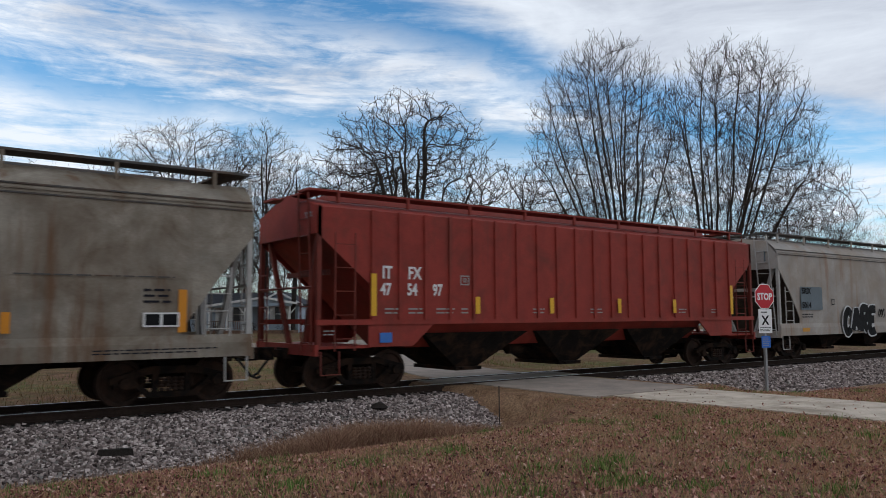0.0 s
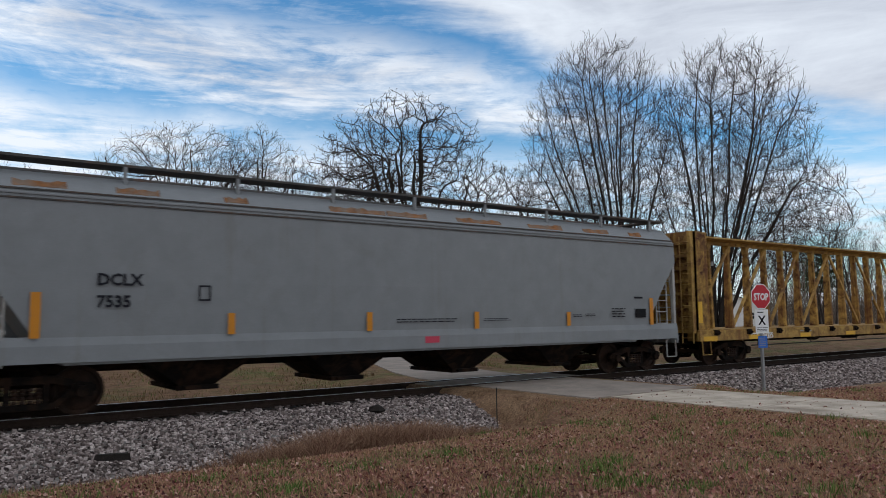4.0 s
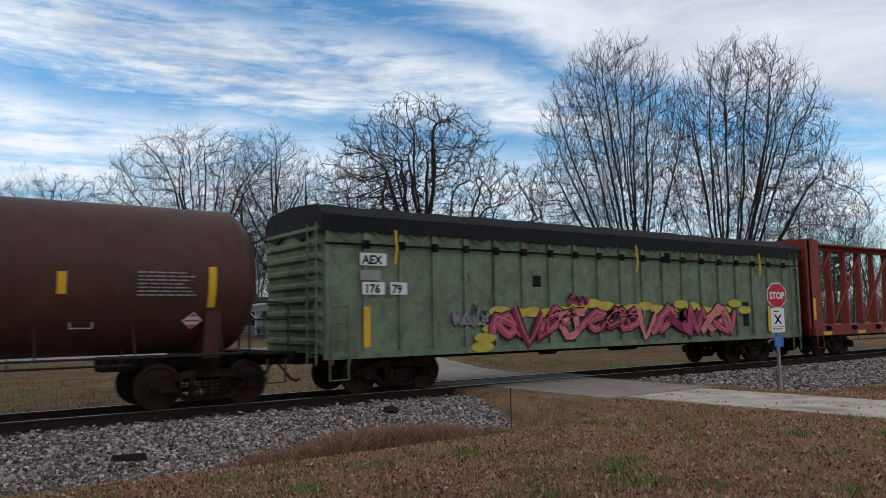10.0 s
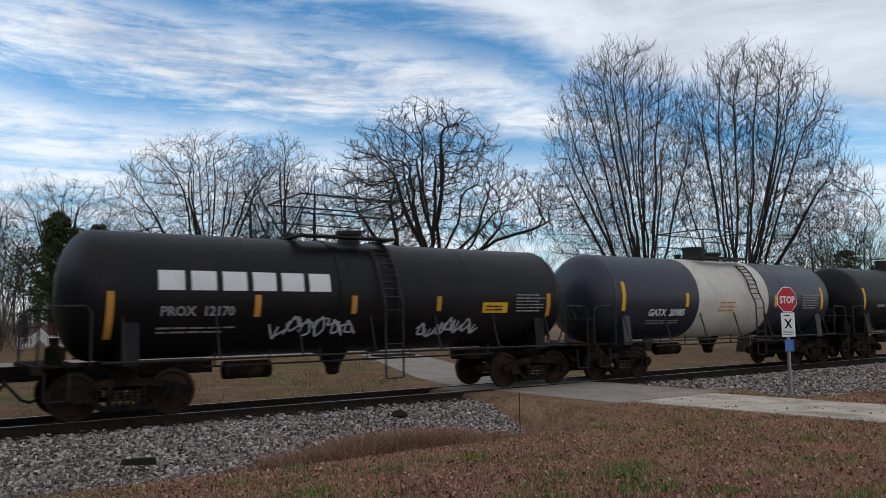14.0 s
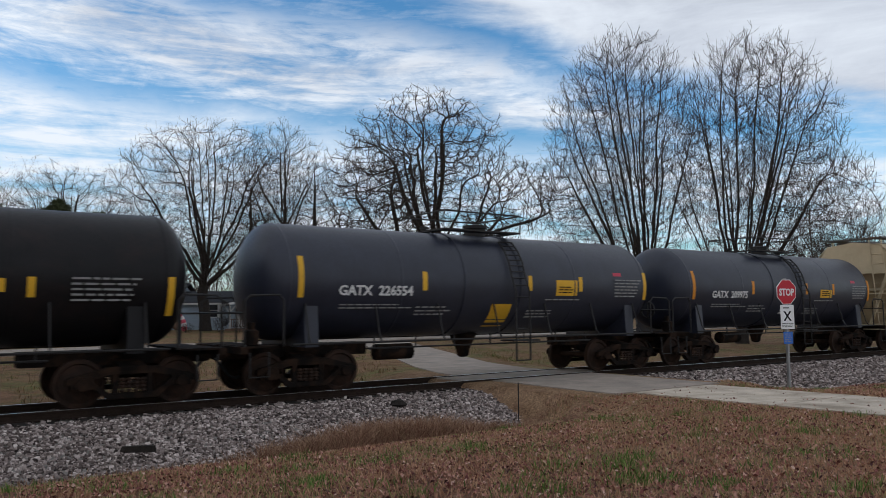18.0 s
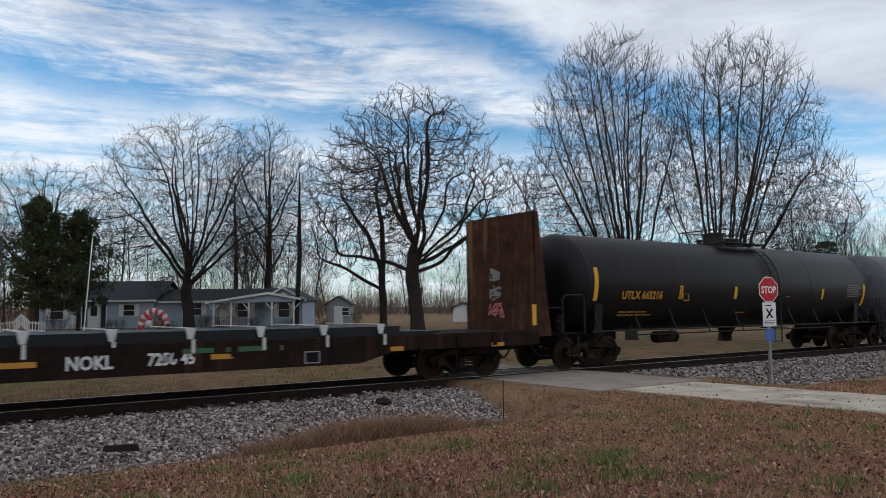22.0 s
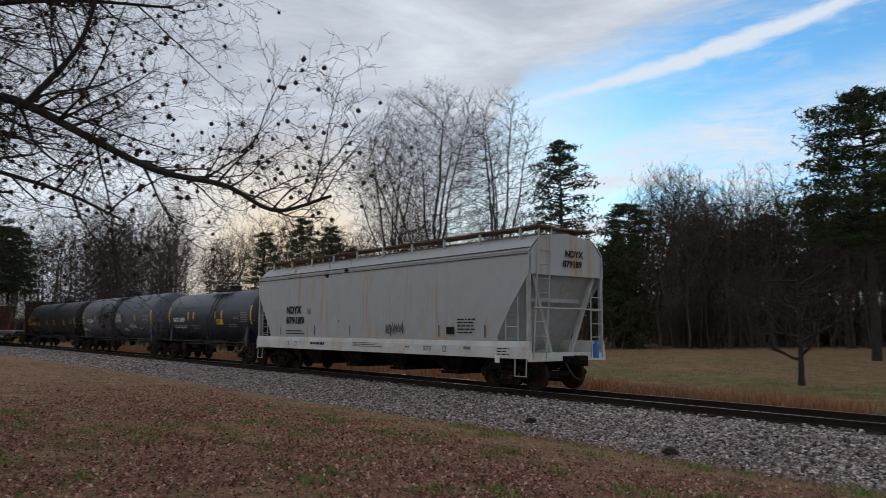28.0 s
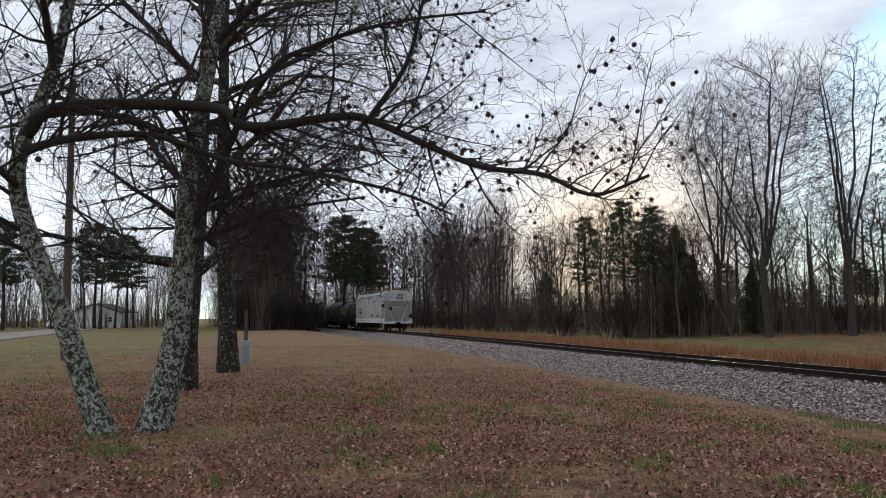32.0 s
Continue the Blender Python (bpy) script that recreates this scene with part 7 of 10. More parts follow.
# ---- trees ----
def lichen_bark(name="lichen_bark", base=(0.060, 0.050, 0.042), stretch=(2, 2, 0.7), at=0.495, bump=0.6):
    """Dark furrowed bark with crusts of pale grey-green lichen."""
    mt = material(name, base, 0.45, 0.95, scale=5, grain=35, stretch=stretch, bump=bump, spec=0.1)
    nt = mt.node_tree
    bsdf = nt.nodes["Principled BSDF"]
    old = bsdf.inputs["Base Color"].links[0].from_socket
    co = node(nt, "ShaderNodeTexCoord").outputs["Object"]
    crust = noise_tex(nt, co, 15, 9, 0.75, 0.9)
    shade = noise_tex(nt, co, 40, 4, 0.6)
    pale = mix_rgb(nt, ramp(nt, shade, [(0.3, 0.0), (0.7, 1.0)]), (0.20, 0.22, 0.175), (0.50, 0.53, 0.44))
    nt.links.new(mix_rgb(nt, ramp(nt, crust, [(at, 0.0), (at + 0.03, 0.95)]), old, pale), bsdf.inputs["Base Color"])
    return mt


BARK = lichen_bark()
BARK_FURROWED = lichen_bark("bark_furrowed", (0.042, 0.033, 0.027), (4, 4, 0.45), 0.56, 1.0)
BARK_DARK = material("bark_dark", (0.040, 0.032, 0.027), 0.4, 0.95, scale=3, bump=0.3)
BARK_PALE = material("bark_pale", (0.062, 0.050, 0.042), 0.3, 0.95, scale=3, bump=0.3)
TWIG = material("twig", (0.050, 0.037, 0.030), 0.3, 0.95, scale=2, bump=0)
WOOD_BARK = material("wood_bark", (0.072, 0.056, 0.046), 0.4, 0.95, scale=3, bump=0.3, each=0.7)
WOOD_TWIG = material("wood_twig", (0.085, 0.062, 0.050), 0.35, 0.95, scale=1, bump=0, each=0.6)
NEEDLE = material("needle", (0.046, 0.062, 0.026), 0.45, 0.8, scale=1.5, grain=8, bump=0)
CEDAR = material("cedar", (0.062, 0.074, 0.032), 0.45, 0.8, scale=1.5, grain=8, bump=0)


class Tubes:
    """Many tapered tubes in one mesh, built with arrays. pts: branches x points x 3."""

    def __init__(self):
        self.v, self.f, self.n = [], [], 0

    def add(self, pts, rad, k):
        pts, rad = np.asarray(pts, float), np.asarray(rad, float)
        if pts.ndim == 2:
            pts, rad = pts[None], rad[None]
        nb, m, _ = pts.shape
        d = np.empty_like(pts)
        d[:, 1:-1] = pts[:, 2:] - pts[:, :-2]
        d[:, 0], d[:, -1] = pts[:, 1] - pts[:, 0], pts[:, -1] - pts[:, -2]
        d /= np.linalg.norm(d, axis=2, keepdims=True) + 1e-9
        flat = (np.abs(d[:, :, 2]).mean(1) < 0.8)[:, None, None]
        ref = np.where(flat, np.array((0.31, 0.17, 0.93)), np.array((0.93, 0.31, 0.17)))
        a = np.cross(d, np.broadcast_to(ref, d.shape))
        a /= np.linalg.norm(a, axis=2, keepdims=True) + 1e-9
        b = np.cross(d, a)
        ang = np.arange(k) * 2 * np.pi / k
        ring = pts[:, :, None, :] + (a[:, :, None, :] * np.cos(ang)[:, None] + b[:, :, None, :] * np.sin(ang)[:, None]) * rad[:, :, None, None]
        self.v.append(ring.reshape(-1, 3))
        i = np.arange(k)
        j = (i + 1) % k
        row = (np.arange(m - 1) * k)[:, None]
        one = np.stack([row + i, row + j, row + k + j, row + k + i], axis=-1).reshape(-1, 4)
        if k == 2:
            one = one[::2]
        self.f.append((one[None] + (np.arange(nb) * m * k)[:, None, None]).reshape(-1, 4) + self.n)
        self.n += nb * m * k

    def mesh(self, name, mat):
        return quick_mesh(name, np.concatenate(self.v), np.concatenate(self.f), mat, True)


def quick_mesh(name, v, f, mat, smooth=False):
    """A mesh from arrays of points and of equal-sided faces."""
    me = bpy.data.meshes.new(name)
    v, f = np.asarray(v, np.float32), np.asarray(f, np.int32)
    k = f.shape[1]
    me.vertices.add(len(v))
    me.vertices.foreach_set("co", v.ravel())
    me.loops.add(f.size)
    me.loops.foreach_set("vertex_index", f.ravel())
    me.polygons.add(len(f))
    me.polygons.foreach_set("loop_start", np.arange(len(f), dtype=np.int32) * k)
    me.polygons.foreach_set("loop_total", np.full(len(f), k, np.int32))
    me.polygons.foreach_set("use_smooth", np.full(len(f), smooth))
    me.update(calc_edges=True)
    me.materials.append(mat)
    return me


def unit(v):
    return v / (np.linalg.norm(v, axis=-1, keepdims=True) + 1e-9)


def grow(rng, wood, twigs, P, D, L, R, level, spec, env=None, tips=None, sides=(9, 6, 5, 4, 3, 3), fill=0):
    """All branches of one level at once, then their side branches. spec per level: (segments, wander, lift, children, spread degrees,
    length share, first child at). env: centre and radii of the crown, which no branch leaves."""
    seg, wander, lift, kids, spread, share, first = spec[level]
    n = len(P)
    D = unit(D)
    if env is not None and (level > 0 or fill > 1):
        c, r = np.array(env[0]), np.array(env[1])
        p, d = (P - c) / r, D / r
        aa, bb, cc = (d * d).sum(1), (p * d).sum(1), (p * p).sum(1) - 1
        s = (-bb + np.sqrt(np.maximum(bb * bb - aa * cc, 0))) / aa
        reach = s * rng.uniform(0.88, 1.02, n)
        L = reach if level == (0 if fill > 1 else 1) and fill else np.minimum(L, np.maximum(reach, 0.12 * L))
    pts, dirs = np.empty((n, seg + 1, 3)), np.empty((n, seg + 1, 3))
    p, d = P.copy(), D.copy()
    pts[:, 0], dirs[:, 0] = p, d
    for i in range(seg):
        d = unit(d + rng.normal(0, wander, (n, 3)) + np.array((0, 0, lift)))
        p = p + d * (L / seg)[:, None]
        pts[:, i + 1], dirs[:, i + 1] = p, d
    last = level == len(spec) - 1
    end = 0.35 if last else (0.30 if level == 0 and fill < 2 else 0.14)
    rad = R[:, None] * (1 - (1 - end) * np.linspace(0, 1, seg + 1) ** 0.85)[None]
    if level == 0:
        rad[:, 0] *= 1.3
    (wood if level < 3 else twigs).add(pts, rad, sides[min(level, 5)])
    if last:
        if tips is not None:
            tips.append(pts[:, -1])
        return
    t = first + (1 - first) * (np.arange(kids)[None] + rng.uniform(0.1, 0.95, (n, kids))) / kids
    q = t * seg
    i = np.minimum(seg - 1, q.astype(int))
    bi = np.arange(n)[:, None]
    at = pts[bi, i] + (pts[bi, i + 1] - pts[bi, i]) * (q - i)[..., None]
    base = dirs[bi, i]
    turn = rng.uniform(0, 6.28, (n, 1)) + np.arange(kids)[None] * 2.4 + rng.uniform(-0.5, 0.5, (n, kids))
    side = unit(np.cross(base, np.where(np.abs(base[..., 2:3]) < 0.9, np.array((0.2, 0.1, 1.0)), np.array((1.0, 0.1, 0.1)))))
    other = np.cross(base, side)
    s = np.radians(spread) * rng.uniform(0.7, 1.25, (n, kids))
    w = base * np.cos(s)[..., None] + (side * np.cos(turn)[..., None] + other * np.sin(turn)[..., None]) * np.sin(s)[..., None]
    rr = R[:, None] * (1 - (1 - end) * t ** 0.85) * TWIG_SIZE[1]
    rr = rr * (0.85 if level else 1.0)
    ll = L[:, None] * share * rng.uniform(0.75, 1.2, (n, kids)) * (1.2 - 0.45 * t if level else 1.0)
    grow(rng, wood, twigs, at.reshape(-1, 3), w.reshape(-1, 3), ll.ravel(), np.maximum(rr.ravel(), TWIG_SIZE[0]), level + 1, spec, env, tips, sides, fill)


TWIG_SIZE = [0.006, 0.68]    # radius of the finest twigs of the tree being grown, and a branch's share of its bearer


def tree_meshes(height, r0, seed, spec, stems=1, lean=0.0, env=None, bark=None, trunk=1.0, fill=0, sides=(9, 6, 5, 4, 3, 3), twig=0.006, stout=0.68):
    TWIG_SIZE[:] = twig, stout
    rng = np.random.default_rng(seed)
    wood, twigs = Tubes(), Tubes()
    a = 6.28 * np.arange(stems) / stems + rng.uniform(-.5, .5, stems)
    k = lean * np.sqrt((rng.permutation(stems) + 0.6) / stems) * 1.25 if stems > 1 else np.full(1, lean)
    o = 0.28 * (stems > 1)
    P = np.stack([o * np.cos(a), o * np.sin(a), np.full(stems, -0.3)], 1)
    D = np.stack([np.cos(a) * k, np.sin(a) * k, np.ones(stems)], 1)
    grow(rng, wood, twigs, P, D, height * trunk * rng.uniform(0.86, 1.0, stems), np.full(stems, r0) * rng.uniform(.75, 1.1, stems), 0, spec, env, None, sides, fill)
    return wood.mesh("trunk", bark or BARK_DARK), twigs.mesh("branches", TWIG)


def bare_tree(label, m, meshes, name="bare_tree", group=""):
    t = thing(name, label, "tree", m, group)
    part("trunk", meshes[0], None, t)
    tagged(part("fine_branchwork", meshes[1], None, t), kind="stuff")
    return t


BUSH = [(4, 0.10, 0.03, 8, 34, 0.6, 0.1), (4, 0.15, 0.03, 7, 38, 0.55, 0.1), (3, 0.2, 0.02, 6, 40, 0.55, 0.1), (2, 0.2, 0.0, 0, 0, 0, 0)]


def place(az, d, dz=0.0, turn=0.0):
    x, y = math.sin(radians(az)) * d, math.cos(radians(az)) * d
    return pose(x, y, ground_z(x, y) + dz, 0, 0, turn)


def needle_meshes(height, width, seed, bare=0.35, droop=-0.05, clumps=1500, size=0.9, mat=None, round_top=False, blades=5, taper=0.8):
    """An evergreen: trunk, limbs and many small sprays of needles with gaps between them."""
    rng = np.random.default_rng(seed)
    wood = Tubes()
    z = np.linspace(0, height, 9)
    wood.add(np.stack([rng.normal(0, .05, 9).cumsum(), rng.normal(0, .05, 9).cumsum(), z - 0.2], 1), np.linspace(height * 0.018, 0.03, 9), 8)
    limbs = int(height * 4)
    k = np.arange(limbs)
    u = (k + rng.uniform(0, 1, limbs)) / limbs
    t = bare + (1 - bare) * u
    a = k * 2.4 + rng.uniform(-.4, .4, limbs)
    env = np.sin(np.pi * np.minimum(1, 0.22 + 0.74 * u)) ** 0.7 if round_top else ((1 - u) ** taper * np.minimum(1, 0.6 + 2.2 * u) + 0.03)
    w = width / 2 * env * rng.uniform(0.5, 1.2, limbs)
    d = np.stack([np.cos(a), np.sin(a), droop + rng.uniform(-.05, .25, limbs)], 1)
    p0 = np.stack([0 * a, 0 * a, t * height], 1)
    s = np.array((0, .35, .7, 1.0))
    q = p0[:, None] + d[:, None] * (w[:, None] * s)[..., None]
    q[..., 2] += 0.12 * w[:, None] * s ** 2
    wood.add(q, np.stack([0.05 + 0.012 * w, 0.04 + 0 * w, 0.025 + 0 * w, 0.012 + 0 * w], 1), 4)
    per = max(3, clumps // limbs)
    li = np.repeat(k, per)
    ss = rng.uniform(0.55, 1.08, len(li)) if round_top else rng.uniform(0.12, 1.1, len(li)) ** 0.8
    flat = np.array((1.5, 1.5, 0.55)) if round_top else np.array((1.0, 1.0, 1.0))
    ctr = p0[li] + d[li] * (w[li] * ss)[:, None] + rng.normal(0, 1, (len(li), 3)) * flat * (0.16 * size + 0.075 * w[li])[:, None]
    n = len(ctr) * blades
    c = np.repeat(ctr, blades, 0)
    e = unit(rng.normal(0, 1, (n, 3)))
    f = unit(np.cross(e, rng.normal(0, 1, (n, 3))))
    ln, wd = (size * rng.uniform(.25, .5, n))[:, None], (size * rng.uniform(.035, .08, n))[:, None]
    v = np.stack([c - f * wd, c + f * wd, c + e * ln + f * wd * .4, c + e * ln - f * wd * .4], 1).reshape(-1, 3)
    return wood.mesh("trunk", BARK_DARK), quick_mesh("needles", v, np.arange(n * 4).reshape(-1, 4), mat or NEEDLE)


def evergreen(label, m, meshes, name="pine_tree", group=""):
    t = thing(name, label, "tree", m, group)
    part("trunk", meshes[0], None, t)
    tagged(part("foliage", meshes[1], None, t), kind="stuff")
    return t


def colonise(seed, stems, crown, n, step=0.45, kill=0.9, reach=6.0, up=0.10, gnarl=0.25, shell=0.42, rounds=130, wobble=0.07):
    """Branches that grow towards free space in the crown, starting from the given stems. crown: ellipsoids (centre, radii). Returns the
    nodes and each node's bearer."""
    rng = np.random.default_rng(seed)
    pos, par = [], []
    for path in stems:
        p = np.array(path, float)
        ln = np.linalg.norm(np.diff(p, axis=0), axis=1).sum()
        q = bend(p, max(3, int(ln / step)))
        q[2:] += rng.normal(0, wobble * step, (len(q) - 2, 3)).cumsum(0)
        first = -1
        if pos:
            d = np.linalg.norm(np.array(pos) - q[0], axis=1)
            if d.min() < 0.7:
                first = int(d.argmin())
                q = q[1:]
        for k, v in enumerate(q):
            par.append(first if k == 0 else len(pos) - 1)
            pos.append(v)
    vol = np.array([np.prod(r) for _, r in crown]) ** 0.8
    A = []
    for (c, r), share in zip(crown, vol / vol.sum()):
        m = int(n * share)
        A.append(np.array(c) + unit(rng.normal(0, 1, (m, 3))) * (rng.uniform(0, 1, (m, 1)) ** shell) * np.array(r))
    A = np.concatenate(A)
    P = np.zeros((24000, 3))
    N = len(pos)
    P[:N] = pos
    par = np.array(par + [-1] * (24000 - N))
    heading = np.zeros((24000, 3))
    heading[1:N] = unit(P[1:N] - P[par[1:N]])
    kids = np.zeros(24000, int)
    near, best = np.zeros(len(A), int), np.full(len(A), 1e9)

    def look_at(i0, i1):
        nonlocal near, best
        Q = P[i0:i1]
        d = (A * A).sum(1)[:, None] + (Q * Q).sum(1)[None] - 2 * A @ Q.T
        j = d.argmin(1)
        v = d[np.arange(len(A)), j]
        w = v < best
        best, near = np.where(w, v, best), np.where(w, j + i0, near)
    look_at(0, N)
    for _ in range(rounds):
        keep = best > kill * kill
        A, near, best = A[keep], near[keep], best[keep]
        act = (best < reach * reach) & (kids[near] < 3)
        if not len(A) or not act.any() or N > 22000:
            break
        pull = np.zeros((N, 3))
        np.add.at(pull, near[act], unit(A[act] - P[near[act]]))
        src = np.unique(near[act])
        d = unit(unit(pull[src]) + 0.45 * heading[src] + rng.normal(0, gnarl, (len(src), 3)) + np.array((0, 0, up)))
        m = len(src)
        P[N:N + m], par[N:N + m], heading[N:N + m] = P[src] + d * step, src, d
        kids[src] += 1
        look_at(N, N + m)
        N += m
    return P[:N], par[:N], heading[:N], rng


def branch_meshes(grown, r0, tip=0.012, power=2.3, twigs=3, twig=(0.35, 0.9), rise=0.25, bark=None, fine=None, sides=3, thin=None, forks=1):
    """Tapered limbs along the grown nodes, each as thick as what it bears, and short twigs on the outermost."""
    P, par, heading, rng = grown
    n = len(P)
    load = np.zeros(n)
    bearing = np.zeros(n, bool)
    bearing[par[par >= 0]] = True
    load[~bearing] = 1.0
    for i in range(n - 1, 0, -1):
        if par[i] >= 0:
            load[par[i]] += load[i]
    k = (r0 - tip) / max(1e-6, load.max() ** (1 / power) - 1)
    rad = tip + k * (load ** (1 / power) - 1)
    main = np.full(n, -1)
    for i in range(n):
        p = par[i]
        if p >= 0 and (main[p] < 0 or load[i] > load[main[p]]):
            main[p] = i
    Q = P.copy()
    ok = (par >= 0) & (main >= 0)
    Q[ok] = 0.5 * P[ok] + 0.25 * (P[par[ok]] + P[main[ok]])
    wood, thin_wood = Tubes(), Tubes()
    for i in range(n):
        if par[i] >= 0 and main[par[i]] == i:
            continue
        run = [par[i]] if par[i] >= 0 else []
        r = [min(rad[par[i]], rad[i] * 1.15)] if run else []
        j = i
        while j >= 0:
            run.append(j)
            r.append(rad[j])
            j = main[j]
        if len(run) < 2:
            continue
        r = np.array(r)
        if par[i] < 0:
            r[:3] *= np.array((1.35, 1.15, 1.05))[:len(r[:3])]
        thick = r.max()
        (wood if thick > 0.045 else thin_wood).add(Q[run], r, 9 if thick > 0.15 else (5 if thick > 0.045 else sides))
    out = np.nonzero(rad < (thin or tip * 2.2))[0]
    out = np.repeat(out, twigs)
    m = len(out)
    d = unit(heading[out] * 0.7 + rng.normal(0, 0.6, (m, 3)) + np.array((0, 0, rise)))
    ln = rng.uniform(*twig, m)[:, None]
    a = Q[out]
    b = a + d * ln * 0.5 + rng.normal(0, 0.05, (m, 3))
    c = b + unit(d + rng.normal(0, 0.3, (m, 3)) + np.array((0, 0, rise))) * ln * 0.5
    thin_wood.add(np.stack([a, b, c], 1), np.broadcast_to(np.array((0.85, 0.7, 0.45)) * tip, (m, 3)), 2)
    for _ in range(forks):
        e = unit(d + rng.normal(0, 0.65, (m, 3)) + np.array((0, 0, rise)))
        g = b + (c - b) * rng.uniform(0, .6, (m, 1))
        thin_wood.add(np.stack([g, g + e * ln * rng.uniform(.3, .6, (m, 1))], 1), np.broadcast_to(np.array((0.6, 0.4)) * tip, (m, 2)), 2)
    return wood.mesh("trunk", bark or BARK_DARK), thin_wood.mesh("branches", fine or TWIG)


def beside(az, off):
    """A step sideways, to the right of the bearing az."""
    return np.array((math.cos(radians(az)) * off, -math.sin(radians(az)) * off, 0.0))


def fan_tree(az, seed, height, lean, stems, env, n=2600, fork=1.6, droop=0.06, low=None):
    """A shade tree whose many stems rise from the foot like a fan."""
    rng = np.random.default_rng(seed)
    c, r = np.array(env[0]), np.array(env[1])
    paths = [[(0, 0, -0.3), (0, 0, fork)]]
    for k in range(stems):
        a = 6.28 * k / stems + rng.uniform(-.35, .35)
        q = math.sqrt((k * 7 % stems + 0.5) / stems) * lean
        end = c + r * np.array((math.cos(a) * q, math.sin(a) * q, math.sqrt(max(0.03, 1 - q * q)) * 0.92 - droop * q * q))
        base = np.array((0.25 * math.cos(a), 0.25 * math.sin(a), fork * rng.uniform(.5, 1.0)))
        mid = base + (end - base) * 0.42 + np.array((0, 0, 0.025 * height * q))
        paths.append([base, base + (mid - base) * .5 + np.array((0, 0, .03 * height)), mid, end * .86 + mid * .14])
    return colonise(seed, paths, [(c, r)] + ([low] if low else []), n, 0.40, 0.52, 4.5, 0.34, 0.26, 0.40, wobble=0.12)


def shade_trees():
    v = beside(34.2, 1)
    limbs = []
    for k in range(13):
        a, q = k * 2.4 + 1.0, ((k * 5) % 13 + 1) / 13
        z = 5.2 + 2.6 * (1 - q)
        w = math.cos(a) * 5.6 * q
        deep = np.array((v[1], -v[0], 0)) * (-math.sin(a) * 5.6 * q)
        limbs.append([(0, 0, z), tuple(v * w * .42 + deep * .42 + np.array((0, 0, z + 1.7))), tuple(v * w * .8 + deep * .8 + np.array((0, 0, z + 3.2 + 2.5 * (1 - q)))), tuple(v * w + deep + np.array((0, 0, z + 4.6 + 5.0 * (1 - q))))])
    limbs += [[(0, 0, 4.6), tuple(v * 2.4 + np.array((0, 0, 6.6))), tuple(v * 5.4 + np.array((0, 0, 8.4))), tuple(v * 9.0 + np.array((0, 0, 9.4)))], [(0, 0, 4.4), tuple(v * -2.6 + np.array((0, 0, 6.0))), tuple(v * -6.0 + np.array((0, 0, 6.8)))]]
    oak = colonise(11, [[(0, 0, -.3), (0, 0, 3.0), (.1, 0, 6.8), (0, .1, 9.5)]] + limbs,
                   [(v * -0.4 + np.array((0, 0, 12.3)), (7.6, 7.6, 7.6)), (v * 6.0 + np.array((0, 0, 11.0)), (4.4, 4.4, 3.6)), (v * -5.6 + np.array((0, 0, 11.4)), (3.8, 3.8, 4.6))], 5600, 0.42, 0.62, 7, 0.03, 0.75, 0.42, wobble=0.24)
    bare_tree("large bare oak with a spreading crooked crown", place(34.2, 60), branch_meshes(oak, 0.56, 0.019, 1.9, 2, (.25, .6), 0.1))
    v = beside(31.6, 1)
    oak = colonise(12, [[(0, 0, -.3), (0, 0, 3.2), (-.2, 0, 8.0), tuple(v * -.6 + np.array((0, 0, 13)))], [(0, 0, 3.4), tuple(v * -2.5 + np.array((0, 0, 5.0))), tuple(v * -6.0 + np.array((0, 0, 6.6)))], [(-.1, 0, 4.6), tuple(v * -1.4 + np.array((0, 0, 8))), tuple(v * -3.6 + np.array((0, 0, 11.5)))]],
                   [(v * -1.6 + np.array((0, 0, 10.2)), (5.4, 5.4, 6.8)), (v * -4.0 + np.array((0, 0, 7.5)), (3.6, 3.6, 3.4))], 2800, 0.42, 0.62, 6, 0.06, 0.55, 0.45, wobble=0.2)
    bare_tree("slender bare oak beside a larger one", place(31.6, 66), branch_meshes(oak, 0.34, 0.017, 1.95, 2, (.3, .75), 0.1))
    bare_tree("tall bare shade tree with many rising stems", place(50.0, 50), branch_meshes(fan_tree(50, 21, 20, .98, 17, (beside(50, -1.2) + np.array((0, 0, 11.6)), (5.2, 5.2, 8.7)), 7800, 1.4, .34, (beside(50, -2.0) + np.array((0, 0, 9.0)), (5.6, 5.6, 4.2))), 0.36, 0.0125, 1.8, 2, (.5, 1.1), 0.4))
    bare_tree("tall bare shade tree with many rising stems", place(56.4, 51), branch_meshes(fan_tree(56.4, 22, 19.5, .98, 18, (beside(56.4, 1.2) + np.array((0, 0, 11.2)), (5.4, 5.4, 8.3)), 8000, 1.4, .38, (beside(56.4, 2.4) + np.array((0, 0, 8.4)), (6.0, 6.0, 4.2))), 0.36, 0.0125, 1.8, 2, (.5, 1.1), 0.4))
    limbs = []
    for k in range(17):
        a, q = k * 2.4 + .5, ((k * 5) % 17 + 1) / 17
        z = 3.7 + 1.9 * (1 - q) + .25 * (k % 3)
        limbs.append([(0, 0, z), (math.cos(a) * 2.3 * q, math.sin(a) * 2.3 * q, z + 1.9 + 1.2 * (1 - q)), (math.cos(a) * 5.2 * q, math.sin(a) * 5.2 * q, z + 4.2 + 3.2 * (1 - q)), (math.cos(a) * 7.4 * q, math.sin(a) * 7.4 * q, z + 5.6 + 7 * (1 - q))])
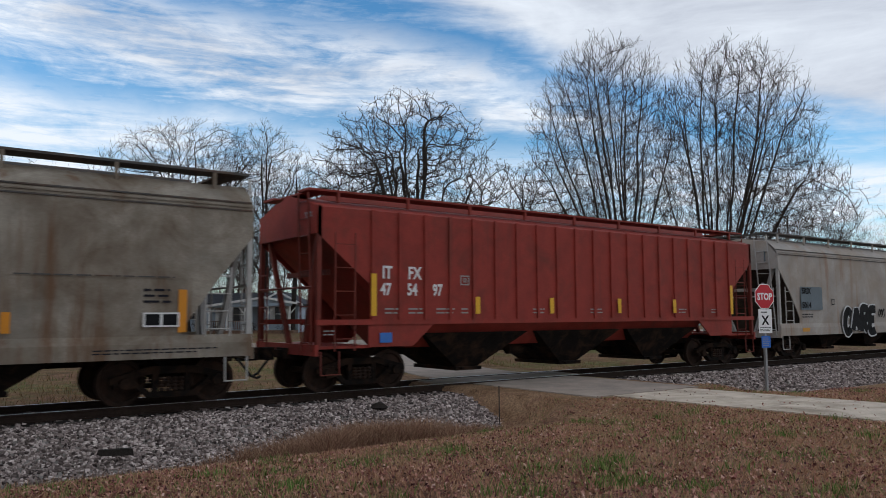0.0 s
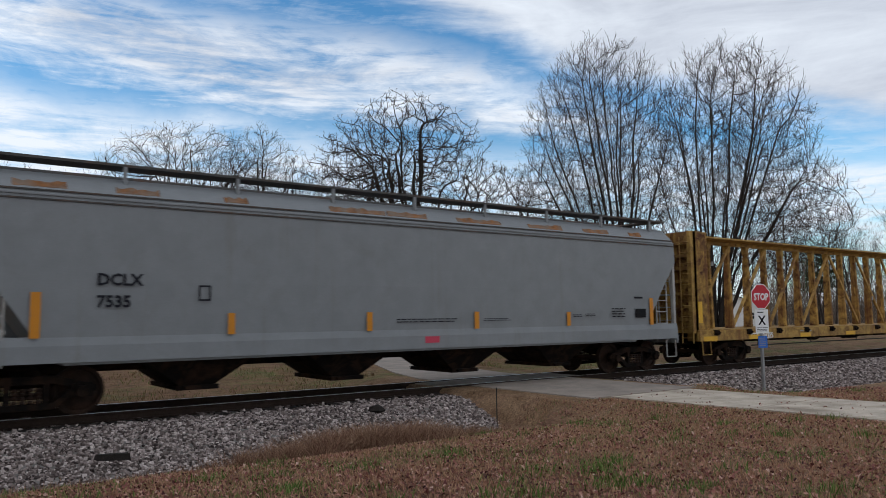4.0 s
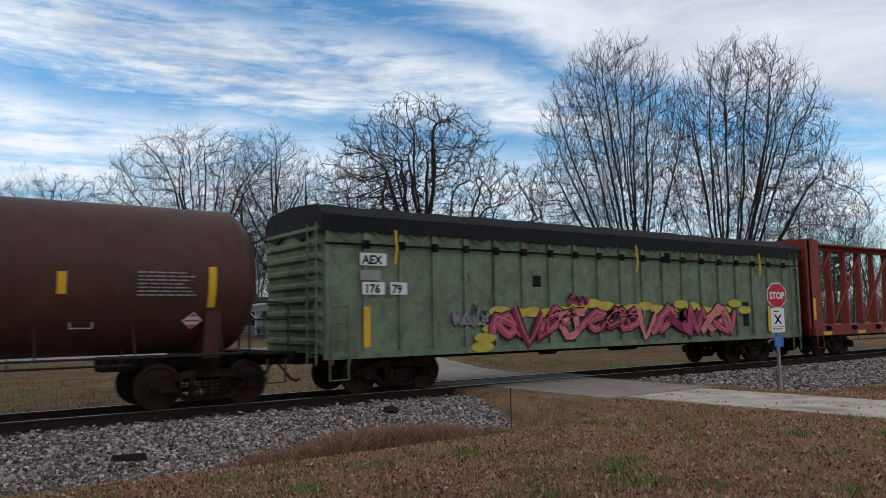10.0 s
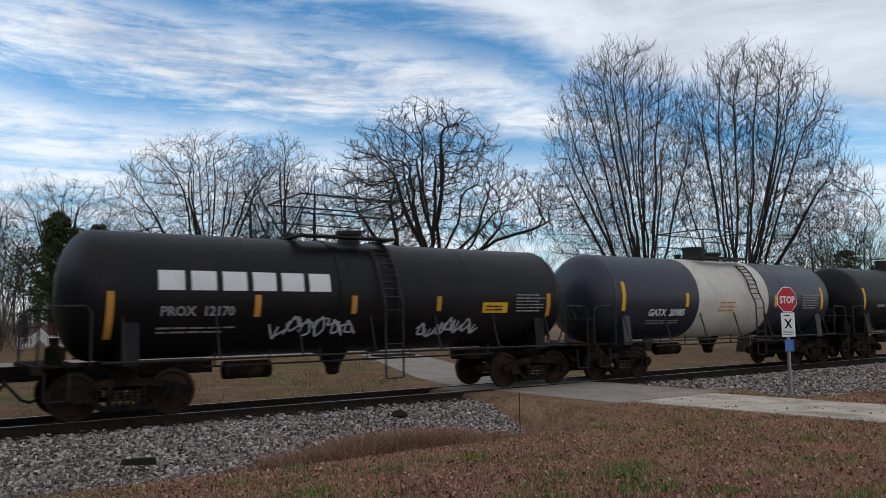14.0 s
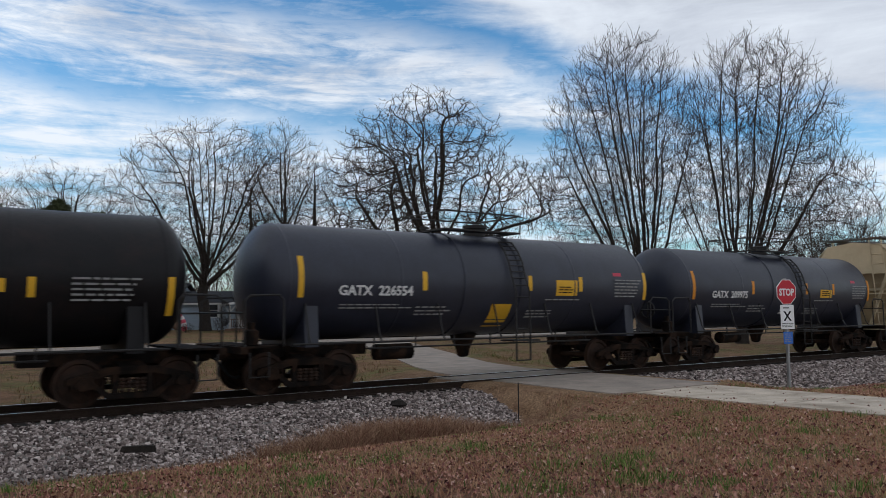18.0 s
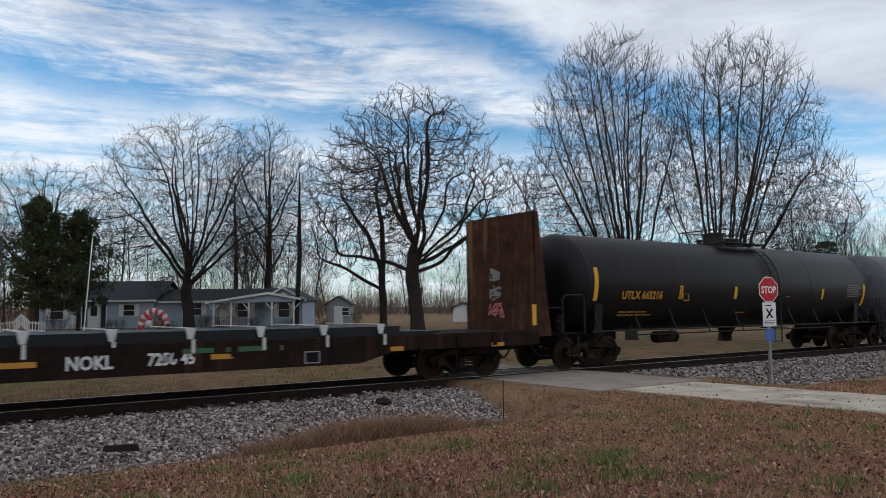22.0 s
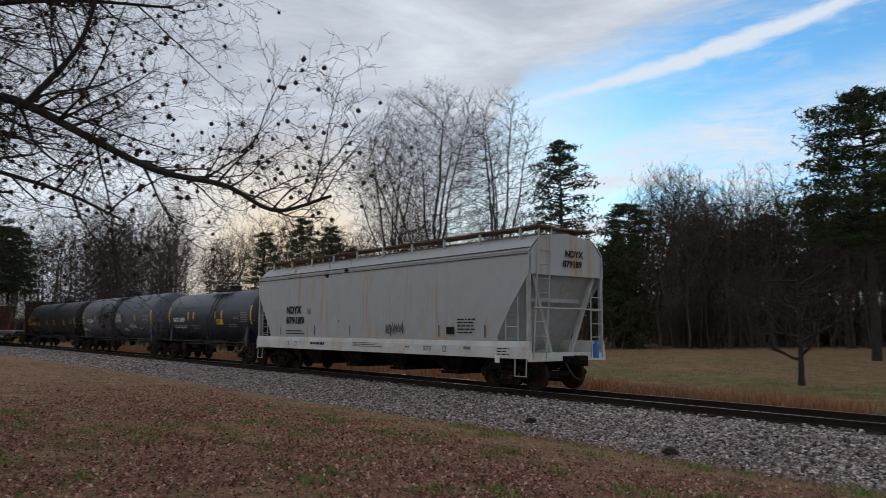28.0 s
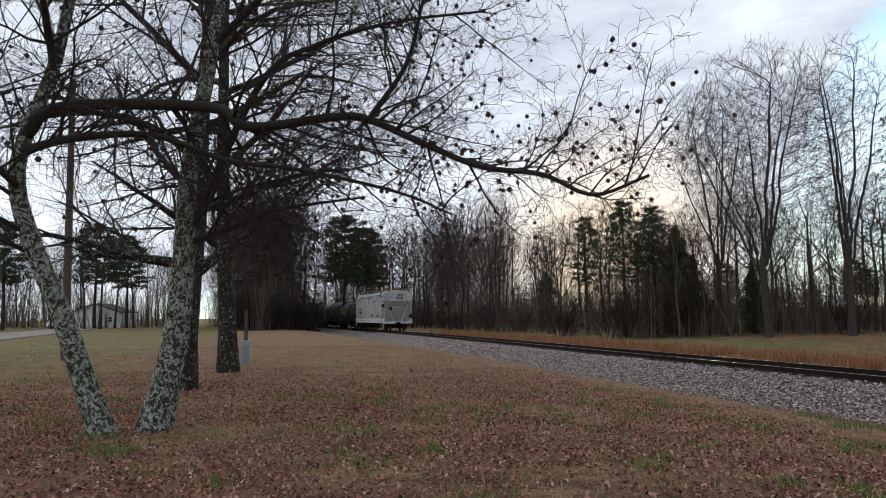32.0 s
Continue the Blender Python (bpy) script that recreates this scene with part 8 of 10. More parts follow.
    round_tree = colonise(31, [[(0, 0, -.3), (0, 0, 2.5), (0, 0, 5.4), (.2, 0, 9)]] + limbs, [((0, 0, 11.2), (9.6, 9.6, 8.2)), ((0, 0, 7.6), (9.0, 9.0, 2.8))], 7600, 0.45, 0.62, 6, 0.16, 0.3, 0.42, wobble=0.16)
    meshes = branch_meshes(round_tree, 0.50, 0.0155, 1.85, 2, (.4, 1.0), 0.3)
    bare_tree("broad bare tree in front of the blue house", place(17.55, 73.0), meshes)
    bare_tree("bare tree behind the cedars", place(8.2, 96, 0, 130) @ Matrix.Scale(0.95, 4), meshes)
    tall_tree = colonise(32, [[(0, 0, -.3), (0, 0, 7), (.2, .1, 14), (0, 0, 19)]] + [[(0, 0, z), (math.cos(a) * 1.8, math.sin(a) * 1.8, z + 2.6), (math.cos(a) * 3.6, math.sin(a) * 3.6, z + 6.0)] for z, a in ((5.0, .3), (5.6, 2.4), (6.4, 4.3), (7.2, 1.2), (8.2, 3.3), (9.0, 5.4), (10.2, .2), (11, 2.2), (12, 4.2), (13, 1.0))],
                         [((0, 0, 14.2), (5.2, 5.2, 7.8)), ((0, 0, 8.2), (5.0, 5.0, 4.0))], 4500, 0.45, 0.65, 6, 0.16, 0.34, 0.42, wobble=0.12)
    meshes = branch_meshes(tall_tree, 0.38, 0.016, 1.9, 2, (.4, 1.0), 0.3)
    bare_tree("tall bare tree beside the blue house", place(22.9, 82), meshes)
    slim = colonise(33, [[(0, 0, -.3), (0, 0, 7), (.2, .1, 14)]], [((0, 0, 11.0), (3.0, 3.0, 6.0))], 1500, 0.45, 0.65, 6, 0.2, 0.3, 0.45)
    slim_meshes = branch_meshes(slim, 0.22, 0.015, 1.9, 2, (.4, 1.0), 0.3)
    bare_tree("slim bare tree beside the porch", place(25.1, 72), slim_meshes)
    bare_tree("slim bare tree behind the porch", place(20.6, 92, 0, 70) @ Matrix.Scale(1.15, 4), slim_meshes)
    pair = branch_meshes(fan_tree(-12, 34, 21, .9, 10, ((0, 0, 15.2), (6.2, 6.2, 10.8)), 5000, 8.0), 0.34, 0.013, 1.8, 2, (.4, 1.1), 0.3)
    for az, d, turn, k in ((-15.6, 70, 0, 1.0), (-9.2, 71, 140, .98)):
        bare_tree("tall bare tree beyond the side road", place(az, d, 0, turn) @ Matrix.Scale(k, 4), pair)
    bare_tree("small bare tree on the meadow with level branches", place(-27.5, 32.4), tree_meshes(4.8, 0.13, 36, [(7, 0.03, 0.02, 20, 72, 0.7, 0.24), (7, 0.09, 0.03, 9, 45, 0.42, 0.2), (5, 0.15, 0.02, 6, 42, 0.5, 0.15), (3, 0.2, 0.0, 0, 0, 0, 0)], env=((0, 0, 3.7), (3.2, 3.2, 2.6)), fill=1))
    # tall trees that stand out of the wood's edge
    big = branch_meshes(fan_tree(-52, 37, 21, 1.0, 6, ((0, 0, 14.2), (6.2, 6.2, 7.6)), 4600, 7.0, .3), 0.27, 0.013, 1.7, 2, (.4, 1.0), 0.3, BARK_PALE)
    lone = branch_meshes(fan_tree(-47, 39, 20, .9, 5, ((0, 0, 14.4), (4.2, 4.2, 7.0)), 2300, 7.5, .2), 0.23, 0.013, 1.7, 2, (.4, 1.0), 0.3, BARK_PALE)
    for az, d, mm, turn, k in ((-53.6, 60, big, 0, 1.0), (-56.6, 66, lone, 80, .93), (-48.4, 60, lone, 0, 1.0)):
        bare_tree("tall pale bare tree before the woods", place(az, d, 0, turn) @ Matrix.Scale(k, 4), mm)
    cedar = needle_meshes(10.6, 7.0, 41, 0.17, 0.16, 3600, 0.72, CEDAR, taper=0.6)
    evergreen("dense dark cedar beside the blue house", place(7.9, 68), cedar, "cedar_tree")
    evergreen("dense dark cedar beside the blue house", place(10.3, 70, 0, 100) @ Matrix.Scale(0.94, 4), cedar, "cedar_tree")
    pine = needle_meshes(16.6, 8.4, 43, 0.42, 0.0, 6500, 0.62, NEEDLE, True)
    evergreen("tall pine with a broad dark crown", place(-23.0, 53), pine)
    thin = needle_meshes(20.5, 6.8, 44, 0.40, 0.02, 2600, 0.75, NEEDLE, True)
    evergreen("tall thin pine with open crown", place(-43.8, 76), thin)
    fir = needle_meshes(11.0, 6.5, 45, 0.02, 0.1, 5000, 0.7, CEDAR)
    evergreen("dense dark cedar at the wood's edge", place(-39.6, 74), fir, "cedar_tree")
    spots = [(-63.3, 66, thin, .56), (-61.2, 68, thin, .54), (-84.2, 114, pine, 1.05), (-82.6, 118, pine, .95), (-66.0, 84, thin, 0.6), (-38.4, 78, fir, 1.0), (-19.6, 60, pine, .82), (-59.5, 66, fir, .8),
             (-99.5, 140, pine, 0.95), (-101.5, 132, pine, 1.0), (-107, 120, pine, .9), (63.0, 120, pine, 0.65), (-58.5, 70, fir, .6), (-69.0, 90, fir, .6), (-54.5, 66, fir, .5)]
    rng = random.Random(3)
    spots += [(rng.uniform(-42, -16), rng.uniform(82, 104), rng.choice((fir, fir, pine)), rng.uniform(.7, 1.0)) for k in range(26)]
    spots += [(rng.uniform(-82, -46), rng.uniform(90, 120), rng.choice((fir, pine)), rng.uniform(.35, .5)) for k in range(5)]
    for az, d, mm, s in spots:
        evergreen("dark evergreen among the bare woods", place(az, d, 0, az * 40) @ Matrix.Scale(s, 4), mm, "cedar_tree" if mm is fir else "pine_tree", "evergreens of the woods")


def woods():
    kinds = []
    for i, (h, r, w, fork) in enumerate(((14, .13, 3.2, .36), (16, .16, 3.8, .32), (12.5, .11, 3.0, .36), (15, .14, 3.6, .25), (17.5, .17, 4.0, .34))):
        gen = np.random.default_rng(60 + i)
        top = (gen.normal(0, .5), gen.normal(0, .5), h * .8)
        paths = [[(0, 0, -.3), (gen.normal(0, .15), gen.normal(0, .15), h * .4), top]]
        for k in range(4):
            a, z = 6.28 * k / 4 + gen.uniform(-.6, .6), h * (fork + .10 * k)
            paths.append([(0.0, 0.0, z), (math.cos(a) * w * .4, math.sin(a) * w * .4, z + h * .10), (math.cos(a) * w * .7, math.sin(a) * w * .7, z + h * .24)])
        grown = colonise(60 + i, paths, [((0, 0, h * .70), (w, w, h * .31)), ((0, 0, h * .42), (w * .8, w * .8, h * .22))], 900, 0.6, 0.8, 5, 0.2, 0.34, 0.5, wobble=0.1)
        kinds.append(branch_meshes(grown, r, 0.016, 1.9, 2, (.5, 1.2), 0.3, WOOD_BARK, WOOD_TWIG, 3))
    bushes = [tree_meshes(h, 0.03, 70 + i, BUSH, 7, 0.5, ((0, 0, h * 0.5), (h * .75, h * .75, h * .6)), sides=(4, 3, 2, 2, 2, 2)) for i, h in enumerate((2.6, 3.4, 2.0))]
    rng = random.Random(8)

    def tree(x, y, s=1.0):
        k = rng.choice(kinds)
        bare_tree("slender bare woodland tree", pose(x, y, ground_z(x, y), 0, 0, rng.uniform(0, 360)) @ Matrix.Scale(s * rng.uniform(0.82, 1.12), 4), k, "woodland_tree", "trees of the woods")

    def bush(x, y, s=1.0):
        k = rng.choice(bushes)
        t = thing("bush", "bare brown bush at the wood's edge", "bush", pose(x, y, ground_z(x, y), 0, 0, rng.uniform(0, 360)) @ Matrix.Scale(s * rng.uniform(0.8, 1.3), 4), "bushes of the woods")
        tagged(part("stem", k[0], None, t), kind="stuff")
        tagged(part("fine_branchwork", k[1], None, t), kind="stuff")

    for az, d, k in ((4.6, 62, .5), (5.8, 60, .62), (8.9, 63, .5), (12.2, 66, .42), (13.0, 69, .4), (16.3, 68.5, .42), (18.6, 69, .5), (19.8, 68, .38), (22.0, 67, .42), (24.4, 69, .36), (27.0, 72, .45), (29.5, 80, .5)):
        m = rng.choice(bushes)
        t = thing("bush", "low bare brown shrub in the yard of the blue house", "bush", place(az, d, 0, az * 50) @ Matrix.Scale(k, 4), "shrubs of the yard")
        tagged(part("stem", m[0], None, t), kind="stuff")
        tagged(part("fine_branchwork", m[1], None, t), kind="stuff")
    # the wood's edge north of the line, from the meadow round to the far curve: corner, scale of the trees, trees to the metre
    edge = [(-6, 98, 1.0, 1.1), (-16, 86, .95, 1.5), (-33, 70, 1.0, 2.4), (-43, 60, 0.74, 1.2), (-46, 40, .62, .85), (-54, 27, .62, .8), (-78, 25, .85, .9), (-118, 22, 1.2, .7), (-165, 17, 1.3, .3), (-230, 10, .8, .3)]
    for (x0, y0, s, dens), (x1, y1, _, _) in zip(edge, edge[1:]):
        ln = math.hypot(x1 - x0, y1 - y0)
        nx, ny = -(y1 - y0) / ln, (x1 - x0) / ln
        if nx * -1 + ny * 1 < 0:
            nx, ny = -nx, -ny
        for k in range(int(ln * dens)):
            t, dep = rng.random(), rng.random() ** 1.4 * 30
            tree(x0 + (x1 - x0) * t + nx * dep, y0 + (y1 - y0) * t + ny * dep, s * (1 + dep * 0.012))
        for k in range(int(ln * 0.36)):
            t, dep = rng.random(), rng.random() ** 1.5 * 9 - 0.5
            bush(x0 + (x1 - x0) * t + nx * dep, y0 + (y1 - y0) * t + ny * dep, 1.1)
    # south of the line, where the track goes out of sight
    for k in range(56):
        x = -100 - rng.random() ** 1.3 * 70
        top = min(track_y(x) - 5.0, 0.42 * (-x - 98))
        y = top + (min(top, 0.05 * x) - 1.0 - top) * rng.random()
        tree(x, y, 1.45)
    for k in range(44):
        x = -97 - rng.random() * 32
        bush(x, min(track_y(x) - 4.2, -1.5 + 0.42 * (-x - 97)) - rng.random() ** 1.4 * 5, 1.35)
    # beyond the houses on all sides, past counting
    far = []
    for a0, a1, d0, d1, n in ((-116, -95, 125, 190, 60), (60.5, 76, 105, 165, 40), (26, 59, 150, 205, 46), (-14, 27, 110, 180, 70), (2, 6.5, 92, 115, 8)):
        for k in range(n):
            az, d = radians(rng.uniform(a0, a1)), rng.uniform(d0, d1)
            far.append((math.sin(az) * d, math.cos(az) * d, ground_z(math.sin(az) * d, math.cos(az) * d) - 0.2, rng.uniform(10.5, 16)))
    far = np.array(far)
    gen = np.random.default_rng(91)
    wood = Tubes()
    TWIG_SIZE[:] = 0.016, 0.68
    up = np.stack([gen.normal(0, .08, len(far)), gen.normal(0, .08, len(far)), np.ones(len(far))], 1)
    grow(gen, wood, wood, far[:, :3], up, far[:, 3], far[:, 3] * 0.012, 0, [(6, 0.04, 0.02, 12, 42, 0.38, 0.3), (5, 0.1, 0.07, 8, 40, 0.45, 0.2), (3, 0.14, 0.05, 6, 40, 0.5, 0.15), (2, 0.15, 0.03, 0, 0, 0, 0)], sides=(6, 3, 2, 2, 2, 2))
    solo("far_woods", wood.mesh("far_woods", TWIG), None, "bare grey-brown woods beyond the houses", "woods", kind="stuff")


def thicket():
    """The tangle deep in the woods: thin stems and saplings standing close, past counting."""
    rng = np.random.default_rng(77)
    P, S = [], []

    def band(x0, y0, x1, y1, nx, ny, n, d0, d1, s=1.0):
        t, d = rng.uniform(0, 1, n), d0 + (d1 - d0) * rng.uniform(0, 1, n) ** 1.2
        P.append(np.stack([x0 + (x1 - x0) * t + nx * d, y0 + (y1 - y0) * t + ny * d], 1))
        S.append(np.full(n, s))
    band(-8, 95, -33, 70, -.6, .8, 2300, 3, 45, 1.2)
    band(-33, 70, -43, 60, -.7, .7, 1700, 3, 40, 1.1)
    band(-43, 60, -46, 40, -1.0, .1, 850, 2, 40, .6)
    band(-46, 40, -54, 27, -.8, .5, 700, 2, 40, .65)
    band(-54, 27, -78, 25, .1, 1.0, 850, 2, 40, .65)
    band(-78, 25, -118, 22, 0, 1.0, 1500, 2, 40, .8)
    band(-118, 22, -165, 17, 0, 1.0, 1300, 1, 40, .9)
    band(-165, 17, -250, 8, 0, 1.0, 1300, -3, 40, 1.2)
    band(-98, -1, -121, 8, -.9, -.35, 800, 0, 14, 1.2)
    band(-121, 8, -150, -1, 0, -1.0, 550, 2, 10, 1.1)
    band(-150, 2, -240, -4, 0, -1.0, 700, -4, 8)
    for a0, a1, d0, d1, n in ((-117, -95, 140, 210, 1400), (-14, 27, 115, 190, 2000), (26, 59, 150, 210, 1300), (59, 78, 112, 170, 1300), (22, 50, 170, 235, 2200)):
        a, d = np.radians(rng.uniform(a0, a1, n)), rng.uniform(d0, d1, n)
        P.append(np.stack([np.sin(a) * d, np.cos(a) * d], 1))
        S.append(np.full(n, {26: 0.9, -14: 1.1, 22: 0.75}.get(a0, 1.2)))
    xy, big = np.concatenate(P), np.concatenate(S)
    z = np.array([ground_z(a, b) for a, b in xy]) - 0.2
    n = len(xy)
    wood = Tubes()
    TWIG_SIZE[:] = 0.010, 0.68
    h = rng.uniform(2.5, 9.5, n) * rng.uniform(.5, 1, n) * big
    base = np.stack([xy[:, 0], xy[:, 1], z], 1)
    D = np.stack([rng.normal(0, .12, n), rng.normal(0, .12, n), np.ones(n)], 1)
    spec = [(2, 0.08, 0.0, 5, 38, 0.42, 0.12), (2, 0.15, 0.03, 3, 40, 0.5, 0.2), (1, 0.2, 0.0, 0, 0, 0, 0)]
    grow(rng, wood, wood, base, D, h, h * 0.010, 0, spec, None, None, (3, 2, 2, 2, 2, 2))
    solo("wood_thicket", wood.mesh("wood_thicket", THICKET), None, "dense grey-brown thicket of thin stems in the woods", "thicket", kind="stuff")


THICKET = material("thicket_bark", (0.17, 0.135, 0.108), 0.4, 0.95, scale=0.3, bump=0)


def bend(pts, n):
    """A smooth curve with n points through the given ones."""
    p = np.array(pts, float)
    ext = np.vstack([2 * p[0] - p[1], p, 2 * p[-1] - p[-2]])
    out = []
    for q in np.linspace(0, len(p) - 1 - 1e-6, n):
        i = int(q)
        t = q - i
        a, b, c, d = ext[i:i + 4]
        out.append(0.5 * (2 * b + (c - a) * t + (2 * a - 5 * b + 4 * c - d) * t * t + (3 * b - a - 3 * c + d) * t ** 3))
    return np.array(out)


GUM = [(6, 0.14, 0.03, 6, 48, 0.45, 0.15), (5, 0.18, 0.02, 5, 46, 0.5, 0.15), (4, 0.22, 0.0, 3, 45, 0.55, 0.2), (3, 0.25, -0.02, 0, 0, 0, 0)]


def sweetgum():
    """The near twin-stemmed tree with its long low limb and the hanging spiky fruits."""
    rng = np.random.default_rng(5)
    stem, wood, twigs, tips = Tubes(), Tubes(), Tubes(), []
    limbs = [
        ([(-11.6, -2.1, -0.2), (-11.6, -2.46, .82), (-11.6, -2.78, 1.78), (-11.6, -3.17, 2.73), (-11.6, -3.42, 3.61), (-11.6, -3.33, 4.34), (-11.5, -2.96, 5.35), (-11.4, -2.7, 6.6), (-11.2, -2.2, 8.6), (-11.0, -1.6, 10.4)], .185, .05, 16),
        ([(-11.7, -1.61, -0.2), (-11.7, -1.28, 1.43), (-11.8, -1.19, 2.68), (-11.9, -1.14, 3.98), (-12.0, -.88, 5.62), (-12.0, -.72, 6.72), (-12.1, -.4, 9.2), (-12.2, 0, 11.5)], .225, .05, 16),
    ]
    limbs += [
        ([(-11.6, -3.33, 4.34), (-11.24, -2.78, 4.68), (-10.88, -.79, 4.68), (-10.52, -.24, 4.33), (-10.16, .96, 4.44), (-9.8, 1.38, 4.3), (-9.44, 1.91, 3.97), (-9.08, 2.64, 3.59), (-8.72, 3.34, 3.44), (-8.36, 3.84, 3.14), (-8.0, 4.4, 3.33)], .10, .018, 24),
        ([(-11.6, -3.43, 4.1), (-11.17, -2.6, 4.23), (-10.73, -1.51, 4.21), (-10.3, -.52, 3.81), (-9.87, .35, 3.64), (-9.43, 1.61, 3.3), (-9.0, 2.24, 2.96)], .07, .014, 16),
    ]
    limbs += [
        ([(-9.8, 1.34, 4.34), (-9.6, 1.81, 5.07), (-9.4, 2.0, 5.86), (-9.2, 2.3, 6.8)], .045, .012, 9),
        ([(-11.8, -1.11, 2.85), (-11.5, -.41, 3.08), (-11.2, .23, 3.3), (-10.8, 1.35, 3.43)], .06, .015, 9),
        ([(-11.9, -1.16, 2.9), (-11.4, -.1, 5.21), (-11.0, .71, 5.73), (-10.5, 1.81, 5.97), (-10.0, 3.03, 6.03)], .07, .015, 12),
        ([(-11.5, -2.96, 5.35), (-10.6, -2.9, 6.0), (-9.4, -2.6, 6.2), (-8.0, -1.9, 6.3)], .07, .015, 10),
        ([(-11.6, -3.4, 3.6), (-10.4, -3.5, 3.9), (-9.0, -3.1, 4.1), (-7.8, -2.4, 3.9)], .06, .014, 10),
        ([(-12.0, -.8, 6.0), (-11.2, .6, 7.2), (-10.2, 2.0, 7.6), (-9.2, 3.4, 7.4)], .07, .015, 12),
    ]
    P, D, L, R = [], [], [], []
    for pts, r0, r1, n in limbs:
        c = bend(pts, n * 2)
        rad = r0 + (r1 - r0) * np.linspace(0, 1, len(c)) ** 0.8
        if r0 > 0.15:
            rad[:3] *= np.array((1.5, 1.25, 1.08))
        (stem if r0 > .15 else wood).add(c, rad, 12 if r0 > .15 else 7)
        first = 0.30 if r0 > .15 else 0.10
        kids = 13 if r0 > .15 else int(n * 1.9)
        for k in range(kids):
            t = first + (1 - first) * (k + rng.uniform(.1, .9)) / kids
            i = min(len(c) - 2, int(t * (len(c) - 1)))
            d = unit(c[i + 1] - c[i])
            o = unit(np.cross(d, rng.normal(0, 1, 3)))
            P.append(c[i])
            D.append(d * 0.75 + o + np.array((0, 0, 0.12)))
            L.append(rng.uniform(0.9, 2.2) * (1.3 - 0.45 * t))
            R.append(max(0.012, rad[i] * 0.38 if r0 < .15 else rad[i] * .25))
    TWIG_SIZE[:] = 0.0035, 0.68
    grow(rng, wood, twigs, np.array(P), np.array(D), np.array(L), np.array(R), 0, GUM, None, tips, (6, 5, 4, 3, 3, 3))
    t = thing("sweetgum_tree", "twin-stemmed bare sweetgum with lichen-grey bark and hanging spiky fruits", "tree")
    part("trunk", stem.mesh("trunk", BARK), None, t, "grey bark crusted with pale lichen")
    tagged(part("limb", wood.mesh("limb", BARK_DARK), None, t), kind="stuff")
    tagged(part("fine_branchwork", twigs.mesh("branches", TWIG), None, t), kind="stuff")
    # fruits: small spiky balls on short stalks
    ends = np.concatenate(tips)
    ends = ends[rng.permutation(len(ends))[:1050]]
    ico = [(0, 0, 1), (0.894, 0, .447), (.276, .851, .447), (-.724, .526, .447), (-.724, -.526, .447), (.276, -.851, .447), (.724, .526, -.447), (-.276, .851, -.447), (-.894, 0, -.447), (-.276, -.851, -.447), (.724, -.526, -.447), (0, 0, -1)]
    tri = [(0, 1, 2), (0, 2, 3), (0, 3, 4), (0, 4, 5), (0, 5, 1), (1, 6, 2), (2, 7, 3), (3, 8, 4), (4, 9, 5), (5, 10, 1), (6, 7, 2), (7, 8, 3), (8, 9, 4), (9, 10, 5), (10, 6, 1), (11, 7, 6), (11, 8, 7), (11, 9, 8), (11, 10, 9), (11, 6, 10)]
    ico, tri = np.array(ico), np.array(tri)
    one_v, one_f = list(ico * 0.72), []
    for f in tri:
        c = unit(ico[f].sum(0))
        q = len(one_v)
        one_v.append(c * 1.1)
        one_f += [(f[0], f[1], q), (f[1], f[2], q), (f[2], f[0], q)]
    one_v, one_f = np.array(one_v), np.array(one_f)
    size = rng.uniform(0.025, 0.034, len(ends))
    v = (ends - np.array((0, 0, 0.05)))[:, None] + one_v[None] * size[:, None, None]
    f = one_f[None] + (np.arange(len(ends)) * len(one_v))[:, None, None]
    tagged(part("spiky_fruit", quick_mesh("spiky_fruit", v.reshape(-1, 3), f.reshape(-1, 3), material("fruit", (0.055, 0.026, 0.018), 0.4, 0.9)), None, t), kind="stuff")
    stalk = Tubes()
    stalk.add(np.stack([ends, ends - np.array((0, 0, 0.05))], 1), np.full((len(ends), 2), 0.002), 3)
    tagged(part("fruit_stalk", stalk.mesh("fruit_stalk", TWIG), None, t), kind="stuff")
    # the two taller trunks behind it
    tall = [(9, 0.03, 0.01, 15, 70, 0.46, 0.18), (7, 0.12, -0.01, 9, 46, 0.48, 0.15), (5, 0.16, 0.0, 8, 44, 0.5, 0.1), (4, 0.2, -0.02, 5, 42, 0.5, 0.1), (3, 0.2, -0.02, 0, 0, 0, 0)]
    bare_tree("tall bare tree with a straight dark trunk on the lawn", pose(-18.4, -1.8, 0.05), tree_meshes(15, 0.25, 81, tall, env=((0, 0, 9.5), (6, 6, 8.2)), bark=BARK_FURROWED))
    bare_tree("tall bare tree with a straight dark trunk on the lawn", pose(-23.6, -1.05, 0.05), tree_meshes(17, 0.31, 83, tall, env=((0, 0, 10.5), (6, 6, 8.8)), bark=BARK_FURROWED))


shade_trees()
woods()
thicket()
sweetgum()

# ---- houses, signs and other fixed things ----
M["siding"] = material("siding", (0.36, 0.43, 0.50), 0.10, 0.7, scale=1.5, stretch=(0.4, 0.4, 14), bump=0.25)
M["white_trim"] = material("white_trim", (0.72, 0.72, 0.70), 0.10, 0.6)
M["shingle"] = material("shingle", (0.048, 0.050, 0.058), 0.3, 0.9, scale=3, stretch=(1, 1, 6), bump=0.4)
M["window_dark"] = material("window_dark", (0.03, 0.035, 0.04), 0.2, 0.12, spec=0.6, bump=0)
M["chimney_brick"] = material("chimney_brick", (0.13, 0.060, 0.042), 0.4, 0.9, scale=6, bump=0.4)
M["porch_wood"] = material("porch_wood", (0.20, 0.12, 0.08), 0.3, 0.8)
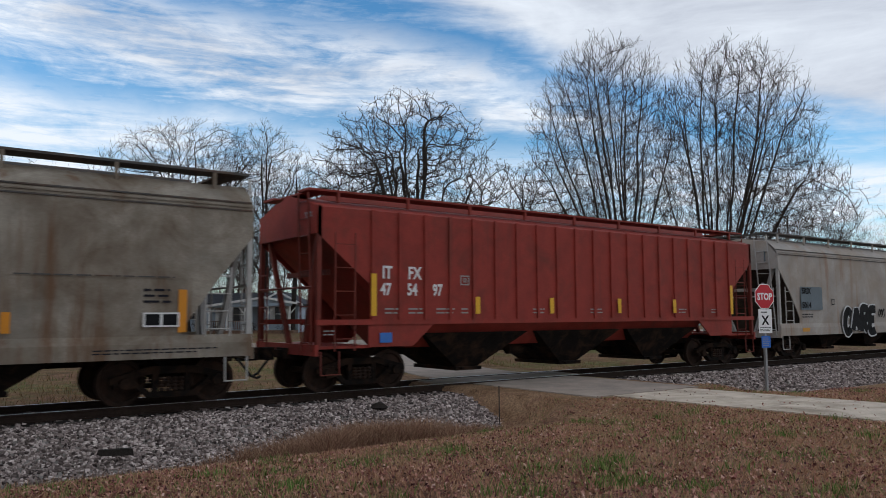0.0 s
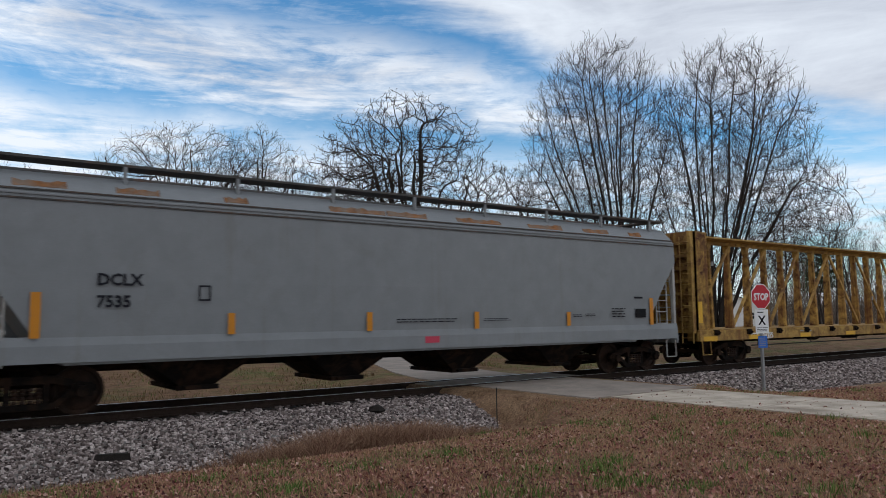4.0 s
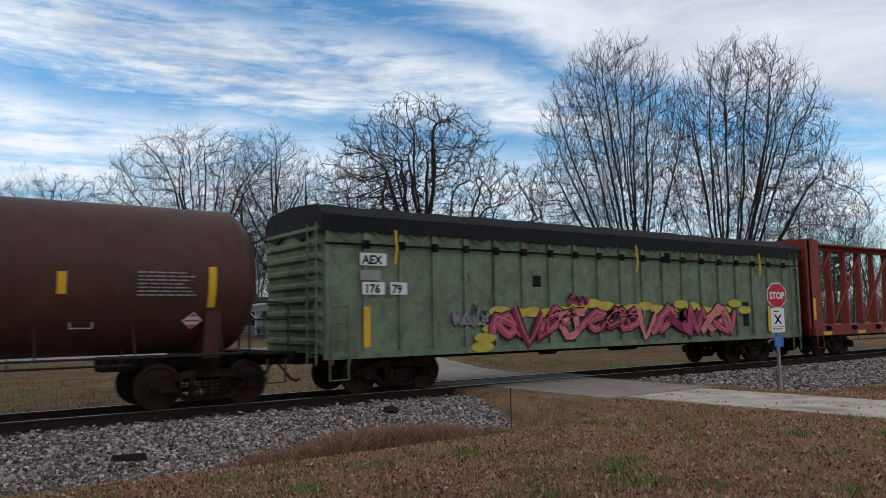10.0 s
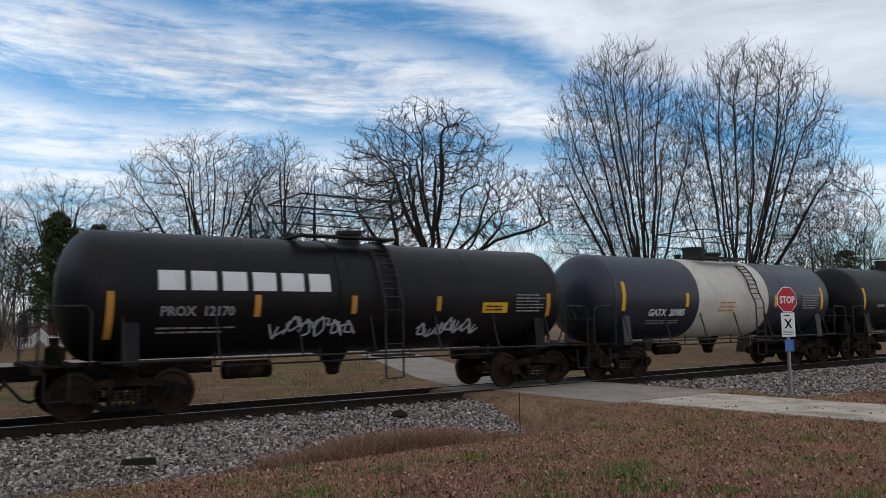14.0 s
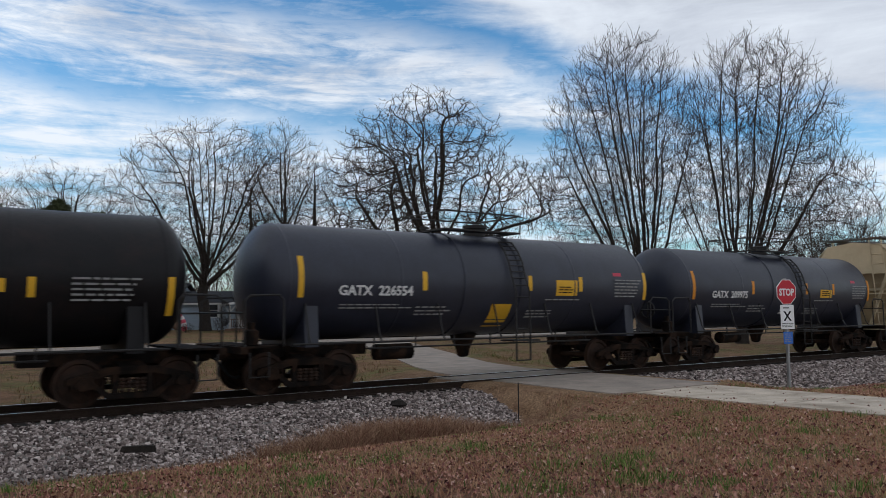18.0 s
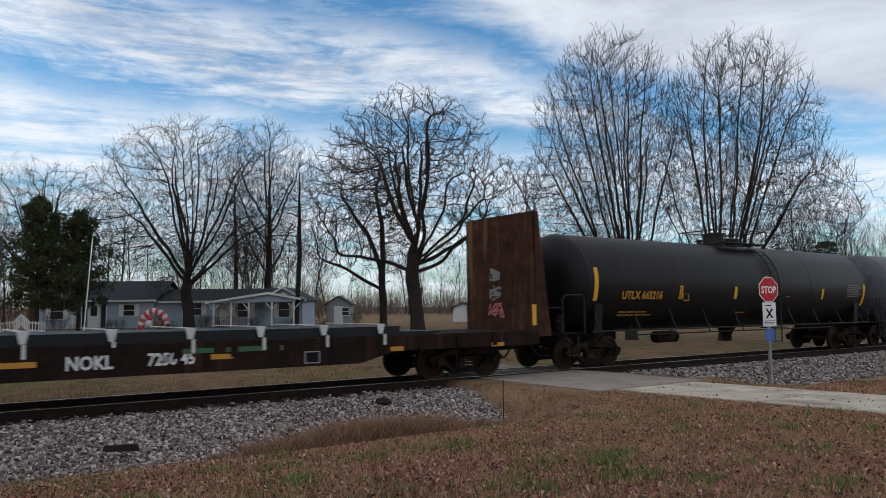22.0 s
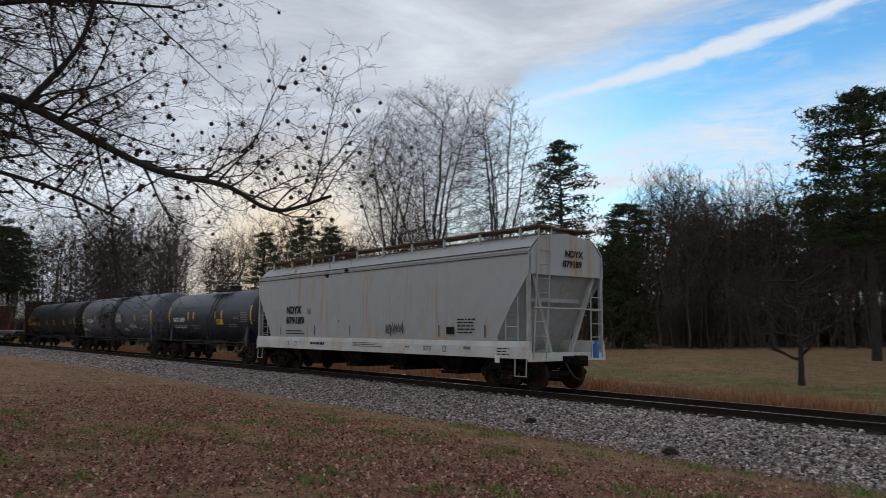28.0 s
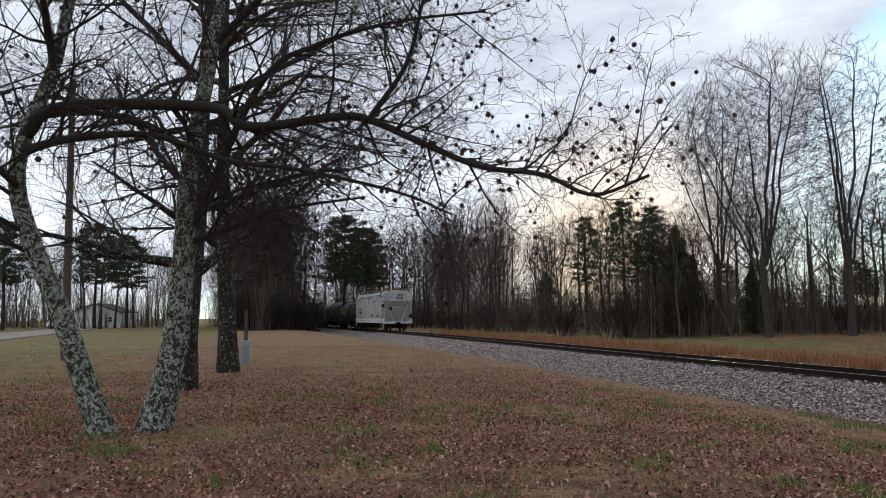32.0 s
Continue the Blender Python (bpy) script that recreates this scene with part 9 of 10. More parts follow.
M["pole_wood"] = material("pole_wood", (0.10, 0.078, 0.062), 0.3, 0.9, scale=3, stretch=(4, 4, 0.4), bump=0.4)
M["galvanised"] = material("galvanised", (0.33, 0.33, 0.33), 0.2, 0.45, metal=0.7)
M["sign_red"] = material("sign_red", (0.50, 0.022, 0.035), 0.06, 0.4, bump=0)
M["sign_white"] = material("sign_white", (0.78, 0.78, 0.77), 0.05, 0.45, bump=0)
M["sign_blue"] = material("sign_blue", (0.03, 0.14, 0.50), 0.06, 0.45, bump=0)
M["balloon_pink"] = material("balloon_pink", (0.62, 0.10, 0.14), 0.15, 0.35, bump=0)
M["balloon_white"] = material("balloon_white", (0.75, 0.68, 0.66), 0.1, 0.35, bump=0)


def window(parent, x, y, z, w, h, shutters=True):
    f = part("window", G().box(x - w / 2 - .07, y - 0.05, z - .07, x + w / 2 + .07, y, z + h + .07), M["white_trim"], parent)
    part("pane", G().box(x - w / 2, y - 0.065, z, x + w / 2, y - 0.05, z + h / 2 - .03), M["window_dark"], f)
    part("pane", G().box(x - w / 2, y - 0.065, z + h / 2 + .03, x + w / 2, y - 0.05, z + h), M["window_dark"], f)
    if shutters:
        for s in (-1, 1):
            a, b = sorted((x + s * (w / 2 + .10), x + s * (w / 2 + .48)))
            part("shutter", G().box(a, y - 0.045, z - .07, b, y, z + h + .07), M["white_trim"], parent)


def gable_roof(parent, x0, x1, y0, y1, eave, ridge, mat, over=0.4):
    ym = (y0 + y1) / 2
    k = (ridge - eave) / (ym - y0)
    a, b = y0 - over, y1 + over
    part("roof", G().prism_x([(a, eave - k * over), (ym, ridge), (b, eave - k * over), (b, eave - k * over + .14), (ym, ridge + .16), (a, eave - k * over + .14)][::-1], x0 - over, x1 + over), mat, parent)


def blue_house():
    az, d = 16.2, 76
    x, y = math.sin(radians(az)) * d, math.cos(radians(az)) * d
    hs = thing("ranch_house", "pale blue ranch house with dark roof, white trim and porch", "house", pose(x, y, ground_z(x, y) + 0.05, 0, 0, -36))
    wall, trim, dark = M["siding"], M["white_trim"], M["window_dark"]
    part("wall", G().prism_x([(0, -.6), (0, 2.75), (4, 4.3), (8, 2.75), (8, -.6)][::-1], -12.6, -1.5), wall, hs)
    part("wall", G().prism_x([(0.5, -.6), (0.5, 2.6), (4, 3.55), (7.5, 2.6), (7.5, -.6)][::-1], -1.5, 11.0), wall, hs)
    gable_roof(hs, -12.6, -1.5, 0, 8, 2.75, 4.45, M["shingle"])
    gable_roof(hs, -1.5, 11.0, 0.5, 7.5, 2.6, 3.6, M["shingle"])
    # wing with its gable to the front
    part("wing_wall", G().prism_y([(9.0, -.6), (9.0, 2.65), (10.8, 3.6), (12.6, 2.65), (12.6, -.6)], -.3, 6.5), wall, hs)
    part("wing_roof", G().prism_y([(8.6, 2.44), (10.8, 3.62), (13.0, 2.44), (13.0, 2.56), (10.8, 3.76), (8.6, 2.56)][::-1], -.7, 6.9), M["shingle"], hs)
    for s in (-1, 1):
        part("barge_board", G().prism_y([(10.8, 3.78), (10.8, 3.58), (10.8 + s * 2.25, 2.36), (10.8 + s * 2.25, 2.56)][::s], -.78, -.7), trim, hs)
    part("gable_vent", G().lathe_y([(-.36, .24), (-.30, .24)], 10.8, 3.0, 14), trim, hs)
    # porch under a long low roof
    ridge = 9.9
    part("porch_roof", G().prism_y([(4.3, 2.22), (ridge, 3.05), (12.9, 2.50), (12.9, 2.62), (ridge, 3.19), (4.3, 2.34)][::-1], -2.8, 1.6), M["shingle"], hs)
    part("porch_gable", G().prism_y([(4.9, 2.30), (ridge, 3.03), (12.4, 2.58), (12.4, 2.36), (4.9, 2.22)][::-1], -2.5, -2.4), wall, hs)
    part("barge_board", G().prism_y([(4.25, 2.18), (ridge, 3.02), (ridge, 3.22), (4.25, 2.38)][::-1], -2.9, -2.8), trim, hs)
    part("barge_board", G().prism_y([(ridge, 3.02), (12.95, 2.46), (12.95, 2.66), (ridge, 3.22)][::-1], -2.9, -2.8), trim, hs)
    part("porch_floor", G().box(4.5, -2.6, -.5, 12.6, -.3, 0.12), M["porch_wood"], hs)
    for px in (4.9, 6.5, 8.1, 10.2, 12.2):
        post = part("porch_post", G().box(px - .07, -2.5, 0.12, px + .07, -2.36, 2.36), trim, hs)
        for s in (-1, 1):
            part("brace", G().prism_y([(px + s * .07, 1.75), (px + s * .5, 2.24), (px + s * .6, 2.24), (px + s * .07, 1.62)][::s], -2.46, -2.40), trim, post)
    part("porch_rail", G().box(4.9, -2.46, .95, 8.1, -2.40, 1.02).box(4.9, -2.46, .25, 8.1, -2.40, .31), M["porch_wood"], hs)
    for k in range(16):
        part("baluster", G().box(5.05 + k * .2, -2.45, .31, 5.09 + k * .2, -2.41, .95), M["porch_wood"], hs)
    for wx, yy, w, hh in ((-10.6, 0, 1.15, 1.45), (-3.8, 0, 1.0, 1.0), (2.2, 0.5, 1.3, 1.2), (6.9, 0.5, 1.2, 1.3), (10.9, -.3, 1.0, 1.35)):
        window(hs, wx, yy, 0.95 if hh > 1.2 else 1.2, w, hh)
    dr = part("front_door", G().box(-7.65, -.06, 0.1, -6.55, 0, 2.2), trim, hs)
    part("door_pane", G().box(-7.4, -.08, 1.2, -6.8, -.06, 2.0), dark, dr)
    for s in (-8.2, -6.4):
        part("side_light", G().box(s, -.05, .1, s + .4, 0, 2.2), dark, hs)
    part("door_casing", G().box(-8.32, -.045, .1, -8.22, 0, 2.34).box(-5.98, -.045, .1, -5.88, 0, 2.34).box(-8.32, -.045, 2.22, -5.88, 0, 2.34), trim, hs)
    part("side_door", G().box(4.6, .44, 0.15, 5.5, .5, 2.2), trim, hs)
    part("front_step", G().box(-9.4, -1.3, -.5, -5.0, 0, .05), M["porch_wood"], hs)
    part("fascia", G().box(-13.0, -.46, 2.50, -1.1, -.40, 2.68), trim, hs)
    part("fascia", G().box(-1.1, .02, 2.36, 4.3, .08, 2.54), trim, hs)
    part("chimney", G().box(-13.7, .8, -.6, -12.62, 2.0, 4.9).box(-13.76, .74, 4.7, -12.56, 2.06, 4.82), M["chimney_brick"], hs, "brown brick chimney")
    part("roof_vent", G().lathe_z([(4.2, .05), (5.5, .05)], -3.2, 4, 8), M["galvanised"], hs)
    # white rocking chair by the front door
    at = Matrix.Translation((x, y, ground_z(x, y) + 0.05)) @ pose(0, 0, 0, 0, 0, -36) @ pose(-8.9, -.7, .05)
    rc = thing("rocking_chair", "white wooden rocking chair beside the front door", "chair", at)
    part("seat", G().box(-.28, -.25, .42, .28, .25, .46), trim, rc)
    for k in range(5):
        part("back_slat", G().box(-.25 + k * .115, .22, .46, -.20 + k * .115, .25, 1.12), trim, rc)
    part("top_rail", G().box(-.29, .21, 1.08, .29, .26, 1.18), trim, rc)
    for sx in (-.27, .27):
        part("rocker", G().box(sx - .03, -.45, .0, sx + .03, .50, .05), trim, rc)
        part("arm_rest", G().box(sx - .05, -.28, .66, sx + .05, .25, .70), trim, rc)
        for sy in (-.22, .22):
            part("leg", G().box(sx - .025, sy - .025, .05, sx + .025, sy + .025, .66), trim, rc)
    return hs


def small_house(label, az, d, turn, w, dep, eave, ridge, wall, name="house", lean_to=False):
    x, y = math.sin(radians(az)) * d, math.cos(radians(az)) * d
    hs = thing(name, label, name.split("_")[-1], pose(x, y, ground_z(x, y), 0, 0, turn))
    part("wall", G().prism_y([(-w / 2, -.5), (w / 2, -.5), (w / 2, eave), (0, ridge), (-w / 2, eave)], 0, dep), wall, hs)
    k = (ridge - eave) / (w / 2)
    part("roof", G().prism_y([(-w / 2 - .3, eave - .3 * k), (0, ridge), (w / 2 + .3, eave - .3 * k), (w / 2 + .3, eave - .3 * k + .12), (0, ridge + .13), (-w / 2 - .3, eave - .3 * k + .12)], -.3, dep + .3), M["shingle"], hs)
    part("door", G().box(-.5, -.05, 0, .5, 0, 2.0), M["white_trim"], hs)
    window(hs, w * .3, 0, 1.0, .7, .8, False)
    if lean_to:
        part("lean_to_roof", G().prism_y([(w / 2, eave), (w / 2 + 3.2, eave - .7), (w / 2 + 3.2, eave - .6), (w / 2, eave + .1)], 0, dep), M["shingle"], hs)
        for px in (w / 2 + 1.6, w / 2 + 3.1):
            part("lean_to_post", G().box(px - .06, .1, -.5, px + .06, .22, eave - .55), M["white_trim"], hs)
    return hs


def stop_sign():
    s = thing("stop_sign", "red octagonal stop sign on a steel post with crossing plates", "sign", pose(18.2, 10.8, 0, 0, 0, -14))
    gz = ground_z(18.2, 10.8)
    part("post", G().box(-.03, -.02, gz - .4, .03, .02, 2.52).box(-.045, .0, gz - .4, -.03, .03, 2.52).box(.03, .0, gz - .4, .045, .03, 2.52), M["galvanised"], s)
    oct_ = [(0.315 / math.cos(math.pi / 8) * math.sin(math.pi / 8 + k * math.pi / 4), 2.17 + 0.315 / math.cos(math.pi / 8) * math.cos(math.pi / 8 + k * math.pi / 4)) for k in range(8)]
    inner = [(x * .94, 2.17 + (z - 2.17) * .94) for x, z in oct_]
    p = part("octagon", G().prism_y(oct_[::-1], -.030, -.024), M["sign_white"], s, "white-edged plate")
    part("red_face", G().prism_y(inner[::-1], -.034, -.030), M["sign_red"], p)
    words(p, "STOP", -.245, -.036, 2.08, .25, M["sign_white"], squeeze=0.82)
    q = part("crossing_plate", G().box(-.22, -.030, 1.23, .22, -.024, 1.84), M["sign_white"], s, "white plate with a black cross")
    for a in (1, -1):
        part("cross_bar", G().prism_y([(-a * .10 - .03, 1.44), (-a * .10 + .03, 1.44), (a * .10 + .03, 1.68), (a * .10 - .03, 1.68)][::1], -.033, -.030), BLK, q)
    bars(q, -.14, -.031, 1.73, .28, .07, 1, BLK, 1)
    bars(q, -.18, -.031, 1.27, .36, .12, 3, BLK, 2)
    b = part("blue_plate", G().box(-.15, -.030, .86, .15, -.024, 1.16), M["sign_blue"], s, "small blue notice plate")
    bars(b, -.12, -.031, .89, .24, .24, 5, M["paint_dull"], 3)


def utility_pole():
    p = thing("utility_pole", "weathered wooden utility pole beside the lawn", "pole", pose(-32.7, -7.7, 0.0, 0, 0, 10))
    part("pole", G().lathe_z([(-.5, .17), (2, .16), (11.5, .11)], 0, 0, 12), M["pole_wood"], p, smooth=True)
    part("cross_arm", G().box(-.06, -1.2, 10.6, .06, 1.2, 10.74), M["pole_wood"], p)
    for y in (-1.1, -.5, .5, 1.1):
        part("insulator", G().lathe_z([(10.74, .03), (10.8, .06), (10.9, .05), (10.95, .02)], 0, y, 8), M["galvanised"], p)


def pedestal():
    p = thing("utility_pedestal", "pale green utility pedestal beside a wooden post", "utility box", pose(-27.5, -.66, ground_z(-27.5, -.66)))
    part("cabinet", G().frustum(-.14, -.14, .14, .14, .75, -.16, -.16, .16, .16, -.1).box(-.17, -.17, .75, .17, .17, .82), material("pedestal_green", (0.33, 0.40, 0.38), .1, .6), p)
    part("door_edge", G().box(.165, -.12, .06, .175, .12, .68), M["galvanised"], p)
    part("post", G().box(-.25, -.06, -.3, -.13, .06, 1.9), M["pole_wood"], p)


def flag_pole():
    p = thing("flag_pole", "thin white flag pole in the yard", "pole", place(10.7, 60) @ pose(0, 0, 0, 0, 3.5, 0))
    part("pole", G().lathe_z([(-.3, .05), (7.0, .035)], 0, 0, 8), M["white_trim"], p, smooth=True)
    part("finial", G().lathe_z([(7.0, .02), (7.06, .07), (7.12, .02)], 0, 0, 8), M["galvanised"], p, smooth=True)


def ball(x, y, z, r, n=10):
    return G().lathe_z([(z - r * math.cos(math.pi * k / 8), max(.004, r * math.sin(math.pi * k / 8))) for k in range(9)], x, y, n)


def inflatable():
    p = thing("inflatable_arch", "red and white inflatable holiday arch in the yard", "decoration", place(15.2, 70, 0.1))
    p.matrix_basis = p.matrix_basis @ pose(0, 0, 0, 0, 0, -36)
    for k in range(15):
        a = math.pi * k / 14
        part("arch_segment", ball(1.15 * math.cos(a), 0, .25 + 1.35 * math.sin(a), .27), M["balloon_pink"] if k % 2 == 0 else M["balloon_white"], p, smooth=True)
    for x, z, r, mt in ((-.45, .5, .35, "balloon_white"), (-.42, 1.0, .25, "balloon_pink"), (.45, .5, .38, "porch_wood"), (.45, 1.05, .27, "porch_wood")):
        part("inflated_form", ball(x, .05, z, r), M[mt], p, smooth=True)


def picket_panels():
    p = thing("picket_panel", "white lattice yard panels leaning together", "fence", place(6.9, 66, 0))
    p.matrix_basis = p.matrix_basis @ pose(0, 0, 0, 0, 0, -30)
    for x0, z0, x1, z1 in ((-1.6, 0.1, -0.5, 0.2), (-0.5, .2, 0.1, .75), (.1, .75, .7, .2), (.7, .2, 1.8, .1)):
        for k in range(6):
            t = k / 5
            part("slat", G().box(x0 + (x1 - x0) * t - .04, -.03, z0 + (z1 - z0) * t - .1, x0 + (x1 - x0) * t + .04, .0, z0 + (z1 - z0) * t + .85), M["white_trim"], p)
        part("rail", G().prism_y([(x0, z0 + .65), (x1, z1 + .65), (x1, z1 + .75), (x0, z0 + .75)], -.05, -.03), M["white_trim"], p)
        part("rail", G().prism_y([(x0, z0 + .1), (x1, z1 + .1), (x1, z1 + .2), (x0, z0 + .2)], -.05, -.03), M["white_trim"], p)


def parked_car(label, az, d, turn, mat, tall=False):
    c = thing("parked_car", label, "car", place(az, d) @ pose(0, 0, 0.02, 0, 0, turn), group="parked vehicles")
    z1 = 1.75 if tall else 1.45
    body = [(-2.2, .35), (2.2, .35), (2.25, .75), (1.3, .95), (.7, z1), (-1.5, z1), (-2.15, .95), (-2.25, .6)]
    part("body", G().prism_y(body, -.85, .85), mat, c)
    for s in (-1, 1):
        part("side_window", G().prism_y([(-1.75, 1.0), (1.1, 1.0), (.6, z1 - .1), (-1.4, z1 - .1)][::1], s * .86 - .005, s * .86 + .005), M["window_dark"], c)
        for x in (-1.4, 1.4):
            w = part("wheel", G().lathe_y([(s * .9 - .1, .3), (s * .9 - .1, .33), (s * .9 + .0, .33), (s * .9 + .0, .3)], x, .33, 16), M["rubber"], c)
            part("rim", G().lathe_y([(s * .9 - .11, .2), (s * .9 + .01, .2)], x, .33, 12), M["galvanised"], w)


def trackside():
    p = thing("marker_stake", "thin steel marker stake in the ballast", "stake", pose(10.55, 12.35, -.62))
    part("rod", G().lathe_z([(-.2, .012), (.85, .012)], 0, 0, 6), M["ladder_dark"], p)
    solo("timber_offcut", G().hexa([(-.24, -.09, 0), (.26, -.07, 0), (.25, .10, 0), (-.25, .09, 0), (-.22, -.08, .09), (.24, -.06, .1), (.23, .08, .1), (-.23, .07, .08)]), M["tie_wood"], "broken piece of dark timber on the ballast", "timber", pose(2.95, 12.55, -.40, 0, 6, 8))
    for x, y, s in ((8.6, 14.0, .22), (-9.0, 12.3, .2), (-.6, 12.2, .16), (-13.4, 12.9, .2)):
        g = G()
        rng = random.Random(int(x * 10))
        g.lathe_z([(-.3 * s, .5 * s), (.1 * s, .8 * s), (.45 * s, .55 * s), (.6 * s, .1 * s)], 0, 0, 7)
        g.v = [(a + rng.uniform(-.15, .15) * s, b + rng.uniform(-.15, .15) * s, c) for a, b, c in g.v]
        solo("rock", g, M["tie_wood"], "dark rock lying on the ballast", "rock", pose(x, y, lerp_table(y - DC, [(-4.3, -.66), (-3.3, -.5), (-2.1, -.24)]) + .03), group="dark rocks")


blue_house()
small_house("white garden shed with lean-to", 39.6, 92, -42, 3.6, 4.5, 2.3, 3.2, M["white_trim"], "shed", True)
small_house("low white garden shed beside another", 37.6, 94, -42, 2.6, 3, 1.7, 2.3, M["white_trim"], "shed")
small_house("white house beyond the lane", 57.5, 108, -60, 7.5, 9, 2.6, 4.2, M["white_trim"])
small_house("small blue house beyond the lane", 54.4, 112, -60, 5.5, 7, 2.2, 3.4, M["siding"])
small_house("grey metal shed beside the house", 28.2, 84, -36, 2.6, 3, 2.2, 3.0, M["galvanised"], "shed")
small_house("pale house along the country road", -101.5, 150, 80, 9, 8, 2.6, 4.2, M["white_trim"])
stop_sign()
utility_pole()
pedestal()
flag_pole()
inflatable()
picket_panels()
parked_car("white van parked beyond the side road", -8.6, 72, 10, M["white_trim"], True)
parked_car("dark car parked beyond the side road", -5.2, 74, 10, M["tank_slate"])
parked_car("pale pickup parked by the far houses", -103.5, 140, 70, M["white_trim"])
trackside()

# ---- gravel, leaves and grass: too many to count ----
def island_material(name, stops, rough=0.9, patch=None):
    """Each loose piece takes its own colour from the stops; patch shifts the choice in broad patches."""
    mt = bpy.data.materials.new(name)
    mt.use_nodes = True
    nt = mt.node_tree
    bsdf = nt.nodes["Principled BSDF"]
    bsdf.inputs["Roughness"].default_value, bsdf.inputs["Specular IOR Level"].default_value = rough, 0.2
    fac = nt.nodes.new("ShaderNodeNewGeometry").outputs["Random Per Island"]
    co = node(nt, "ShaderNodeTexCoord").outputs["Object"]
    if patch:
        n = noise_tex(nt, co, patch, 4, 0.6)
        fac = math_node(nt, "ADD", math_node(nt, "MULTIPLY", fac, 0.55), math_node(nt, "MULTIPLY_ADD", n, 1.4))
        fac.node.inputs[1].links[0].from_node.inputs[2].default_value = -0.45
    col = ramp(nt, fac, stops)
    grain = noise_tex(nt, co, 90, 3, 0.6)
    col = mix_rgb(nt, ramp(nt, grain, [(0.3, 0.0), (0.7, 0.5)]), col, mix_rgb(nt, 1.0, col, (0.5, 0.5, 0.5), "MULTIPLY"))
    nt.links.new(col, bsdf.inputs["Base Color"])
    return mt


def track_y_array(x):
    return np.array([track_y(a) for a in x])


def ground_array(x, y):
    return np.array([ground_z(a, b) for a, b in zip(x, y)])


def scatter_stones(rng, n, x0, x1, d0, d1, s0, s1):
    x, d = rng.uniform(x0, x1, n), rng.uniform(d0, d1, n)
    keep = np.abs(x - ROAD_X) > 2.6 + rng.uniform(-.3, .3, n)
    x, d = x[keep], d[keep]
    n = len(x)
    z = np.interp(d, [-4.6, -4.3, -3.3, -2.1, -1.7, 1.7, 2.1, 3.6], [-.70, -.66, -.50, -.24, -.20, -.20, -.24, -.62])
    c = np.stack([x, track_y_array(x) + d, z + 0.01], 1)
    cube = np.array([(-1, -1, -1), (1, -1, -1), (1, 1, -1), (-1, 1, -1), (-1, -1, 1), (1, -1, 1), (1, 1, 1), (-1, 1, 1)], float)
    v = cube[None] * rng.uniform(0.55, 1.0, (n, 8, 3)) * rng.uniform(s0, s1, (n, 1, 1)) * rng.uniform(0.6, 1.25, (n, 1, 3))
    a = rng.uniform(0, 6.28, (n, 2))
    ca, sa, cb, sb = np.cos(a[:, 0]), np.sin(a[:, 0]), np.cos(a[:, 1]), np.sin(a[:, 1])
    r1 = np.stack([ca, -sa, 0 * ca, sa, ca, 0 * ca, 0 * ca, 0 * ca, 1 + 0 * ca], 1).reshape(n, 3, 3)
    r2 = np.stack([1 + 0 * cb, 0 * cb, 0 * cb, 0 * cb, cb, -sb, 0 * cb, sb, cb], 1).reshape(n, 3, 3)
    v = np.einsum("nij,njk,nvk->nvi", r1, r2, v) + c[:, None]
    q = np.array([(3, 2, 1, 0), (4, 5, 6, 7), (0, 1, 5, 4), (1, 2, 6, 5), (2, 3, 7, 6), (3, 0, 4, 7)])
    f = q[None] + (np.arange(n) * 8)[:, None, None]
    return v.reshape(-1, 3), f.reshape(-1, 4)


def merge(parts):
    vs, fs, n = [], [], 0
    for v, f in parts:
        vs.append(v)
        fs.append(f + n)
        n += len(v)
    return np.concatenate(vs), np.concatenate(fs)


def blades(rng, x, y, z, h0, h1, w, lean=0.5):
    n = len(x)
    a, b = rng.uniform(0, 6.28, n), rng.uniform(0, 6.28, n)
    h = rng.uniform(h0, h1, n)
    base = np.stack([x, y, z - 0.01], 1)
    side = np.stack([np.cos(a), np.sin(a), 0 * a], 1) * w * rng.uniform(.6, 1.3, n)[:, None]
    k = lean * rng.uniform(0.1, 1.0, n)
    tip = base + np.stack([np.cos(b) * h * k, np.sin(b) * h * k, h], 1)
    mid = base + (tip - base) * 0.55 + np.array((0, 0, 0.08)) * h[:, None]
    v = np.stack([base - side, base + side, mid + side * .8, mid - side * .8, tip + side * .15, tip - side * .15], 1).reshape(-1, 3)
    f = np.array([(0, 1, 2, 3), (3, 2, 4, 5)])[None] + (np.arange(n) * 6)[:, None, None]
    return v, f.reshape(-1, 4)


def leaves(rng, x, y, z, s0, s1):
    n = len(x)
    s = rng.uniform(s0, s1, n)[:, None]
    a = rng.uniform(0, 6.28, n)
    u = np.stack([np.cos(a), np.sin(a), rng.normal(0, .5, n)], 1)
    w = np.stack([-np.sin(a), np.cos(a), rng.normal(0, .45, n)], 1)
    c = np.stack([x, y, z + rng.uniform(.008, .035, n)], 1)
    lift = np.array((0, 0, 1.0)) * s * rng.uniform(.1, .5, n)[:, None]
    v = np.stack([c - u * s * .55, c - w * s * .42 + lift, c + u * s * .15 + lift * .15, c + w * s * .42 + lift * .8, c + u * s * .62 + lift * .3], 1).reshape(-1, 3)
    f = np.array([(0, 1, 2), (0, 2, 3), (1, 4, 2), (2, 4, 3)])[None] + (np.arange(n) * 5)[:, None, None]
    return v, f.reshape(-1, 3)


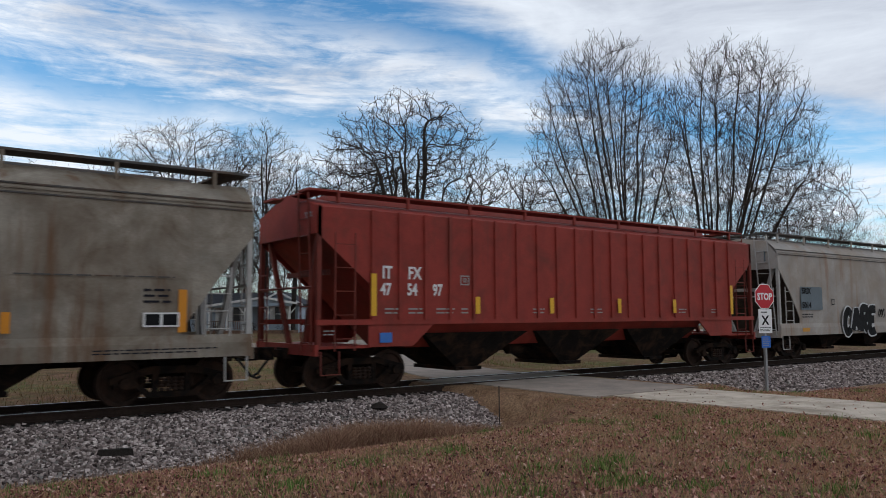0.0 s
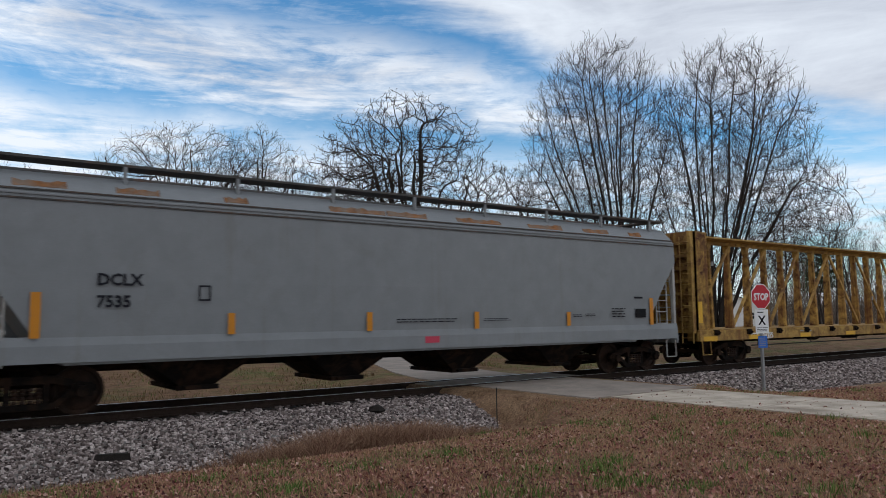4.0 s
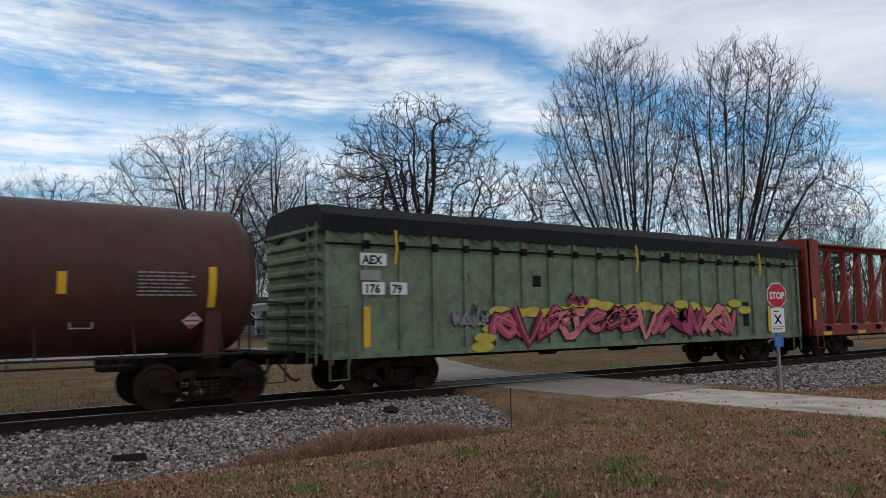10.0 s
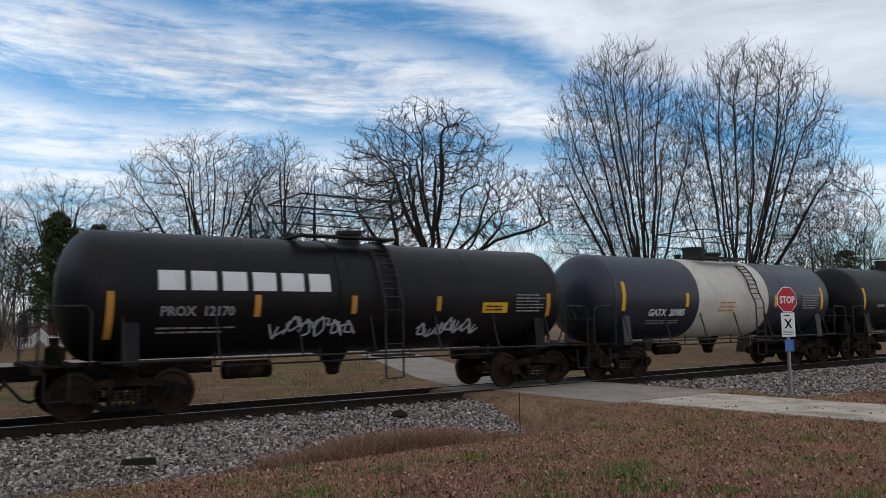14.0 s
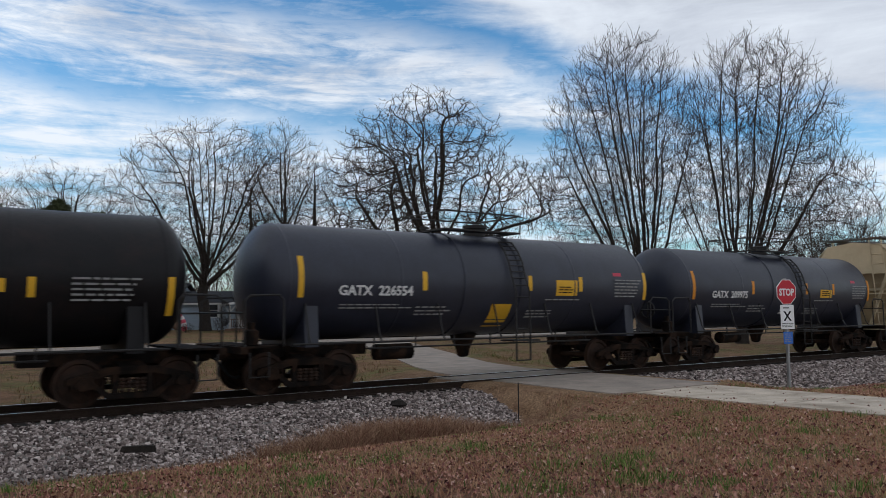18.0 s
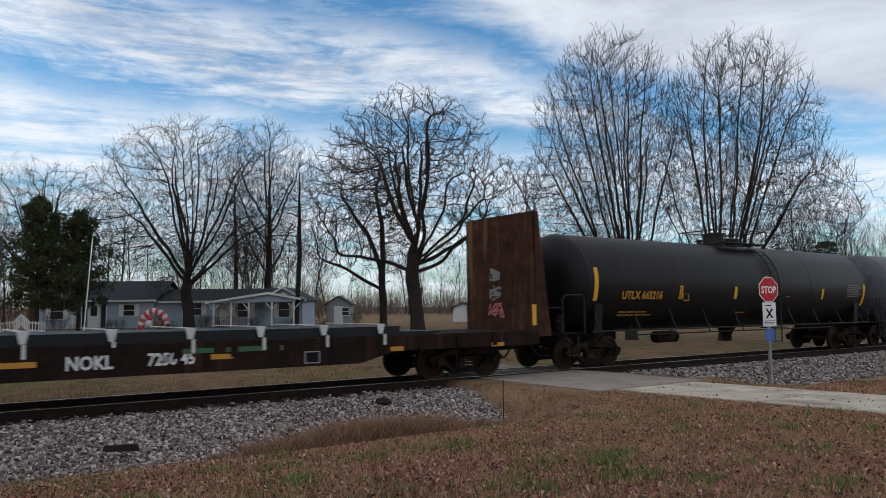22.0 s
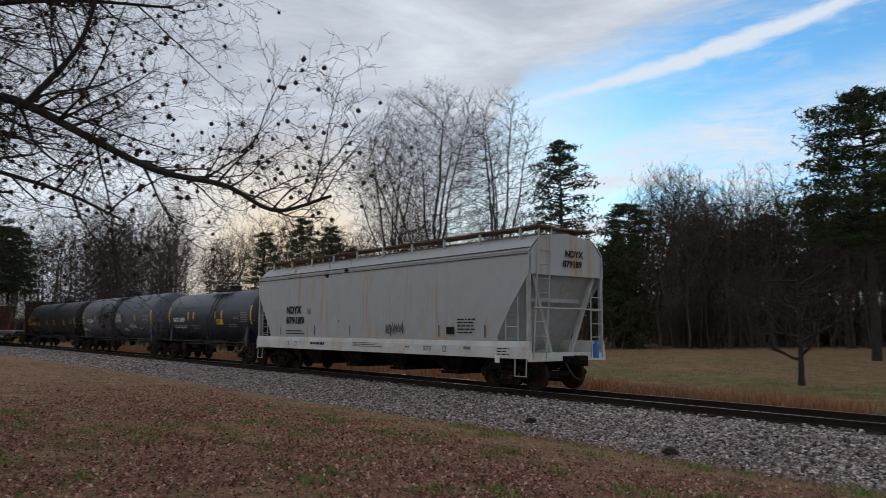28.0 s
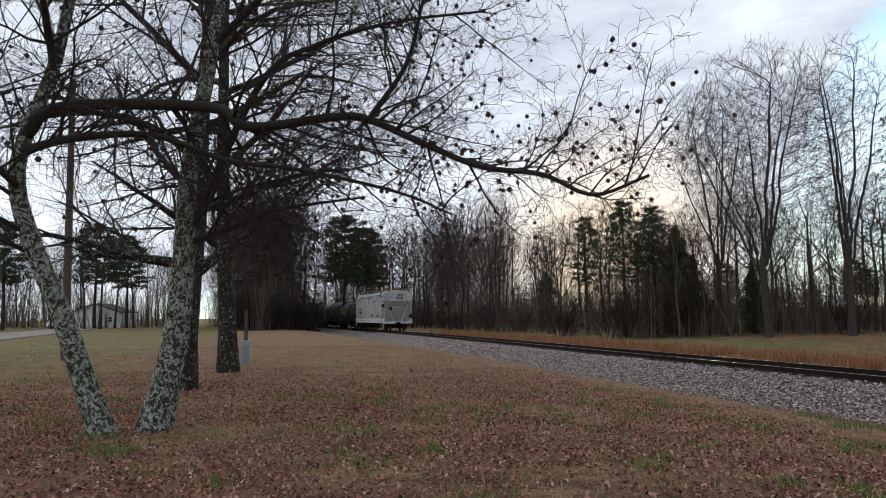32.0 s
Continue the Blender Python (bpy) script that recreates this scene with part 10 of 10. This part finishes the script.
def off_lane(x, y, w=1.55):
    return np.array([abs(a - lane_x(b)) > (w if b < 11 else 2.5) for a, b in zip(x, y)])


def clutter():
    rng = np.random.default_rng(17)
    stone = island_material("ballast_stone", [(0.0, (0.045, 0.033, 0.030)), (0.3, (0.17, 0.132, 0.118)), (0.7, (0.37, 0.30, 0.272)), (1.0, (0.72, 0.62, 0.57))])
    near = merge([scatter_stones(rng, 52000, -14, 16, -4.7, -1.2, .017, .036), scatter_stones(rng, 38000, -42, -14, -4.7, -1.2, .02, .036), scatter_stones(rng, 14000, 16, 40, -4.7, -1.2, .028, .05), scatter_stones(rng, 22000, -85, -42, -4.7, -1.2, .032, .055), scatter_stones(rng, 7000, -30, 20, -1.3, 2.4, .03, .05)])
    solo("ballast_stones", quick_mesh("ballast_stones", *near, stone), None, "loose grey crushed stones of the ballast", "gravel", kind="stuff")
    # fallen leaves
    leaf = island_material("fallen_leaf", [(0.0, (0.060, 0.022, 0.022)), (0.3, (0.24, 0.088, 0.072)), (0.65, (0.40, 0.175, 0.130)), (0.9, (0.53, 0.30, 0.225)), (1.0, (0.66, 0.46, 0.37))])
    xs, ys = [], []
    for n, x0, x1, y0, y1 in ((44000, 1, 20, 2.5, 11.4), (240000, -25, 4, -10, 9.5), (16000, -44, -22, -12, 8.5), (2600, -3, 3, 2, 9)):
        x, y = rng.uniform(x0, x1, n), rng.uniform(y0, y1, n)
        keep = np.array([noise.noise((a * .5, b * .5, 9)) + .45 * noise.noise((a * 2.2, b * 2.2, 2)) for a, b in zip(x, y)]) > rng.uniform(-.85, .15, n)
        keep &= ((x < -2.2 + rng.uniform(-2.5, 5.5, n)) | (n < 60000)) & ((y > -6 - rng.uniform(0, 4, n)) | (x < -17))
        keep &= rng.random(n) < np.clip((x + 25) / 11, .12, 1) * (1 if n > 60000 else 9)
        keep &= (off_lane(x, y) | (rng.random(n) < .05)) & ((y < 7.6 + rng.uniform(-1.2, 1.8, n)) | (x > 1) | (x < -22))
        xs.append(x[keep])
        ys.append(y[keep])
    x, y = np.concatenate(xs), np.concatenate(ys)
    solo("fallen_leaves", quick_mesh("fallen_leaves", *leaves(rng, x, y, ground_array(x, y), .021, .048), leaf), None, "brown fallen leaves scattered over the lawn", "leaves", kind="stuff")
    # short dry lawn grass with green tufts
    grass = island_material("dry_grass", [(0.0, (0.30, 0.135, 0.085)), (0.45, (0.56, 0.33, 0.205)), (0.68, (0.42, 0.28, 0.15)), (0.76, (0.20, 0.25, 0.075)), (1.0, (0.13, 0.22, 0.05))], patch=0.55)
    xs, ys = [], []
    for n, x0, x1, y0, y1 in ((120000, 1, 19, 3, 11.9), (26000, -16, -2, -6, 10.5), (9000, -3, 4, 3, 11.5), (12000, -42, -15, -8, 10.5)):
        xs.append(rng.uniform(x0, x1, n))
        ys.append(rng.uniform(y0, y1, n))
    x, y = np.concatenate(xs), np.concatenate(ys)
    k = off_lane(x, y)
    x, y = x[k], y[k]
    solo("lawn_grass", quick_mesh("lawn_grass", *blades(rng, x, y, ground_array(x, y), .02, .075, .006, .9), grass), None, "short dry winter lawn grass with green tufts", "grass", kind="stuff")
    tuft_x, tuft_y = [], []
    for k in range(170):
        cx, cy = rng.uniform(-14, 19), rng.uniform(3.5, 11)
        m = int(rng.uniform(25, 90))
        tuft_x.append(cx + rng.normal(0, .16, m))
        tuft_y.append(cy + rng.normal(0, .10, m))
    for k in range(120):
        cx, cy = rng.uniform(-17, -3), rng.uniform(-7, 8)
        m = int(rng.uniform(15, 80))
        tuft_x.append(cx + rng.normal(0, .18, m))
        tuft_y.append(cy + rng.normal(0, .14, m))
    x, y = np.concatenate(tuft_x), np.concatenate(tuft_y)
    k = off_lane(x, y)
    x, y = x[k], y[k]
    green = island_material("green_tuft", [(0.0, (0.07, 0.13, 0.025)), (0.6, (0.14, 0.24, 0.05)), (1.0, (0.26, 0.30, 0.10))])
    solo("green_tufts", quick_mesh("green_tufts", *blades(rng, x, y, ground_array(x, y), .05, .14, .005, .8), green), None, "green grass tufts in the dry lawn", "grass", kind="stuff")
    # dead weeds on the bank beside the ballast
    weed = island_material("dead_weed", [(0.0, (0.14, 0.064, 0.042)), (0.5, (0.30, 0.16, 0.10)), (1.0, (0.48, 0.32, 0.20))])
    cx, cy = 7.0 + rng.normal(0, 1.25, 420), 11.72 + rng.normal(0, .34, 420)
    cy += 0.07 * (cx - 7)
    pick = rng.integers(0, 420, 30000)
    x, y = cx[pick] + rng.normal(0, .09, 30000), cy[pick] + rng.normal(0, .08, 30000)
    tall = (rng.uniform(.25, 1.0, 420) * np.exp(-((cx - 7) / 2.6) ** 2))[pick]
    k = (y < 12.9) & off_lane(x, y)
    x, y, tall = x[k], y[k], tall[k]
    third = np.digitize(tall, (.35, .65))
    z = ground_array(x, y)
    hh = merge([blades(rng, x[third == q], y[third == q], z[third == q], lo, hi, .0035, 1.5) for q, (lo, hi) in enumerate(((.05, .2), (.1, .32), (.15, .48)))])
    n = 8000
    x2, y2 = rng.uniform(-16, 11.5, n), 11.9 + rng.normal(0, .22, n)
    edge = blades(rng, x2, y2, ground_array(x2, y2), .04, .13, .005, .9)
    solo("dead_weeds", quick_mesh("dead_weeds", *merge([hh, edge]), weed), None, "dead brown weeds on the bank of the ballast", "weeds", kind="stuff")
    # rough grass of the meadow beyond the line
    n = 60000
    x = rng.uniform(-45, 26, n)
    d = 4.6 + 26 * rng.uniform(0, 1, n) ** 1.5
    y = track_y_array(x) + d
    k = off_lane(x, y, 2.5) & (np.array([noise.noise((a * .3, b * .3, 14)) + .5 * noise.noise((a * 1.3, b * 1.3, 6)) for a, b in zip(x, y)]) > rng.uniform(-.4, .35, n))
    x, y = x[k], y[k]
    meadow = island_material("meadow_grass", [(0.0, (0.12, 0.065, 0.036)), (0.4, (0.28, 0.175, 0.09)), (0.62, (0.24, 0.20, 0.085)), (0.8, (0.15, 0.20, 0.06)), (1.0, (0.12, 0.19, 0.05))], patch=0.16)
    solo("meadow_grass", quick_mesh("meadow_grass", *blades(rng, x, y, ground_array(x, y), .04, .16, .010, .9), meadow), None, "rough dry and green meadow grass beyond the track", "grass", kind="stuff")
    # tall reddish grass along the far side of the line
    tall = island_material("broom_grass", [(0.0, (0.19, 0.075, 0.035)), (0.5, (0.36, 0.16, 0.08)), (1.0, (0.50, 0.29, 0.15))])
    n = 46000
    x = rng.uniform(-85, -9, n)
    d = 4.4 + np.abs(rng.normal(0, 1.0, n)) + 2.2 * rng.uniform(0, 1, n) * (x < -20)
    y = track_y_array(x) + d
    k = np.array([noise.noise((a * .35, b * .35, 4)) for a, b in zip(x, y)]) > -.22
    x, y = x[k], y[k]
    solo("broom_grass", quick_mesh("broom_grass", *blades(rng, x, y, ground_array(x, y), .14, .55, .012, .5), tall), None, "reddish dry grass along the far side of the track", "grass", kind="stuff")


clutter()

# ---- what moves ----
def train_s(t):
    """How far the train has rolled west after t seconds; it slowly gathers speed."""
    return 15.15 * t + 0.025 * t * t


def track_pose(x):
    slope = (track_y(x + 0.5) - track_y(x - 0.5))
    return pose(x, track_y(x), 0, 0, 0, math.degrees(math.atan(slope)))


def motions():
    for car, middle in CARS:
        walk(car, [(t * 0.8, track_pose(middle - train_s(t * 0.8))) for t in range(41)])
    # all wheelsets roll alike, so they share the keys of the first
    lead = WHEELS[0]
    walk(lead, [(k / FPS, pose(0, 0, 0, 0, -math.degrees(train_s(k / FPS) / 0.457) % 360, 0)) for k in range(0, 32 * FPS + 1)])
    for w in WHEELS[1:]:
        w.rotation_mode = "QUATERNION"
        w.animation_data_create()
        w.animation_data.action = lead.animation_data.action
        w.animation_data.action_slot = lead.animation_data.action_slot


motions()
